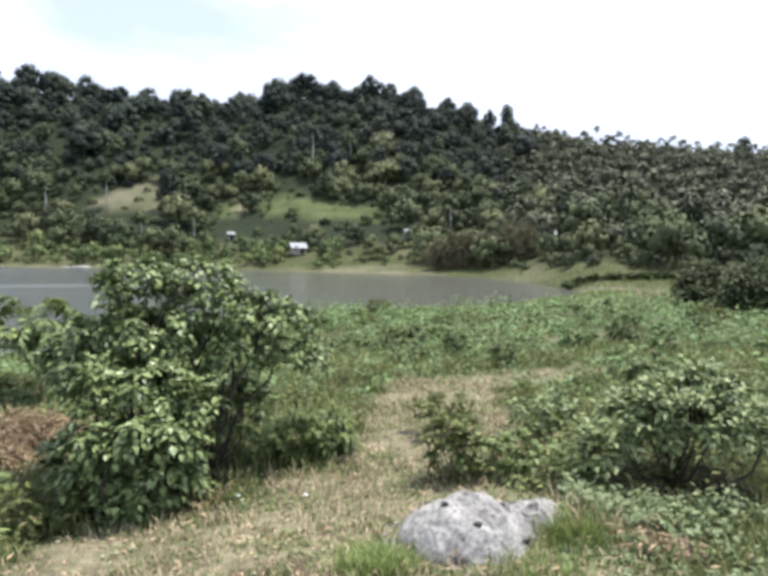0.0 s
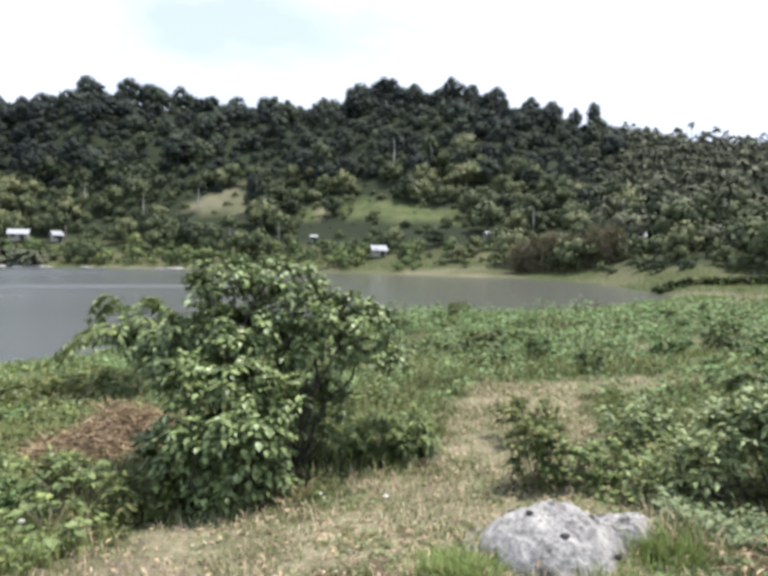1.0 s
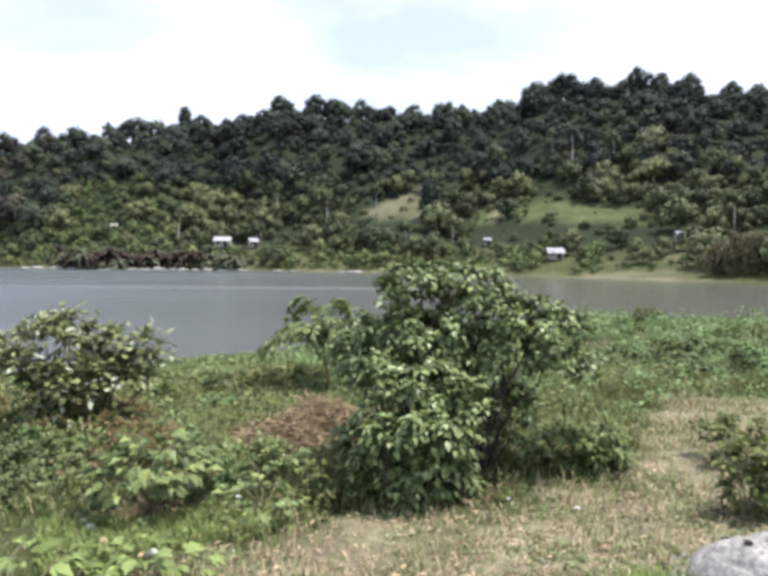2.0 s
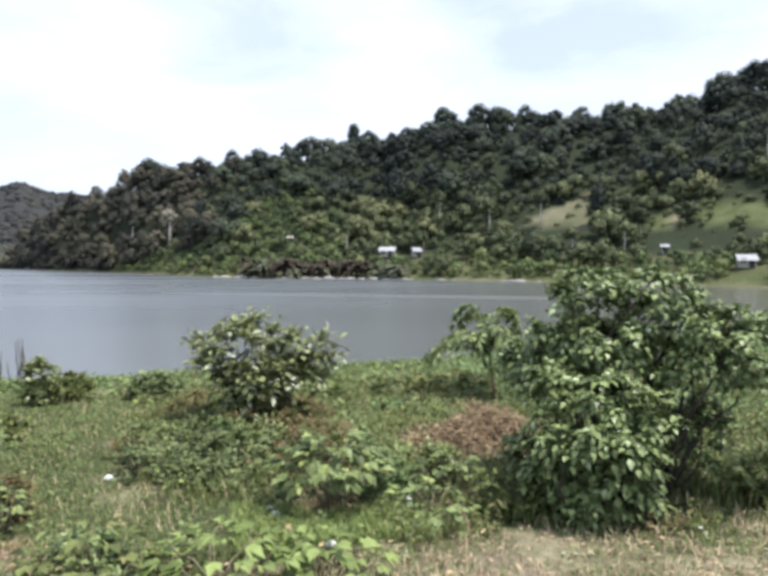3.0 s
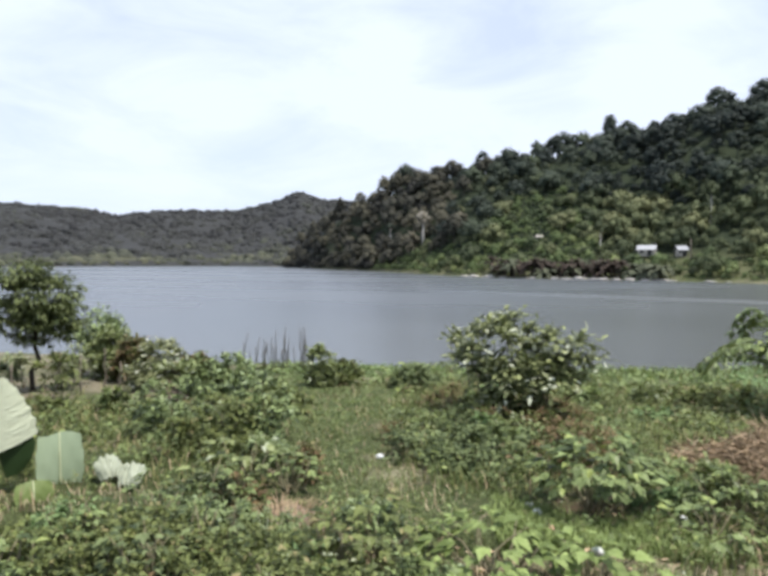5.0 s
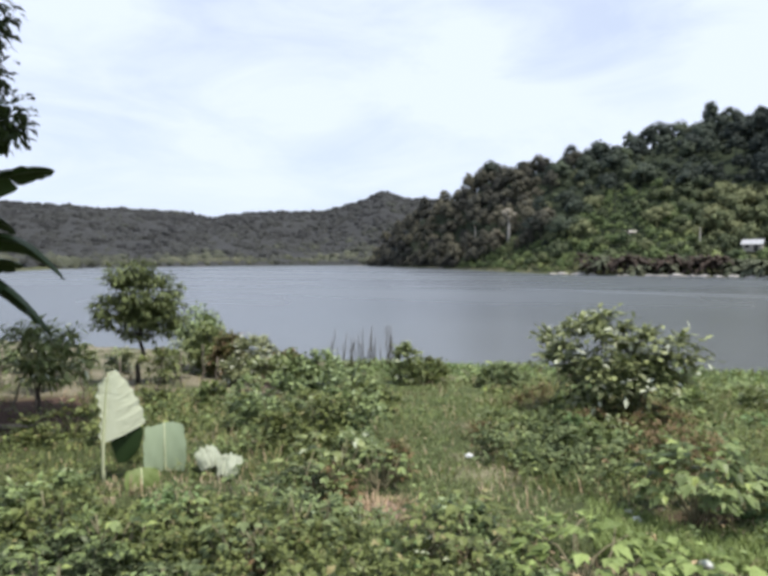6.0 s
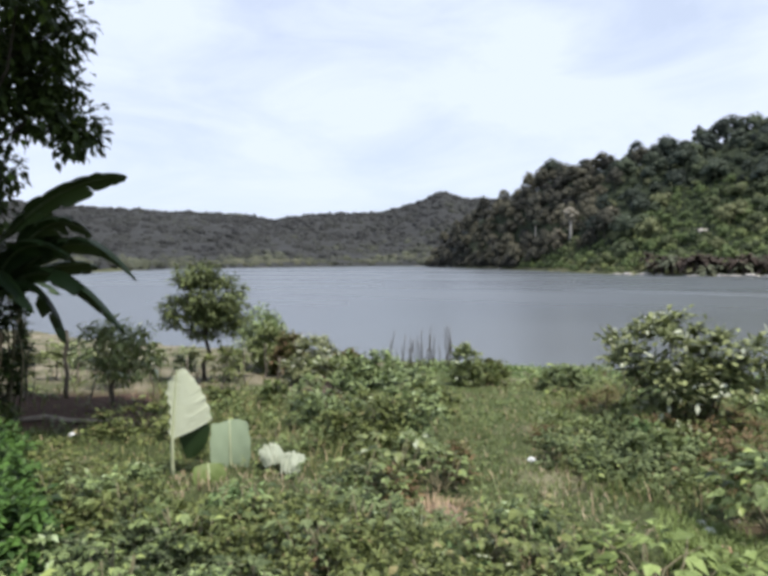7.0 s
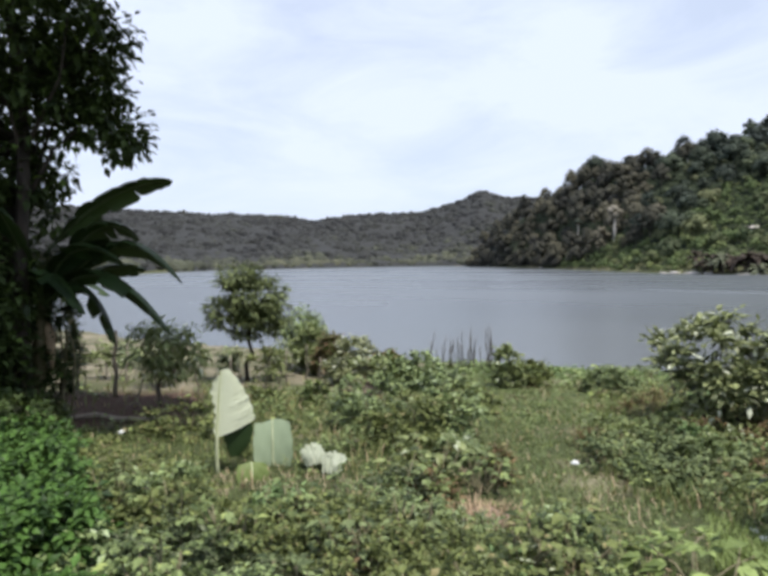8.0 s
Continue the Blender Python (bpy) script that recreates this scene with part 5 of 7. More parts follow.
def ash_heap(label, x, y, size, seed, lumps):
    """A burnt-out heap: a soft dome of ash that runs out over the grass, with charred lumps on it."""
    ob = tagged(new("ash_heap"), label, "ash heap")
    ob.location = (x, y, at_ground(x, y) - 0.03)
    a0, q = np.meshgrid(np.linspace(0, 2 * np.pi, 73)[:-1], np.linspace(0.02, 1.12, 34), indexing="ij")
    rim = 1 + 0.13 * soft_noise(np.cos(a0) * 1.3, np.sin(a0) * 1.3, 1.0, seed)
    px, py = np.cos(a0) * q * rim * size[0], np.sin(a0) * q * rim * size[1]
    dome = np.clip(1 - np.clip(q, 0, 1) ** 2.6, 0, 1) ** 0.8
    pz = size[2] * dome * (1 + 0.13 * soft_noise(px, py, 4.0, seed + 3)) + 0.022 * soft_noise(px, py, 13.0, seed + 6) * np.clip(dome * 3, 0, 1) + 0.016 * soft_noise(px, py, 40.0, seed + 8)
    pz = np.where(q > 1.05, -0.05, pz)
    n, m = a0.shape
    i = np.arange(n)[:, None] * m + np.arange(m - 1)[None]
    j = (np.arange(n)[:, None] + 1) % n * m + np.arange(m - 1)[None]
    f = np.stack([i, i + 1, j + 1, j], -1).reshape(-1, 4)
    v = np.stack([px, py, pz], -1).reshape(-1, 3)
    cap = np.stack([np.full(n - 2, 0), np.arange(1, n - 1) * m, np.arange(2, n) * m], -1)
    tri = np.concatenate([f[:, (0, 1, 2)], f[:, (0, 2, 3)], cap])
    part("ash", mesh_of("ash", v, tri, M_ASH, True), ob)
    n = 420
    t0, q0 = rng.uniform(0, 2 * np.pi, n), rng.uniform(0.85, 1.28, n)
    rim = np.stack([np.cos(t0) * q0 * size[0], np.sin(t0) * q0 * size[1], rng.uniform(0.02, 0.07, n)], -1)
    tagged(part("flakes", mesh_of("flakes", *cards(rim, rng.normal(size=(n, 3)) * (1, 1, 0.4), rng.normal(size=(n, 3)) + (0, 0, 1), rng.uniform(0.012, 0.04, n), rng.uniform(0.008, 0.025, n)), M_ASH), ob, "loose pale ash flakes on the grass"), kind="stuff")
    iv, jf = icosphere(2)
    for k in range(lumps):
        q0, t0 = rng.uniform(0.2, 0.95), k * 2.4
        c = np.array((math.cos(t0) * q0 * size[0], math.sin(t0) * q0 * size[1], size[2] * (1 - q0 ** 2.6) ** 0.8 - 0.004))
        s = rng.uniform(0.010, 0.026)
        part("charcoal", mesh_of("charcoal", wobble(iv, 1.5, 0.5, k * 1.7) * s * (1.3, 1.0, 0.8) + c, jf, M_DARK), ob, "charred black lump")


ash_heap("heap of pale grey wood ash with charred lumps", 0.54, 3.72, (0.44, 0.36, 0.28), 3.0, 9)
ash_heap("low spill of pale grey ash beside the heap", 0.97, 3.92, (0.28, 0.22, 0.17), 11.0, 1)
boulder("earth_mound", "small heap of bare reddish soil", -11.3, 1.75, (0.45, 0.35, 0.22), 21.0, 0, 0.55, M_SOIL, "soil")
boulder("earth_mound", "bare dusty soil patch among weeds", -4.52, 1.42, (0.24, 0.22, 0.07), 24.0, 0, 0.4, M_SOIL, "soil")
boulder("earth_mound", "low heap of earth and dry litter", 1.62, 3.55, (0.26, 0.2, 0.07), 27.0, 0, 0.45, M_SOIL, "soil")


def brush_pile(label, x, y, wide, deep, high, twigs, long=1.0, sticks=26):
    ob = tagged(new("brush_pile"), label, "brush")
    ob.location = (x, y, at_ground(x, y))
    n = twigs
    a0 = rng.uniform(0, 2 * np.pi, n)
    q = np.sqrt(rng.uniform(0, 1, n))
    px, py = np.cos(a0) * q * wide, np.sin(a0) * q * deep
    pz = high * np.clip(1 - q ** 1.6, 0, 1) * rng.uniform(0.2, 1.0, n) + 0.02
    # a hollow has fallen in on one side, and loose straw lies before it
    ux, uy = px / wide, py / deep
    hollow = np.exp(-(((ux - 0.52) / 0.34) ** 2 + ((uy + 0.22) / 0.45) ** 2))
    pz = pz * (0.75 + 0.35 * np.sin(3.1 * ux + 0.4)) * (1 - 0.9 * hollow) + 0.02
    keep = rng.uniform(0, 1, n) > 0.96 * hollow
    px, py, pz, n = px[keep], py[keep], pz[keep], int(keep.sum())
    h = Heap()
    p = np.stack([px, py, pz], -1)
    d = np.stack([rng.normal(size=n), rng.normal(size=n), rng.normal(size=n) * 0.35 - 0.15], -1)
    h.add(*leaves(p, d, rng.normal(size=(n, 3)) + (0, 0, 0.5), long * rng.uniform(0.12, 0.5, n), rng.uniform(0.004, 0.010, n), 0.1, 0.25))
    h.add(*leaves(p + (0, 0, 0.02), d, rng.normal(size=(n, 3)) + (0, 0, 0.8), rng.uniform(0.05, 0.16, n), rng.uniform(0.008, 0.022, n)))
    part("dry_leaves", h.mesh("dry_leaves", M_DEADB), ob)
    for k in range(sticks):
        c, s = math.cos(k * 2.4), math.sin(k * 2.4)
        q = rng.uniform(0.1, 0.9)
        p0 = np.array((c * q * wide, s * q * deep, 0.03 + high * (1 - q) * rng.uniform(0.3, 0.9)))
        p1 = p0 + unit(rng.normal(size=3) * (1, 1, 0.35)) * long * rng.uniform(0.2, 0.5)
        p1[2] = max(p1[2], 0.03)
        part("twig", mesh_of("twig", *tube(bent(p0, p1, 4, 0.1), 0.3 * (0.7 * long + 0.3) * np.array((0.027, 0.023, 0.017, 0.01)), 5), M_BARK, True), ob)


brush_pile("heap of cut dead brown brush", -3.62, 6.05, 0.86, 0.62, 0.56, 6000, 0.65, 30)
brush_pile("scattered dead stalks on the ground", 1.6, 3.55, 0.26, 0.22, 0.06, 220, 0.2, 6)


# ---------------------------------------------------------------- the leaf-screened corner: banana, tall tree, young tree
def sheet(rows):
    """A surface through rows of points."""
    a0 = np.array(rows, float)
    n, m = a0.shape[:2]
    i = (np.arange(n - 1)[:, None] * m + np.arange(m - 1)[None]).ravel()
    return a0.reshape(-1, 3), np.concatenate([np.stack([i, i + m, i + m + 1], -1), np.stack([i, i + m + 1, i + 1], -1)])


def banana_leaf(parent, p0, p1, p2, width, torn=0.25, roll=0.0):
    n = 26
    rib = curve3(p0, p1, p2, n)
    t = unit(np.gradient(rib, axis=0))
    side = unit(np.cross(t, (0, 0, 1.0)))
    up = np.cross(side, t)
    side, up = side * math.cos(roll) + up * math.sin(roll), up * math.cos(roll) - side * math.sin(roll)
    s = np.linspace(0, 1, n)
    w = width * np.clip(np.sin(np.pi * np.clip((s - 0.10) / 0.90, 0, 1)) ** 0.45, 0, 1) * 0.5
    h = Heap()
    for sg in (-1, 1):
        start = 2
        while start < n - 1:
            stop = min(n - 1, start + rng.integers(2, 7))
            drop = rng.uniform(0.25, 0.75) if rng.uniform() < torn * 2 else rng.uniform(0.1, 0.3)
            rows = []
            for k in range(start, stop + 1):
                pinch = 0.82 if k in (start, stop) else 1.0
                e1 = rib[k] + sg * side[k] * w[k] * 0.55 * pinch + up[k] * w[k] * 0.10 + t[k] * w[k] * 0.12
                e2 = rib[k] + sg * side[k] * w[k] * pinch - up[k] * w[k] * drop + t[k] * w[k] * 0.3
                rows.append([rib[k] + up[k] * 0.004, e1, e2])
            h.add(*sheet(rows))
            start = stop
    blade = part("leaf", h.mesh("leaf", M_BANANA, True), parent)
    part("midrib", mesh_of("midrib", *tube(rib - up * 0.01, np.linspace(0.022, 0.004, n), 6), M_GREENRIB, True), blade, "green midrib")


banana = tagged(new("banana_plant"), "banana plant with long arching torn leaves", "banana plant")
for tip_mid, tip_end, wide, lean in [((-8.90, -1.95, 2.44), (-8.95, -1.14, 2.68), 0.40, 0.5), ((-8.92, -1.85, 1.82), (-8.55, -1.02, 1.34), 0.46, 0.5), ((-8.70, -2.0, 1.45), (-8.40, -1.15, 0.70), 0.50, 0.5),
                                     ((-8.85, -2.25, 1.28), (-8.80, -1.88, 0.55), 0.44, 0.5), ((-8.75, -3.35, 2.1), (-8.5, -4.1, 1.9), 0.5, -0.5), ((-9.2, -3.3, 1.4), (-9.3, -3.75, 0.8), 0.46, -0.5),
                                     ((-9.55, -2.55, 1.9), (-9.75, -2.2, 2.3), 0.42, 0.6), ((-8.5, -2.9, 1.9), (-8.1, -3.0, 2.3), 0.42, 0.3), ((-9.4, -2.2, 1.5), (-9.6, -1.6, 1.5), 0.42, 0.4), ((-9.0, -2.4, 1.6), (-8.8, -1.9, 1.9), 0.4, 0.6), ((-8.75, -2.35, 1.75), (-8.5, -1.7, 1.6), 0.42, 0.5), ((-8.6, -2.6, 1.5), (-8.25, -2.1, 1.0), 0.44, 0.4), ((-8.9, -2.15, 2.0), (-8.8, -1.55, 1.9), 0.42, 0.5)]:
    banana_leaf(banana, (-9.08, -2.78, 1.05 if tip_mid[2] < 2.4 else 1.7), tip_mid, tip_end, wide, 0.25, lean)
part("pseudostem", mesh_of("pseudostem", *tube(bent((-9.08, -2.86, -0.45), (-9.08, -2.78, 1.75), 7, 0.01), np.linspace(0.11, 0.035, 7), 10), M_PSEUDO, True), banana, "sheathed greenish brown stem")
part("dry_sheath", mesh_of("dry_sheath", *tube(bent((-9.06, -2.78, 0.9), (-8.98, -2.68, 0.25), 6, 0.04), (0.02, 0.06, 0.07, 0.06, 0.04, 0.01), 6), M_DEADB, True), banana, "hanging dried brown leaf")

second = tagged(new("banana_plant"), "smaller banana plant with a yellowish stem", "banana plant")
for mid, end in [((-15.5, -3.9, 1.2), (-15.3, -3.2, 0.9)), ((-15.8, -4.6, 1.2), (-15.9, -5.2, 0.8)), ((-15.2, -4.3, 1.3), (-14.7, -4.4, 1.0)), ((-16.0, -3.9, 1.4), (-16.4, -3.5, 1.3))]:
    banana_leaf(second, (-15.68, -4.15, 0.5), mid, end, 0.36)
part("pseudostem", mesh_of("pseudostem", *tube(bent((-15.68, -4.15, -0.75), (-15.68, -4.15, 0.7), 6, 0.01), np.linspace(0.13, 0.06, 6), 9), M_PSEUDO, True), second, "yellowish brown stem")


def leafy_tree(name, label, foot, trunk_top, radius, mounds, lobes, per, leaf, material, lobe, slim=0.5, limbs=14, bark=None, flat=0.0):
    """A tree: tapered trunk, limbs out to the foliage, leaves in sprays."""
    ob = tagged(new(name), label, "tree")
    z0 = at_ground(foot[0], foot[1]) - 0.06
    ob.location = (foot[0], foot[1], z0)
    top = np.array(trunk_top, float)
    part("trunk", mesh_of("trunk", *tube(bent((0, 0, -0.05), top, 8, 0.012), np.linspace(radius, radius * 0.5, 8), 9), bark or M_BARK, True), ob)
    vol = np.array([m[3] * m[4] * m[5] for m in mounds]) ** 0.68
    md = np.array(mounds, float)[rng.choice(len(mounds), lobes, p=vol / vol.sum())]
    c = md[:, :3] + sphere_points(lobes) * rng.uniform(0.3, 1.0, (lobes, 1)) ** 0.5 * md[:, 3:]
    n = lobes * per
    d = unit(sphere_points(n) * (1, 1, 1 - flat))
    rad = np.repeat(lobe * rng.uniform(0.6, 1.3, lobes), per)[:, None]
    p = np.repeat(c, per, 0) + d * rad * rng.uniform(0.3, 1.0, (n, 1)) * (1, 1, 1 - flat)
    length = leaf * rng.uniform(0.6, 1.2, n)
    part("crown", mesh_of("crown", *leaves(p, d + rng.normal(size=(n, 3)) * 0.3 - (0, 0, 0.35), d * 0.3 + (0, 0, 1.0) + rng.normal(size=(n, 3)) * 0.25, length, length * slim), material), ob)
    for k in rng.choice(lobes, min(limbs, lobes), replace=False):
        s = float(np.clip(c[k][2] * rng.uniform(0.6, 0.85) / top[2], 0.06, 1.0))
        part("limb", mesh_of("limb", *tube(bent(top * s, c[k], 6, 0.06), np.linspace(radius * 0.35, radius * 0.07, 6), 6), bark or M_BARK, True), ob)
    return ob


shade = leafy_tree("shade_tree", "large dark leafy tree overhanging the garden", (-8.72, -2.90), (0.06, -0.05, 7.0), 0.095,
                   [(0.0, -1.15, 4.9, 1.8, 2.45, 0.9), (-0.1, -0.6, 4.2, 1.1, 1.8, 0.8), (-0.1, 1.00, 3.66, 0.45, 0.55, 0.20), (-0.1, 0.72, 3.85, 0.5, 0.4, 0.25), (-0.1, 1.25, 3.58, 0.35, 0.35, 0.16), (-0.2, -0.6, 2.4, 0.6, 0.55, 0.5),
                    (-0.4, 0.05, 3.05, 0.7, 0.42, 0.5), (0.2, -0.6, 2.95, 0.8, 0.60, 0.45), (0.3, -1.5, 3.4, 1.2, 1.2, 0.8), (-0.3, 0.72, 4.6, 0.6, 0.62, 0.7),
                    # The last two mounds lie out of view, added to darken the corner.
                    (-0.2, -0.15, 1.75, 0.4, 0.35, 0.5), (0.1, -0.75, 1.3, 0.5, 0.4, 0.7), (0.45, -0.10, 1.7, 0.3, 0.30, 0.7), (0.4, -0.45, 0.9, 0.4, 0.45, 0.6), (0.5, -2.4, 1.6, 1.2, 1.0, 1.4), (1.2, -2.6, 3.0, 1.2, 1.0, 1.0)], 900, 36, 0.150, M_TREE, 0.25, 0.56, 40, M_SHADEBARK)
# Unseen canopy above the view, placed to cast shade on the banana plant.
high = sphere_points(6500) * rng.uniform(0.2, 1.0, (6500, 1)) ** 0.4 * (1.8, 2.5, 1.0) + (1.5, 1.1, 7.2)
part("unseen_crown", mesh_of("unseen_crown", *leaves(high, sphere_points(6500) - (0, 0, 0.3), sphere_points(6500) + (0, 0, 1.5), rng.uniform(0.2, 0.4, 6500), rng.uniform(0.12, 0.22, 6500)), M_TREE), shade)
part("trunk", mesh_of("trunk", *tube(bent((0.2, -0.70, -0.1), (0.1, -0.9, 3.6), 8, 0.04), np.linspace(0.08, 0.05, 8), 8), M_SHADEBARK, True), shade)
leafy_tree("young_tree", "small young tree with layered feathery leaves", (-12.87, -0.22), (0.05, 0.1, 1.55), 0.05,
           [(0, 0.1, 1.75, 0.75, 0.68, 0.55), (0, 0.1, 1.25, 0.55, 0.6, 0.35), (0, 0.45, 1.45, 0.45, 0.42, 0.3), (0, -0.05, 2.15, 0.45, 0.42, 0.25), (0, -0.45, 1.5, 0.45, 0.32, 0.35)], 260, 30, 0.125, M_FERNY, 0.2, 0.36, 20, M_SHADEBARK, 0.5)
leafy_tree("young_tree", "slender young tree with pale lobed leaves", (-9.88, -1.5), (0.0, 0.03, 1.0), 0.025,
           [(0, 0.05, 1.0, 0.45, 0.52, 0.35), (0, 0.2, 0.7, 0.4, 0.4, 0.25)], 60, 20, 0.15, M_PALE, 0.16, 0.36, 12, None, 0.3)
leafy_tree("young_tree", "bushy young tree beside the shore", (-15.8, 1.1), (0.0, 0.0, 1.0), 0.04,
           [(0, 0, 1.1, 0.6, 0.55, 0.42), (0, 0.3, 0.7, 0.5, 0.5, 0.3)], 80, 24, 0.15, M_BUSH, 0.18, 0.45, 14, None, 0.2)


def timber(name, label, p0, p1, r0, r1, category, group="", sides=7, material=None):
    me = mesh_of(name, *tube(bent(p0, p1, 6, 0.015), np.linspace(r0, r1, 6), sides), material or M_WOOD, True)
    return tagged(new(name, me), label, category, group)


timber("log", "weathered log lying on the dark soil", (-8.8, -2.7, at_ground(-8.8, -2.7) + 0.05), (-8.55, -1.2, at_ground(-8.55, -1.2) + 0.04), 0.04, 0.03, "log")
timber("post", "dark wooden post in the garden plot", (-10.8, -2.28, at_ground(-10.8, -2.28) - 0.1), (-10.8, -2.26, 0.55), 0.035, 0.03, "post")
for x, y, h in [(-10.6, -2.8, 0.7), (-11.3, -3.1, 0.6), (-10.2, -1.9, 0.35), (-10.4, -1.6, 0.4), (-11.0, -1.0, 0.55), (-11.6, -0.6, 0.6), (-12.1, 0.1, 0.75), (-12.3, 0.5, 0.7), (-12.6, 0.9, 0.8), (-12.0, -1.5, 0.6), (-12.5, -2.4, 0.7), (-13.2, -3.4, 0.8), (-11.9, 1.1, 0.6)]:
    z = at_ground(x, y)
    timber("garden_stake", "thin weathered stake in the garden plot", (x, y, z - 0.1), (x + rng.normal() * 0.06, y + rng.normal() * 0.08, z + h), 0.018, 0.013, "stake", "garden stakes", 6)
for k in range(30):
    u = k / 29
    x, y = -15.45 - 0.6 * u + rng.normal() * 0.25, 4.45 + 2.0 * u + rng.normal() * 0.1
    z = at_ground(x, y)
    timber("shore_stake", "thin dark stake standing at the shore", (x, y, z - 0.1), (x + rng.normal() * 0.05, y + rng.normal() * 0.06, z + rng.uniform(0.5, 1.15)), 0.014, 0.009, "stake", "stakes along the shore", 6, M_BARK)
for x, y, h in [(-9.9, 7.2, 0.75), (-9.7, 7.3, 0.6)]:
    timber("garden_stake", "thin grey stake at the shore", (x, y, at_ground(x, y) - 0.1), (x + 0.03, y - 0.12, at_ground(x, y) + h), 0.015, 0.01, "stake", "garden stakes", 6)
timber("pole", "thin leaning pole in the shallow water", (6.2, 37.6, -1.9), (6.9, 38.0, -0.55), 0.05, 0.035, "pole")


# ---------------------------------------------------------------- the large cut leaves
def half_blade(rib, width, lift, back, ripple=0.005):
    """Half a leaf blade, spread to one side of its rib (rows from tip to foot)."""
    n = len(rib)
    rows = []
    for k in range(n):
        row = []
        for j in range(7):
            u = j / 6
            row.append(rib[k] + np.array((back * u * u * width[k], width[k] * u, abs(width[k]) * lift * u)) + np.array((math.sin(k * 2.7) * ripple * u, 0, 0)))
        rows.append(row)
    return sheet(rows)


def standing_leaf():
    x = -6.04
    s = np.linspace(0, 1, 29)
    rib = np.stack([x - 0.06 * (1 - s), -0.475 - 0.05 * s ** 0.8, 0.60 - 0.60 * s], -1)
    ob = tagged(new("giant_leaf"), "tall pale green leaf standing upright, its underside lit", "leaf")
    w = np.interp(s, (0, 0.1, 0.3, 0.6, 0.85, 1), (0.055, 0.10, 0.18, 0.27, 0.325, 0.335)) * (1 + 0.028 * np.sin(s * 34))
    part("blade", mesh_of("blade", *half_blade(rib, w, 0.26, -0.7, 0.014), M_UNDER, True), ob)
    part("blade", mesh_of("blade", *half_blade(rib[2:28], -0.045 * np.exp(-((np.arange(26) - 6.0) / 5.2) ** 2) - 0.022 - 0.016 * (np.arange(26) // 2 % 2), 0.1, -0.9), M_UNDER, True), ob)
    # The fold takes the darkened banana colour for its shadow.
    low = np.stack([np.full(9, x - 0.08), np.linspace(-0.50, -0.42, 9), np.linspace(0.10, -0.22, 9)], -1)
    part("folded_blade", mesh_of("folded_blade", *half_blade(low, np.interp(np.linspace(0, 1, 9), (0, 0.4, 0.8, 1), (0.26, 0.27, 0.2, 0.10)), 0.12, -0.5), M_BANANA, True), ob, "dark green upper side folded under, shade in its colour")
    stalk = np.concatenate([rib, [(x, -0.53, -0.12), (x, -0.53, -0.25), (x, -0.52, -0.40)]])
    part("midrib", mesh_of("midrib", *tube(stalk + (0.006, 0, 0), np.linspace(0.006, 0.017, 32), 7), M_RIB, True), ob, "cream coloured rib and stalk")


standing_leaf()


def cut_leaf(label, x, y, high, wide, lean, material, turn=0.0, curl=0.25):
    ob = tagged(new("cut_leaf"), label, "leaf")
    ob.matrix_world = pose(x, y, at_ground(x, y) - 0.02, 0, 0, turn)
    rows = []
    for k in range(10):
        u = k / 9
        w = wide * (0.88 + 0.12 * math.sin(math.pi * u) + 0.03 * math.sin(k * 2.1 + wide * 40))
        rows.append([(lean * u * u * high + curl * wide * ((j / 8 - 0.5) * 2) ** 2 * 0.5 + 0.006 * math.sin(j * 2.2 + k), (j / 8 - 0.5) * w, high * u * (1 - 0.15 * abs(lean) * u + 0.03 * math.sin(j * 0.9 + wide * 60))) for j in range(9)])
    part("blade", mesh_of("blade", *sheet(rows), material, True), ob)
    part("midrib", mesh_of("midrib", *tube(np.array([r0[4] for r0 in rows]) + (0.006, 0, 0), np.linspace(0.009, 0.004, 10), 6), M_RIB, True), ob)


cut_leaf("broad light green leaf standing among weeds", -6.25, -0.02, 0.46, 0.37, -0.2, M_FRESH)
def crumpled_leaf(x, y, wide, high, seed, turn):
    """A limp leaf, folded and creased, hanging over the weeds."""
    ob = tagged(new("cut_leaf"), "crumpled whitish leaf hanging over the weeds", "leaf")
    ob.matrix_world = pose(x, y, at_ground(x, y), 0, 0, turn)
    u, w = np.meshgrid(np.linspace(0, 1, 15), np.linspace(-1, 1, 19), indexing="ij")
    half = wide * 0.5 * (1 - 0.35 * (u - 0.45) ** 2 * 4) * (1 + 0.2 * soft_noise(u, w * 0, 3.0, seed))
    px = 0.10 - 0.24 * u + 0.05 * soft_noise(u * 2, w * 2, 1.3, seed + 1) - 0.05 * np.abs(w)
    pz = high * np.sin(np.pi * (0.12 + 0.62 * u)) * (1 - 0.35 * w * w) + 0.04 * soft_noise(u * 2, w * 3, 1.6, seed + 4)
    part("blade", mesh_of("blade", *sheet(np.stack([px, w * half, pz], -1)), M_CRUMPLE, True), ob)


crumpled_leaf(-6.08, 0.36, 0.24, 0.24, 2.0, 8)
crumpled_leaf(-5.82, 0.49, 0.21, 0.21, 7.0, -20)
cut_leaf("low light green leaf among weeds", -5.80, -0.22, 0.17, 0.28, -0.5, M_TUFT, 5)


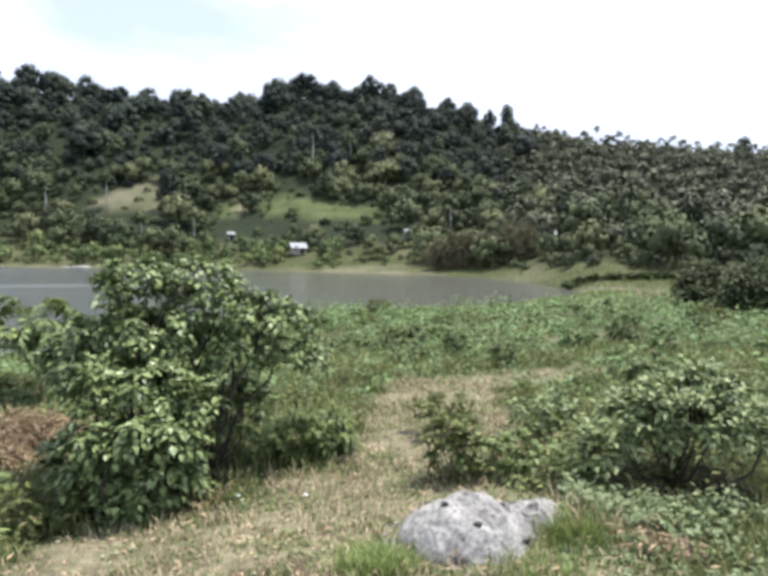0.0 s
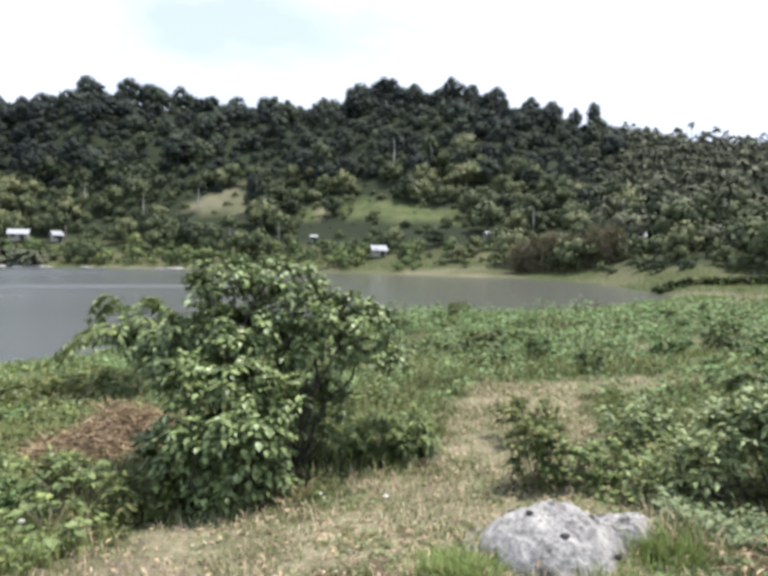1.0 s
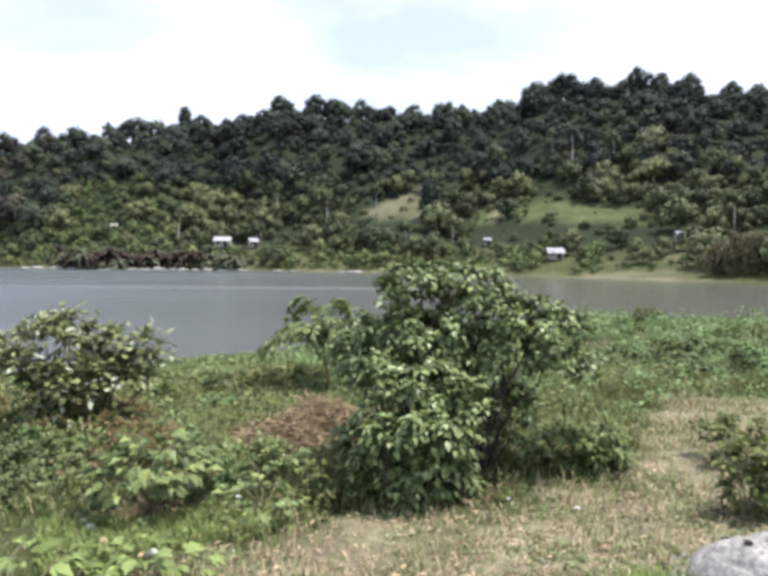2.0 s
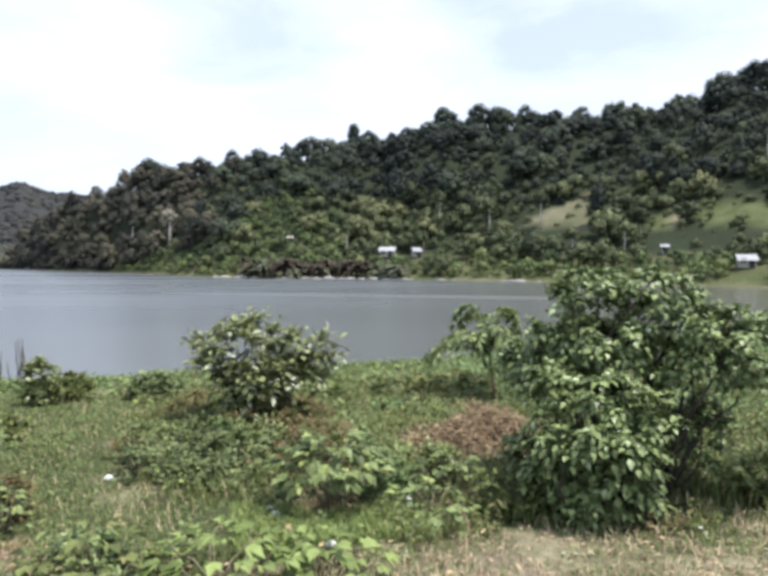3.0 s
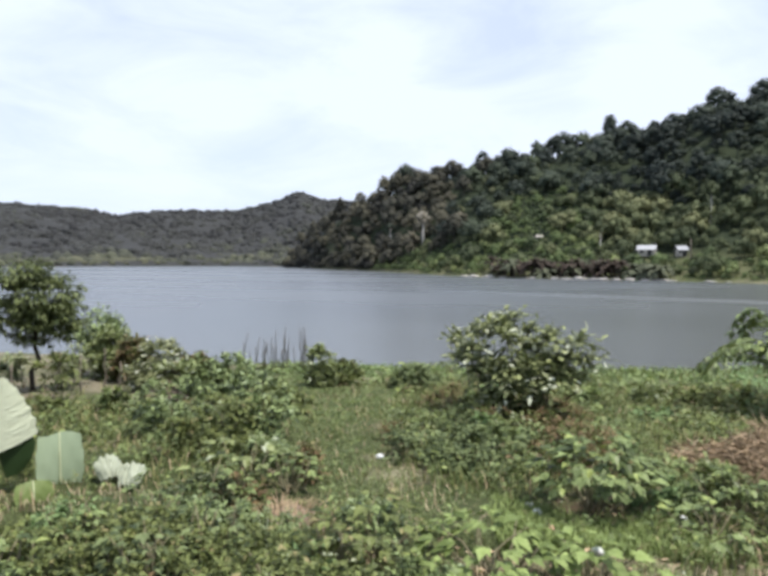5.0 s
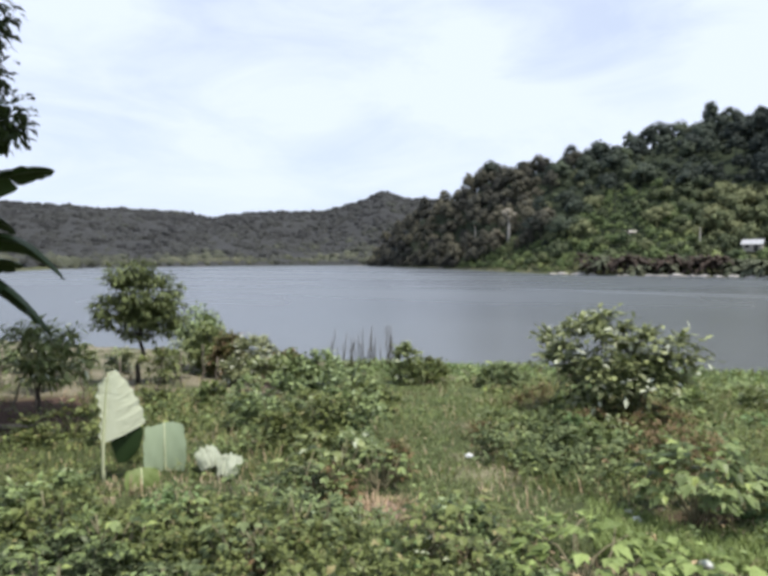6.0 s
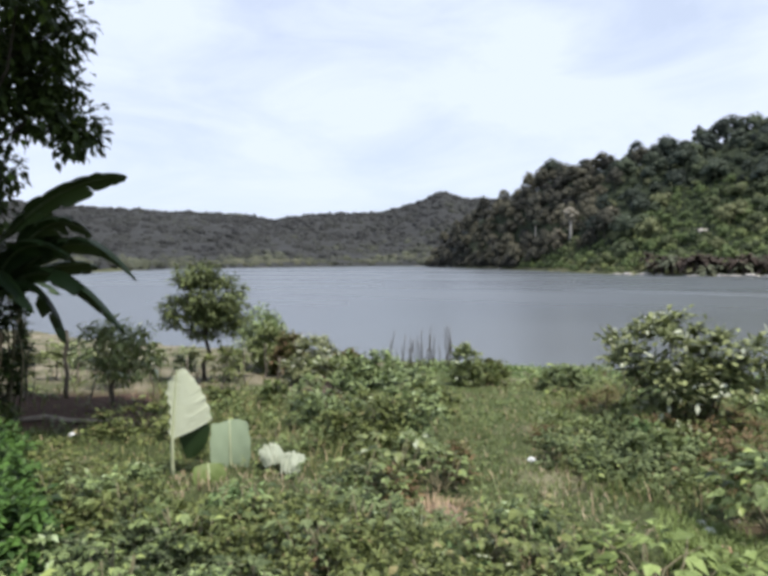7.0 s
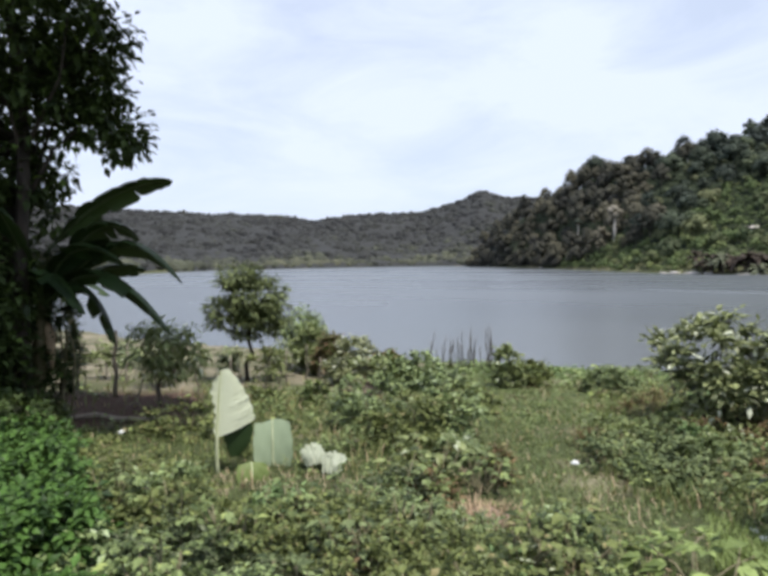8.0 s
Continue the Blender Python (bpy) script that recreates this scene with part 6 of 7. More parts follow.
# ---------------------------------------------------------------- scraps
def scrap(label, x, y, size, material, seed, high=0.0):
    v, f = icosphere(3)
    v = wobble(wobble(v, 1.6, 0.6, seed), 5.0, 0.3, seed) * np.array((size, size * 0.75, size * 0.5))
    ob = tagged(new("scrap", mesh_of("scrap", v, f, material)), label, "litter", "litter in the grass")
    ob.location = (x, y, at_ground(x, y) + size * 0.35 + high)


for k, (x, y, s) in enumerate([(-3.88, 3.2, 0.03), (-3.72, 3.12, 0.035), (-2.76, 2.81, 0.022), (-5.75, 2.88, 0.04), (-7.6, -1.62, 0.042), (-3.1, 4.0, 0.025), (-1.05, 4.5, 0.014), (-0.55, 4.45, 0.016)]):
    scrap("crumpled scrap of white plastic", x, y, s, M_PLASTIC, 2.0 * k, 0.06 if k in (3, 4) else 0.03)
scrap("faded pink wrapper in the grass", -3.40, 2.93, 0.035, M_PINK, 31.0, 0.04)


def bottle(x, y):
    ob = tagged(new("plastic_bottle"), "pale crushed plastic bottle in the grass", "bottle", "litter in the grass")
    ob.matrix_world = pose(x, y, at_ground(x, y) + 0.03, 62, 20, 40)
    part("body", mesh_of("body", *tube([(0, 0, 0), (0, 0, 0.02), (0, 0, 0.09), (0.003, 0, 0.14), (0, 0, 0.165), (0, 0, 0.185)], (0.03, 0.034, 0.033, 0.034, 0.018, 0.013), 12), M_BOTTLE, True), ob)
    part("cap", mesh_of("cap", *tube([(0, 0, 0.186), (0, 0, 0.205)], (0.015, 0.015), 12), M_PLASTIC, True), ob)


bottle(-2.96, 2.9)


# ---------------------------------------------------------------- far bank: huts, palms, bamboo, hedges, lone trees
def hut(label, az, r, wide, deep, wall, roof, turn, roof_mat=None):
    x, y = spot(az, r)
    z = at_ground(x, y)
    ob = tagged(new("hut"), label, "house")
    ob.matrix_world = pose(x, y, z - 0.1, 0, 0, az + turn)
    bm = bmesh.new()
    bmesh.ops.create_cube(bm, size=1.0, matrix=Matrix.Translation((0, 0, wall / 2)) @ Matrix.Diagonal((wide, deep, wall, 1)))
    bmesh.ops.bevel(bm, geom=list(bm.edges), offset=0.03, segments=1, affect="EDGES")
    me = bpy.data.meshes.new("wall")
    bm.to_mesh(me)
    bm.free()
    me.materials.append(M_WALL)
    part("wall", me, ob)
    n = 24
    for sg in (-1, 1):
        rows = []
        for k in range(n + 1):
            u = (k / n - 0.5) * (wide + 0.6)
            zz = 0.025 * (1 if k % 2 else -1)
            rows.append([(u, 0, wall + roof + zz), (u, sg * (deep / 2 + 0.35) * 0.5, wall + roof * 0.5 + zz), (u, sg * (deep / 2 + 0.35), wall + zz - 0.05)])
        me = mesh_of("roof", *sheet(rows), roof_mat or M_TIN)
        part("roof", me, ob, "pale corrugated sheet roof")
    # Flat dark sheets on the closed wall, painted as inner shade of openings.
    for px, w0, h0, b0 in ((-wide * 0.25, 0.8, 0.7, 0.8), (wide * 0.22, 0.8, min(1.8, wall - 0.2), 0.1)):
        rows = [[(px - w0 / 2, -deep / 2 - 0.02, b0), (px + w0 / 2, -deep / 2 - 0.02, b0)], [(px - w0 / 2, -deep / 2 - 0.02, b0 + h0), (px + w0 / 2, -deep / 2 - 0.02, b0 + h0)]]
        part("opening_shade", mesh_of("opening_shade", *sheet(rows), M_DARK), ob)


hut("small hut with a white sheet roof on the far bank", 7.9, 111, 2.4, 2.2, 1.2, 0.9, 15)
hut("hut with a white sheet roof among trees", 37.7, 146, 3.4, 3.0, 1.5, 1.0, -10)
hut("small hut with a white sheet roof among trees", 35.1, 143, 1.7, 2.0, 1.4, 0.9, 20)
hut("small pale hut below the forest", -2.1, 117, 1.1, 1.4, 1.4, 0.6, 30)
hut("small hut with a pale roof under trees", -14.7, 98, 2.0, 2.0, 1.3, 0.8, 0)
hut("hut with a grey sheet roof on the slope", 46.8, 168, 2.4, 2.4, 1.0, 0.5, 0, M_WALL)
hut("tiny white hut beside bare ground", 13.8, 127, 1.0, 1.2, 1.3, 0.5, 0)


def hill_tree(name, label, az, r, high, spread, seed, bark, leaf_material, low=0.25, n_cards=420, card=0.8, lobes=9, thick=0.3):
    """A single tree on the far slope with its own trunk and crown."""
    x, y = spot(az, r)
    ob = tagged(new(name), label, "tree")
    ob.location = (x, y, at_ground(x, y) - 0.3)
    g = np.random.default_rng(seed)
    part("trunk", mesh_of("trunk", *tube([(0, 0, -0.5), (0.15, 0, high * 0.35), (0.1, 0.1, high * 0.8)], (thick, thick * 0.75, thick * 0.3), 7), bark, True), ob)
    v, f, m = crown_tree(seed, lobes, high, spread, n_cards, low, card)
    stem = 17
    v, m, f = v[stem:], m[stem:], f[np.all(f >= stem, axis=1)] - stem
    me = mesh_of("crown", v, f, leaf_material, True, {"tint": np.full(len(v), g.uniform(0.25, 0.5))})
    me.normals_split_custom_set_from_vertices(m)
    part("crown", me, ob)


for az0, r0, hh, sp, lw in [(9.6, 252, 15, 6.5, 0.2), (7.6, 254, 14.5, 6.0, 0.2), (4.8, 254, 13.5, 4.2, 0.3), (1.9, 253, 13.5, 5.2, 0.25), (-0.4, 252, 14, 3.4, 0.5), (-2.6, 251, 15.5, 4.2, 0.3), (-5.6, 252, 14.5, 3.6, 0.45), (-7.4, 252, 15, 4.2, 0.4),
                          (-10.9, 250, 16.5, 2.6, 0.1), (-29.7, 268, 15, 3.2, 0.2), (29.4, 254, 14.0, 5.0, 0.3), (32.6, 256, 13.0, 4.5, 0.35), (40.8, 260, 15.0, 2.2, 0.4), (44.6, 264, 13.5, 5.5, 0.25), (58.6, 296, 13.0, 5.0, 0.15)]:
    hill_tree("ridge_tree", "tall dark tree standing out on the ridge", az0, r0, hh * (0.80 if sp > 2.7 else 0.9), max(sp * 1.1, 2.9), int(100 + az0 * 3), M_BARK, M_FOREST, lw * 0.25, 700, 0.8, 13)
hill_tree("pale_trunk_tree", "tree with a pale bare trunk and thin whitish crown", 57.0, 212, 12, 2.6, 5, M_GREYBARK, M_GREYLEAF, 0.5, 260, 0.8, 7, 0.55)
hill_tree("pale_trunk_tree", "tree with a pale bare trunk at the forest edge", 60.0, 246, 10, 2.0, 6, M_GREYBARK, M_FOREST, 0.7, 120, 0.7, 5, 0.35)
hill_tree("pale_trunk_tree", "dead pale trunk in the forest", 6.6, 160, 12, 1.6, 7, M_GREYBARK, M_FOREST, 0.75, 90, 0.7, 5, 0.22)
for k, (az0, r0, hh) in enumerate([(24.0, 150, 9.0), (12.8, 165, 9.5), (3.2, 160, 10.0), (28.5, 150, 8.5), (33.0, 160, 9.5), (17.0, 128, 6.5), (41.5, 150, 8.0), (-6.0, 120, 7.5)]):
    hill_tree("pale_trunk_tree", "slender tree with a pale trunk and small crown", az0, r0, hh, 1.8, 400 + k, M_GREYBARK, M_LOWWOOD, 0.6, 160, 0.6, 6, 0.17)
hill_tree("dark_tree", "dark upright tree beside the bare field", 19.1, 148, 9.5, 2.3, 8, M_BARK, M_FOREST, 0.05, 420, 0.7, 9)
hill_tree("pale_trunk_tree", "tree with a pale trunk among shrubs", 21.3, 128, 6.5, 2.0, 9, M_GREYBARK, M_LOWWOOD, 0.5, 200, 0.6, 6, 0.2)


def bamboo(label, az, r, high, wide, seed):
    x, y = spot(az, r)
    ob = tagged(new("bamboo_clump"), label, "bamboo", "bamboo along the far bank")
    ob.location = (x, y, at_ground(x, y) - 0.2)
    g = np.random.default_rng(seed)
    for k in range(9):
        foot = np.array((*(g.normal(size=2) * wide * 0.3), 0))
        tip = np.array((*(g.normal(size=2) * wide * 0.5), high * g.uniform(0.75, 1.0)))
        part("culm", mesh_of("culm", *tube(bent(foot, tip, 5, 0.06, g), (0.07, 0.06, 0.05, 0.04, 0.02), 5), M_STEM, True), ob)
    n = 900
    q = g.normal(size=(n, 2)) * wide * 0.42
    z = g.uniform(0.04, 1, n) ** 0.8 * high * np.clip(1.05 - 0.35 * np.hypot(q[:, 0], q[:, 1]) / wide, 0.3, 1)
    p = np.concatenate([q, z[:, None]], 1)
    d = np.concatenate([g.normal(size=(n, 2)) * 0.5, g.uniform(-0.3, 1.2, (n, 1))], 1)
    part("foliage", mesh_of("foliage", *cards(p, d, g.normal(size=(n, 3)), g.uniform(0.5, 1.1, n), g.uniform(0.12, 0.3, n)), M_REED), ob)


M_REED = leaf_mat("reed_leaf", (0.080, 0.088, 0.050), (0.175, 0.175, 0.110), (0.17, 0.13, 0.10), 0.6, 0.2, 0.2, 0.18)
for k, (az0, r0, hh, ww) in enumerate([(-4.9, 94, 4.6, 1.5), (-6.2, 93, 5.4, 1.7), (-7.7, 92.5, 5.6, 1.9), (-9.4, 91.5, 5.2, 1.7), (-11.2, 90.5, 5.8, 2.0), (-12.8, 89, 5.2, 1.8), (-18.2, 79, 3.2, 1.5)]):
    bamboo("feathery olive-brown bamboo clump", az0, r0, hh, ww, 200 + k)


def short_palm(label, az, r, high, seed):
    x, y = spot(az, r)
    ob = tagged(new("palm"), label, "palm", "palms along the far shore")
    ob.location = (x, y, at_ground(x, y) - 0.1)
    g = np.random.default_rng(seed)
    v, f, m = palm_tree(seed, high, 1.0)
    v = v * 1.02
    cut = 5 * 3 + 2
    sides = np.all(f < cut, axis=1)
    part("trunk", mesh_of("trunk", v[:cut], f[sides], M_BARK, True), ob)
    part("fronds", mesh_of("fronds", v[cut:], f[~sides] - cut, M_SCRUB if seed % 4 and az > 39.4 else M_GROVE, False, {"tint": np.full(len(v) - cut, g.uniform(0.0, 0.4))}), ob)


for k in range(54):
    q = 36.2 + 0.275 * k
    short_palm("short dark brown palm in a row on the far shore", q + rng.normal() * 0.2, far_shore(q) + rng.uniform(2.0, 6.0), rng.uniform(1.0, 3.1) * (0.7 if q < 39.6 else 1.0), 300 + k)

for k, (az0, off, s) in enumerate([(53.2, 0.5, 0.9), (52.3, 0.6, 1.2), (51.4, 0.2, 0.7), (50.9, 0.8, 1.3), (49.8, 0.4, 0.8), (45.2, 0.5, 1.0), (44.3, 0.3, 0.7), (43.1, 0.7, 1.3), (42.0, 0.4, 0.9), (41.2, 0.6, 1.1), (40.1, 0.3, 0.8), (39.0, 0.6, 1.0), (63.0, 0.6, 1.6), (36.2, 0.5, 0.8)]):
    x, y = spot(az0, far_shore(az0) + off)
    v, f = icosphere(3)
    ob = tagged(new("shore_stone", mesh_of("shore_stone", wobble(wobble(v, 1.1, 0.4, 5.0 * k), 3.5, 0.2, k) * (s, s * 0.5, 0.28 * s), f, M_STONE, True)), "pale flat stone at the water's edge", "stone", "stones along the far shore")
    ob.matrix_world = pose(x, y, at_ground(x, y) + 0.08, 0, 0, az0)
for k in range(34):
    az0 = rng.uniform(14, 53)
    s = rng.uniform(0.3, 0.8)
    x, y = spot(az0, far_shore(az0) + rng.uniform(0.1, 1.0))
    v, f = icosphere(2)
    ob = tagged(new("shore_stone", mesh_of("shore_stone", wobble(v, 1.4, 0.4, 3.0 * k) * (s * 1.5, s * 0.6, 0.3 * s), f, M_STONE, True)), "small pale stone at the water's edge", "stone", "stones along the far shore")
    ob.matrix_world = pose(x, y, at_ground(x, y) + 0.05, 0, 0, az0)
for x, y, h, w in [(13.9, 27.4, 1.6, 1.1), (14.4, 26.6, 1.8, 1.5), (13.6, 22.8, 1.6, 1.1), (14.9, 23.6, 1.9, 1.5), (12.7, 25.0, 0.8, 0.6), (15.8, 26.0, 2.0, 1.5)]:
    bush("hedge_bush", "dense dark bush at the edge of the meadow", x, y, [(0, 0, h * 0.6, w, w * 0.8, h * 0.42), (0, 0, h * 0.25, w * 0.7, w * 0.5, h * 0.25)], 150, 26, 0.2, M_DUSK, stems=14, lobe=0.3)
for k in range(9):
    x, y = 16.9 + 1.15 * k, 55.5 - 0.1 * k + 0.35 * k
    bush("hedge_bush", "low dark hedge on the meadow", x, y, [(0, 0, 0.26, 0.95, 0.5, 0.28)], 40, 20, 0.28, M_TREE, stems=3, lobe=0.22)
timber("utility_pole", "slim pale utility pole beside the hut", (*spot(34.4, 138), at_ground(*spot(34.4, 138)) - 0.3), (*spot(34.4, 138), at_ground(*spot(34.4, 138)) + 4.6), 0.16, 0.12, "pole")


# young plants on the dusty strip beyond the garden plot
for k in range(14):
    az0, r0 = 80 + 1.9 * k + rng.uniform(-0.6, 0.6), 11.2 + 5.5 * ((k * 0.618) % 1)
    x, y = spot(az0, r0)
    h, w = rng.uniform(0.35, 0.85), rng.uniform(0.15, 0.34)
    bush("seedling", "young leafy plant on dusty soil", x, y, [(0, 0, h * 0.68, w, w, h * 0.32)], int(10 + 40 * w), 18, 0.12, (M_PALE, M_WEED, M_SILVER, M_BUSH)[k % 4], "plant", 4, 0.11, 0, 0.45, M_SHADEBARK)


# small shrubs dotted over the clearings
spots = [(rng.uniform(a0, a1), rng.uniform(r0, r1)) for a0, a1, r0, r1 in CLEARINGS[6:] for k in range(34)]
for a, lo, hi in FIELDS:
    for k in range(12 if a[0] < 5 else 6):
        q = rng.uniform(a[0], a[-1])
        spots.append((q, rng.uniform(np.interp(q, a, lo), np.interp(q, a, hi))))
plant_wood("clearing_shrubs", TINY, *np.array(spots).T, rng.uniform(0.18, 0.60, len(spots)), rng.uniform(0.2, 0.8, len(spots)), M_LOWWOOD, "small shrubs dotted over the hillside clearings", "shrubs", 0.1)


# ---------------------------------------------------------------- ground cover
def cover(name, label, material, count, a0, a1, r0, r1, leaf, per, high, want, density_power=1.0, flat=False):
    """Low plants over the bank: many leaves round each foot; want(x, y) gives the chance that a plant stands there."""
    u = rng.uniform(0, 1, count)
    r = r0 * (r1 / r0) ** u if density_power == 0 else (r0 ** density_power + u * (r1 ** density_power - r0 ** density_power)) ** (1 / density_power)
    az = rng.uniform(a0, a1, count)
    x, y = spot(az, r)
    rs = np.interp(az, SHORE[:, 0], SHORE[:, 1])
    keep = (rng.uniform(0, 1, count) < want(x, y) * (1 - 0.93 * plot(x, y))) & (r < rs - 0.1)
    x, y, r = x[keep], y[keep], r[keep]
    n = len(x)
    hill = np.clip(0.45 + 1.5 * soft_noise(x, y, 1.1, 2.0) + 0.9 * soft_noise(x, y, 2.7, 8.0) + 0.6 * soft_noise(x, y, 0.35, 5.0), 0.06, 1.9) * (1 - 0.6 * before_plot(x, y))
    z = ground_z(x, y)
    grow = leaf * (0.8 + r / 14.0)
    k = n * per
    rep = lambda q: np.repeat(q, per)
    ang = rng.uniform(0, 2 * np.pi, k)
    hh = rep(high * hill) * rng.uniform(0.12, 1.0, k)
    off = rep(grow) * rng.uniform(0.2, 1.6, k)
    p = np.stack([rep(x) + np.cos(ang) * off, rep(y) + np.sin(ang) * off, rep(z) + hh], -1)
    d = np.stack([np.cos(ang), np.sin(ang), rng.uniform(-0.35, 0.6, k)], -1)
    up = np.stack([rng.normal(size=k) * 0.4, rng.normal(size=k) * 0.4, np.ones(k)], -1)
    length = rep(grow) * rng.uniform(0.6, 1.3, k)
    maker = cards if flat else leaves
    me = mesh_of(name, *maker(p, d, up, length, length * rng.uniform(0.4, 0.75, k)), material)
    return tagged(new(name, me), label, "undergrowth", kind="stuff")


def under_bush(x, y):
    return step(np.hypot(x - 2.15, y - 4.6) / 0.3 - 1.1) * step(np.hypot(x + 1.62, y - 4.75) / 0.3 - 1.0) * step(np.hypot(x + 3.62, y - 3.6) / 0.2 - 0.9) * step(np.hypot((x + 0.55) / 1.4, y - 3.08) / 0.14 - 0.7)


def plot(x, y):
    az0, r0 = polar(x, y)
    return step((az0 - 93.5) / 2.5) * step((r0 - 8.1) / 0.5) * step((12.0 - r0) / 0.8)


def before_plot(x, y):
    """Low growth before the dug bed and the dusty strip."""
    az0, r0 = polar(x, y)
    bed = step((az0 - 84) / 4) * step((r0 - 5.4) / 0.8) * step((8.6 - r0) / 0.5)
    return np.maximum(bed, step((az0 - 74.5) / 2) * step((88 - az0) / 2) * step((r0 - 7.6) / 0.8))


def wild(x, y):
    free = np.ones(np.shape(x))
    for cx, cy, rad in CLEAR_OF:
        free = free * step((np.hypot(x - cx, y - cy) / rad - 0.8) / 0.4)
    return free * step((dryness(x, y) + 0.35 * soft_noise(x, y, 1.3, 9.0) + 0.4 * np.maximum(soft_noise(x, y, 2.6, 14.0), 0) - 0.95) / 0.4)


def sand_strip(x, y):
    az0, r0 = polar(x, y)
    return step((az0 - 70.5) / 3.5) * step((r0 - 10) / 2)


cover("weeds", "low green weeds covering the lake bank", M_WEED, 9000, -40, 118, 1.7, 12, 0.044, 15, 0.30, lambda x, y: wild(x, y) * (0.05 + 0.95 * lane(x, y)) * (1 - 0.65 * thicket(x, y)) * (1 - 0.92 * sand_strip(x, y)) * np.clip(0.42 + 2.0 * soft_noise(x, y, 0.7, 7.0), 0.06, 1), 1.4)
cover("creeping_weeds", "small-leaved creeping weeds", M_BROAD, 3600, 30, 118, 1.7, 10, 0.042, 12, 0.26, lambda x, y: wild(x, y) * lane(x, y) * (1 - 0.7 * thicket(x, y)) * np.clip(0.35 + 1.2 * soft_noise(x, y, 0.8, 12.0), 0, 1), 1.2)
cover("vines", "bluish green vines spreading over the meadow", M_VINE, 9000, -40, 32, 5, 34, 0.058, 13, 0.44, lambda x, y: wild(x, y) * np.clip(0.6 + 1.7 * soft_noise(x, y, 0.3, 4.0), 0.08, 1) * step((np.hypot(x, y) - 6.5) / 3), 1.3, True)
cover("shore_weeds", "low weeds towards the shore", M_BROAD, 4200, 28, 112, 8, 26, 0.07, 13, 0.15, lambda x, y: (0.04 + 0.96 * lane(x, y)) * (1 - 0.93 * sand_strip(x, y)) * np.clip(0.7 + 0.8 * soft_noise(x, y, 0.35, 6.0), 0.1, 1), 1.4, True)
CLEAR_OF += [(2.15, 4.65, 0.6), (-1.7, 4.8, 0.5)]
cover("pale_creepers", "pale green creeping weeds beside the bush", M_MINT, 2600, -42, -17, 2.2, 5.2, 0.05, 12, 0.15, lambda x, y: (np.hypot(x - 2.15, y - 4.65) > 0.75) * step((dryness(x, y) - 0.9) / 0.4) * np.clip(0.6 + 1.6 * soft_noise(x, y, 1.1, 17.0), 0.05, 1), 1.2)
cover("mown_weeds", "short green weeds creeping through the mown strip", M_PALE, 12000, -38, 50, 1.7, 10, 0.024, 11, 0.04, lambda x, y: (1 - wild(x, y)) * np.clip(0.05 - 2.6 * soft_noise(x, y, 1.3, 31.0), 0, 1), 1.2)
cover("lane_weeds", "flat green weeds in patches on the grassy lane", M_BROAD, 5200, 38, 78, 4, 16, 0.030, 11, 0.06, lambda x, y: (1 - lane(x, y)) * np.clip(2.8 * soft_noise(x, y, 0.9, 41.0) - 0.1, 0, 1), 1.2)
cover("rust_weeds", "scattered dry brown weeds", M_RUST, 1500, -40, 112, 2.6, 20, 0.045, 10, 0.22, lambda x, y: lane(x, y) * np.clip(2.2 * soft_noise(x, y, 0.45, 21.0) - 0.09, 0, 1), 1.2)


def grass(name, label, material, count, a0, a1, r0, r1, high, want, power=1.0, wide=1.0, cut=False):
    u = rng.uniform(0, 1, count)
    r = (r0 ** power + u * (r1 ** power - r0 ** power)) ** (1 / power)
    az = rng.uniform(a0, a1, count)
    x, y = spot(az, r)
    rs = np.interp(az, SHORE[:, 0], SHORE[:, 1])
    rf = np.interp(az, SHORE[:, 0], SHORE[:, 2])
    keep = (rng.uniform(0, 1, count) < want(x, y) * (1 - 0.95 * plot(x, y)) * (1 - 0.85 * thicket(x, y)) * under_bush(x, y) * (1 - 0.85 * sand_strip(x, y) * (r < 60))) & ((r < rs) | (r > rf + 0.5))
    x, y, r = x[keep], y[keep], r[keep]
    n = len(x)
    p = np.stack([x, y, ground_z(x, y) - 0.01], -1)
    lean = np.concatenate([rng.normal(size=(n, 2)), np.full((n, 1), 0.1)], 1)
    tall = high * rng.uniform(0.4, 1.3, n) * (1 - 0.5 * before_plot(x, y)) * (0.3 + 0.7 * wild(x, y) * (0.05 + 0.95 * lane(x, y)) if cut else 1.0)
    me = mesh_of(name, *blades(p, lean, tall, 0.0055 * (0.7 + r / 5.0) * wide), material)
    return tagged(new(name, me), label, "grass", kind="stuff")


grass("dry_grass", "short dry straw-coloured mown grass", M_STRAW, 125000, -40, 118, 1.6, 12, 0.075, lambda x, y: np.clip(1.05 - wild(x, y), 0.03, 1) * np.clip(0.75 + 2.0 * soft_noise(x, y, 1.3, 31.0), 0.16, 1), 1.3)
grass("green_grass", "patches of short green grass", M_GRASS, 100000, -40, 118, 1.6, 14, 0.16, lambda x, y: np.clip(0.40 + 0.8 * np.clip(2.4 * soft_noise(x, y, 1.7, 31.0) * -1, 0, 1) + wild(x, y) * (0.35 + 0.5 * (1 - lane(x, y))) * np.clip(0.7 - 1.6 * soft_noise(x, y, 0.7, 7.0), 0.1, 1), 0.08, 1), 1.3, 1.0, True)
grass("lane_grass", "short pale green grass between the weeds", M_LANE, 70000, 34, 80, 4, 17, 0.042, lambda x, y: 1 - lane(x, y), 1.2)
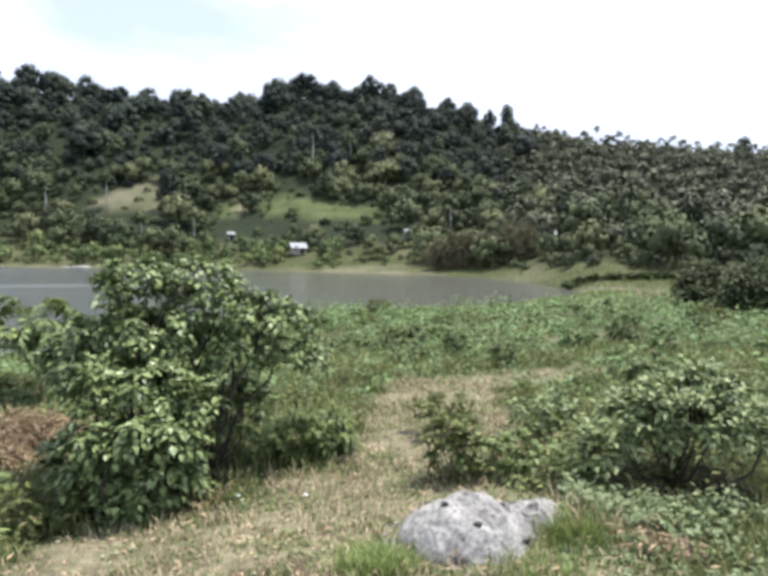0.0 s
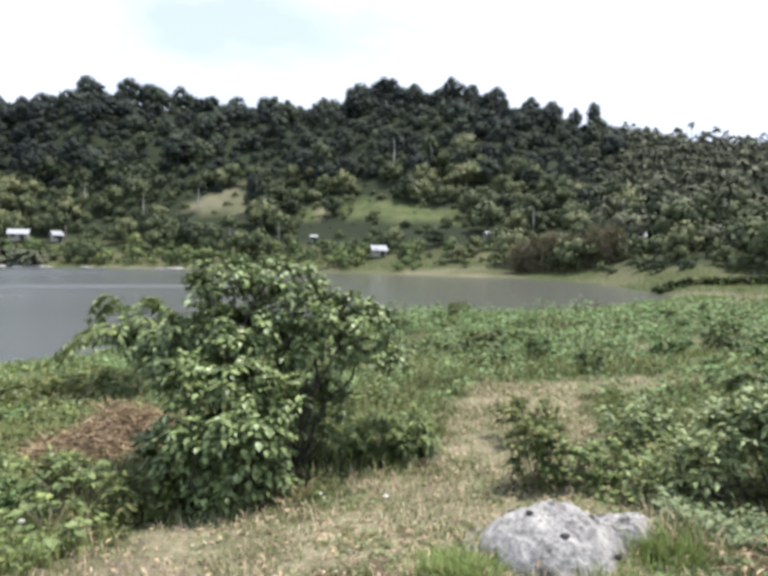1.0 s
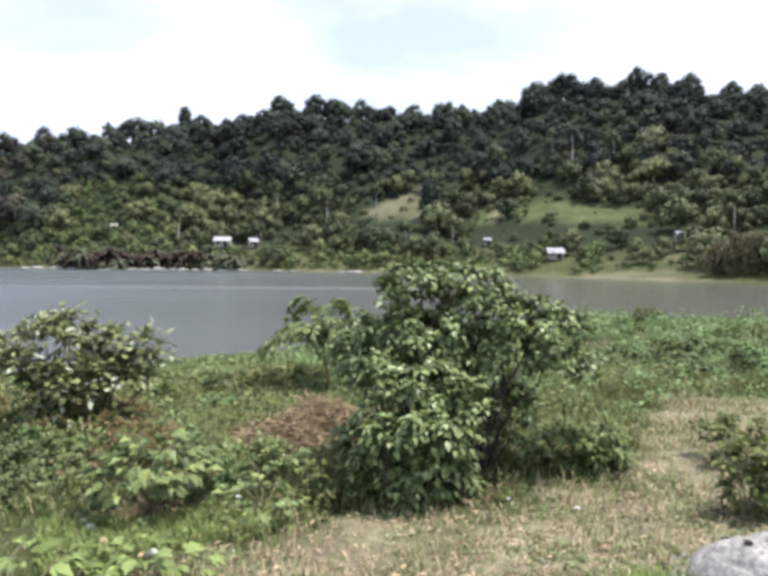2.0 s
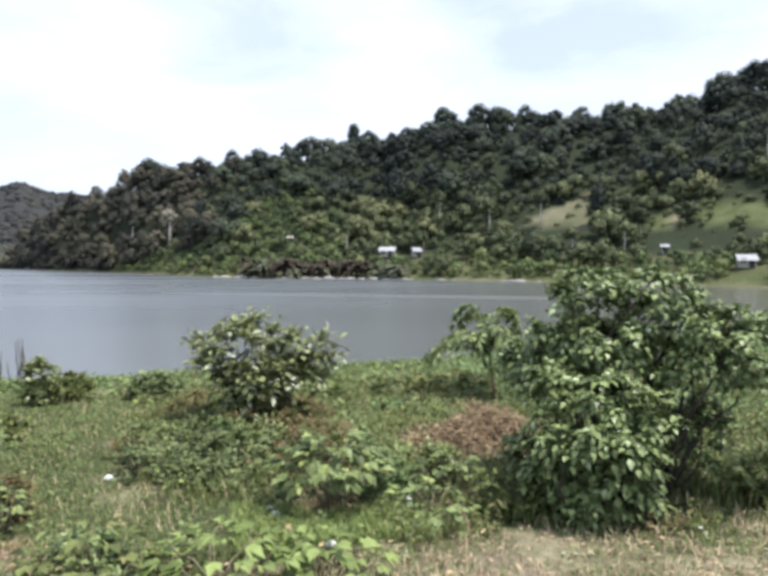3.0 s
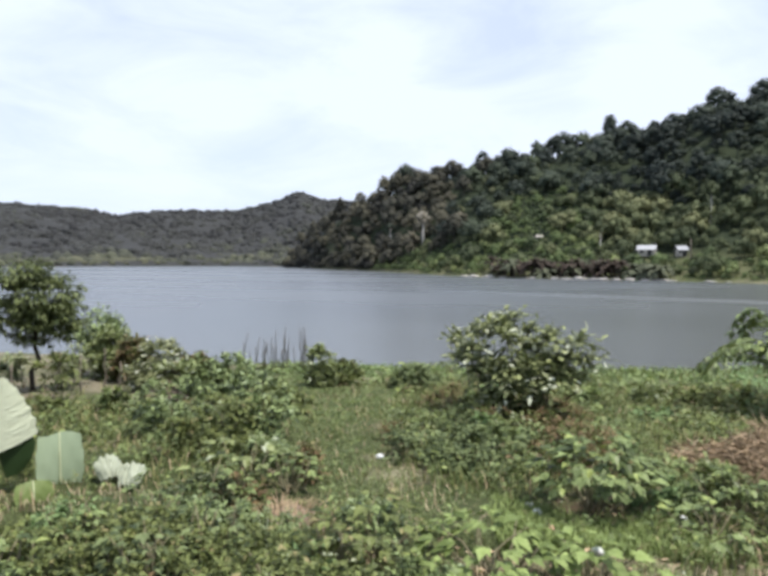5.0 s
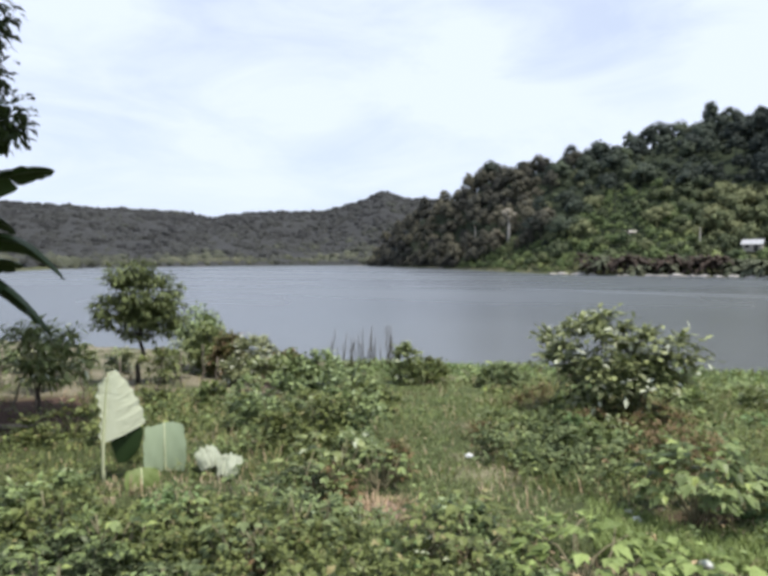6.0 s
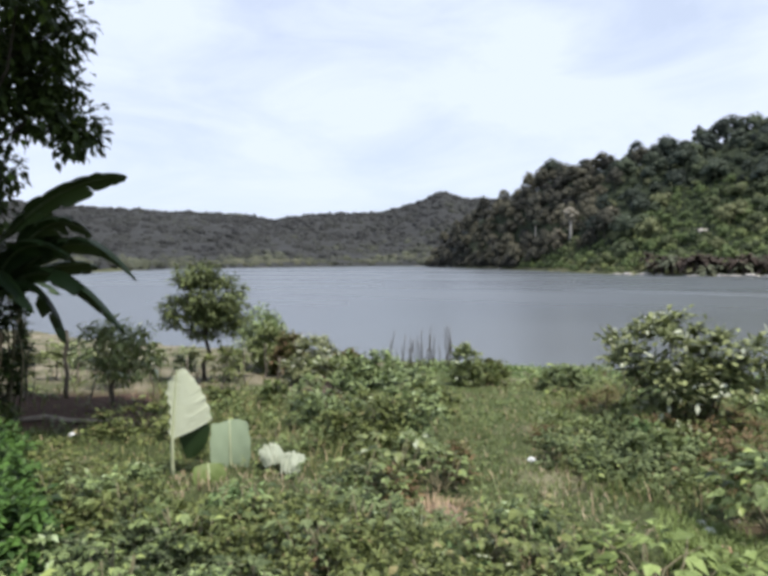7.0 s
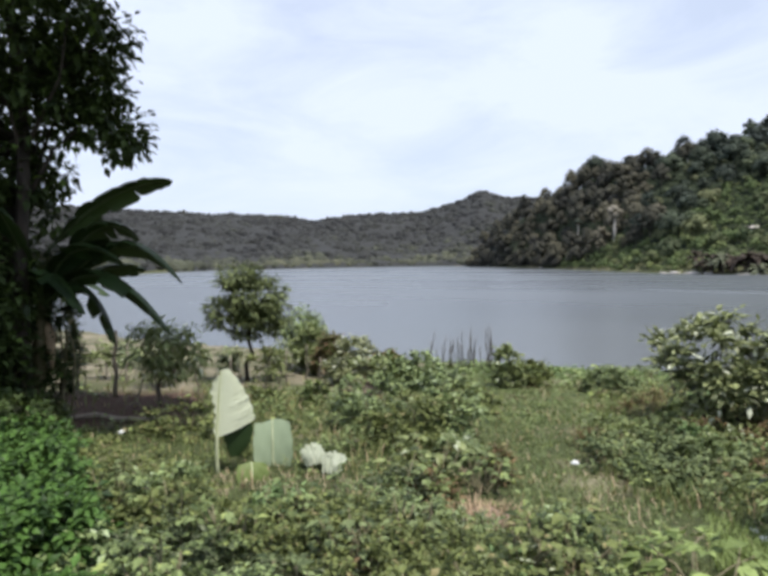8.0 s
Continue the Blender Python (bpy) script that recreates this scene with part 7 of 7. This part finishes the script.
grass("fresh_grass", "fresh green grass at the foot of the plants", M_TUFT, 30000, 30, 54, 2.9, 6.2, 0.09, lambda x, y: 1 - lane(x, y), 1.2)
grass("lane_straw", "dry stalks in the grassy lane", M_STRAW, 9000, 34, 80, 4, 13, 0.07, lambda x, y: (1 - lane(x, y)) * np.clip(0.1 + 2 * soft_noise(x, y, 0.9, 61.0), 0, 1), 1.2)
grass("dry_stalks", "dry brown stalks among the weeds", M_DEADB, 9000, 30, 112, 2.4, 14, 0.15, lambda x, y: (0.1 + 0.9 * lane(x, y)) * (0.35 + 0.65 * np.clip(3 * soft_noise(x, y, 0.6, 71.0), 0, 1)), 1.3)
grass("shore_grass", "bright green grass along the water", M_REEDY, 120000, -22, 110, 11, 50, 0.13, lambda x, y: (1 - 0.95 * sand_strip(x, y)) * step((np.hypot(x, y) / np.interp(polar(x, y)[0], SHORE[:, 0], SHORE[:, 1]) - 0.7) / 0.2), 1.2)
grass("far_grass", "green and yellowing meadow grass", M_GRASS, 40000, -42, 60, 12, 70, 0.22, lambda x, y: np.full(np.shape(x), 0.8), 1.2)
grass("bank_grass", "yellowing grass on the far bank", M_BANK, 50000, -36, 66, 50, 190, 0.5, lambda x, y: step((np.interp(polar(x, y)[0], SHORE[:, 0], SHORE[:, 2]) + 16 - np.hypot(x, y)) / 4) * 0.9, 1.0, 0.55)


def litter_leaves(count):
    az, r = rng.uniform(-40, 60, count), rng.uniform(1.8, 10, count)
    x, y = spot(az, r)
    keep = rng.uniform(0, 1, count) < (1.05 - wild(x, y)) * (0.15 + 0.85 * under_bush(x, y))
    x, y = x[keep], y[keep]
    n = len(x)
    p = np.stack([x, y, ground_z(x, y) + rng.uniform(0.02, 0.06, n)], -1)
    d = np.concatenate([rng.normal(size=(n, 2)), rng.normal(size=(n, 1)) * 0.25], 1)
    lie = np.stack([x, y, ground_z(x, y) + 0.012 + 0.05 * np.clip(soft_noise(x, y, 5.0, 3.0) + 0.3, 0, 1) * rng.uniform(0.3, 1, n)], -1)
    swirl = 3.0 * soft_noise(x, y, 1.6, 8.0)[:, None] * 3 + rng.normal(size=(n, 1)) * 0.7
    flat = np.concatenate([np.cos(swirl), np.sin(swirl), rng.normal(size=(n, 1)) * 0.15], 1)
    straw = mesh_of("cut_straw", *leaves(lie, flat, rng.normal(size=(n, 3)) * 0.35 + (0, 0, 1), rng.uniform(0.03, 0.10, n), rng.uniform(0.004, 0.010, n)), M_STRAW)
    tagged(new("cut_straw", straw), "cut straw lying in swirls on the mown strip", "straw", kind="stuff")
    x, y, n = x[::4], y[::4], len(x[::4])
    p, d = p[::4], d[::4]
    me = mesh_of("leaf_litter", *cards(p, d, rng.normal(size=(n, 3)) * 0.4 + (0, 0, 1), rng.uniform(0.03, 0.08, n), rng.uniform(0.008, 0.025, n)), M_DEADB)
    tagged(new("leaf_litter", me), "dry leaves and cut stalks lying on the mown strip", "leaf litter", kind="stuff")


litter_leaves(22000)
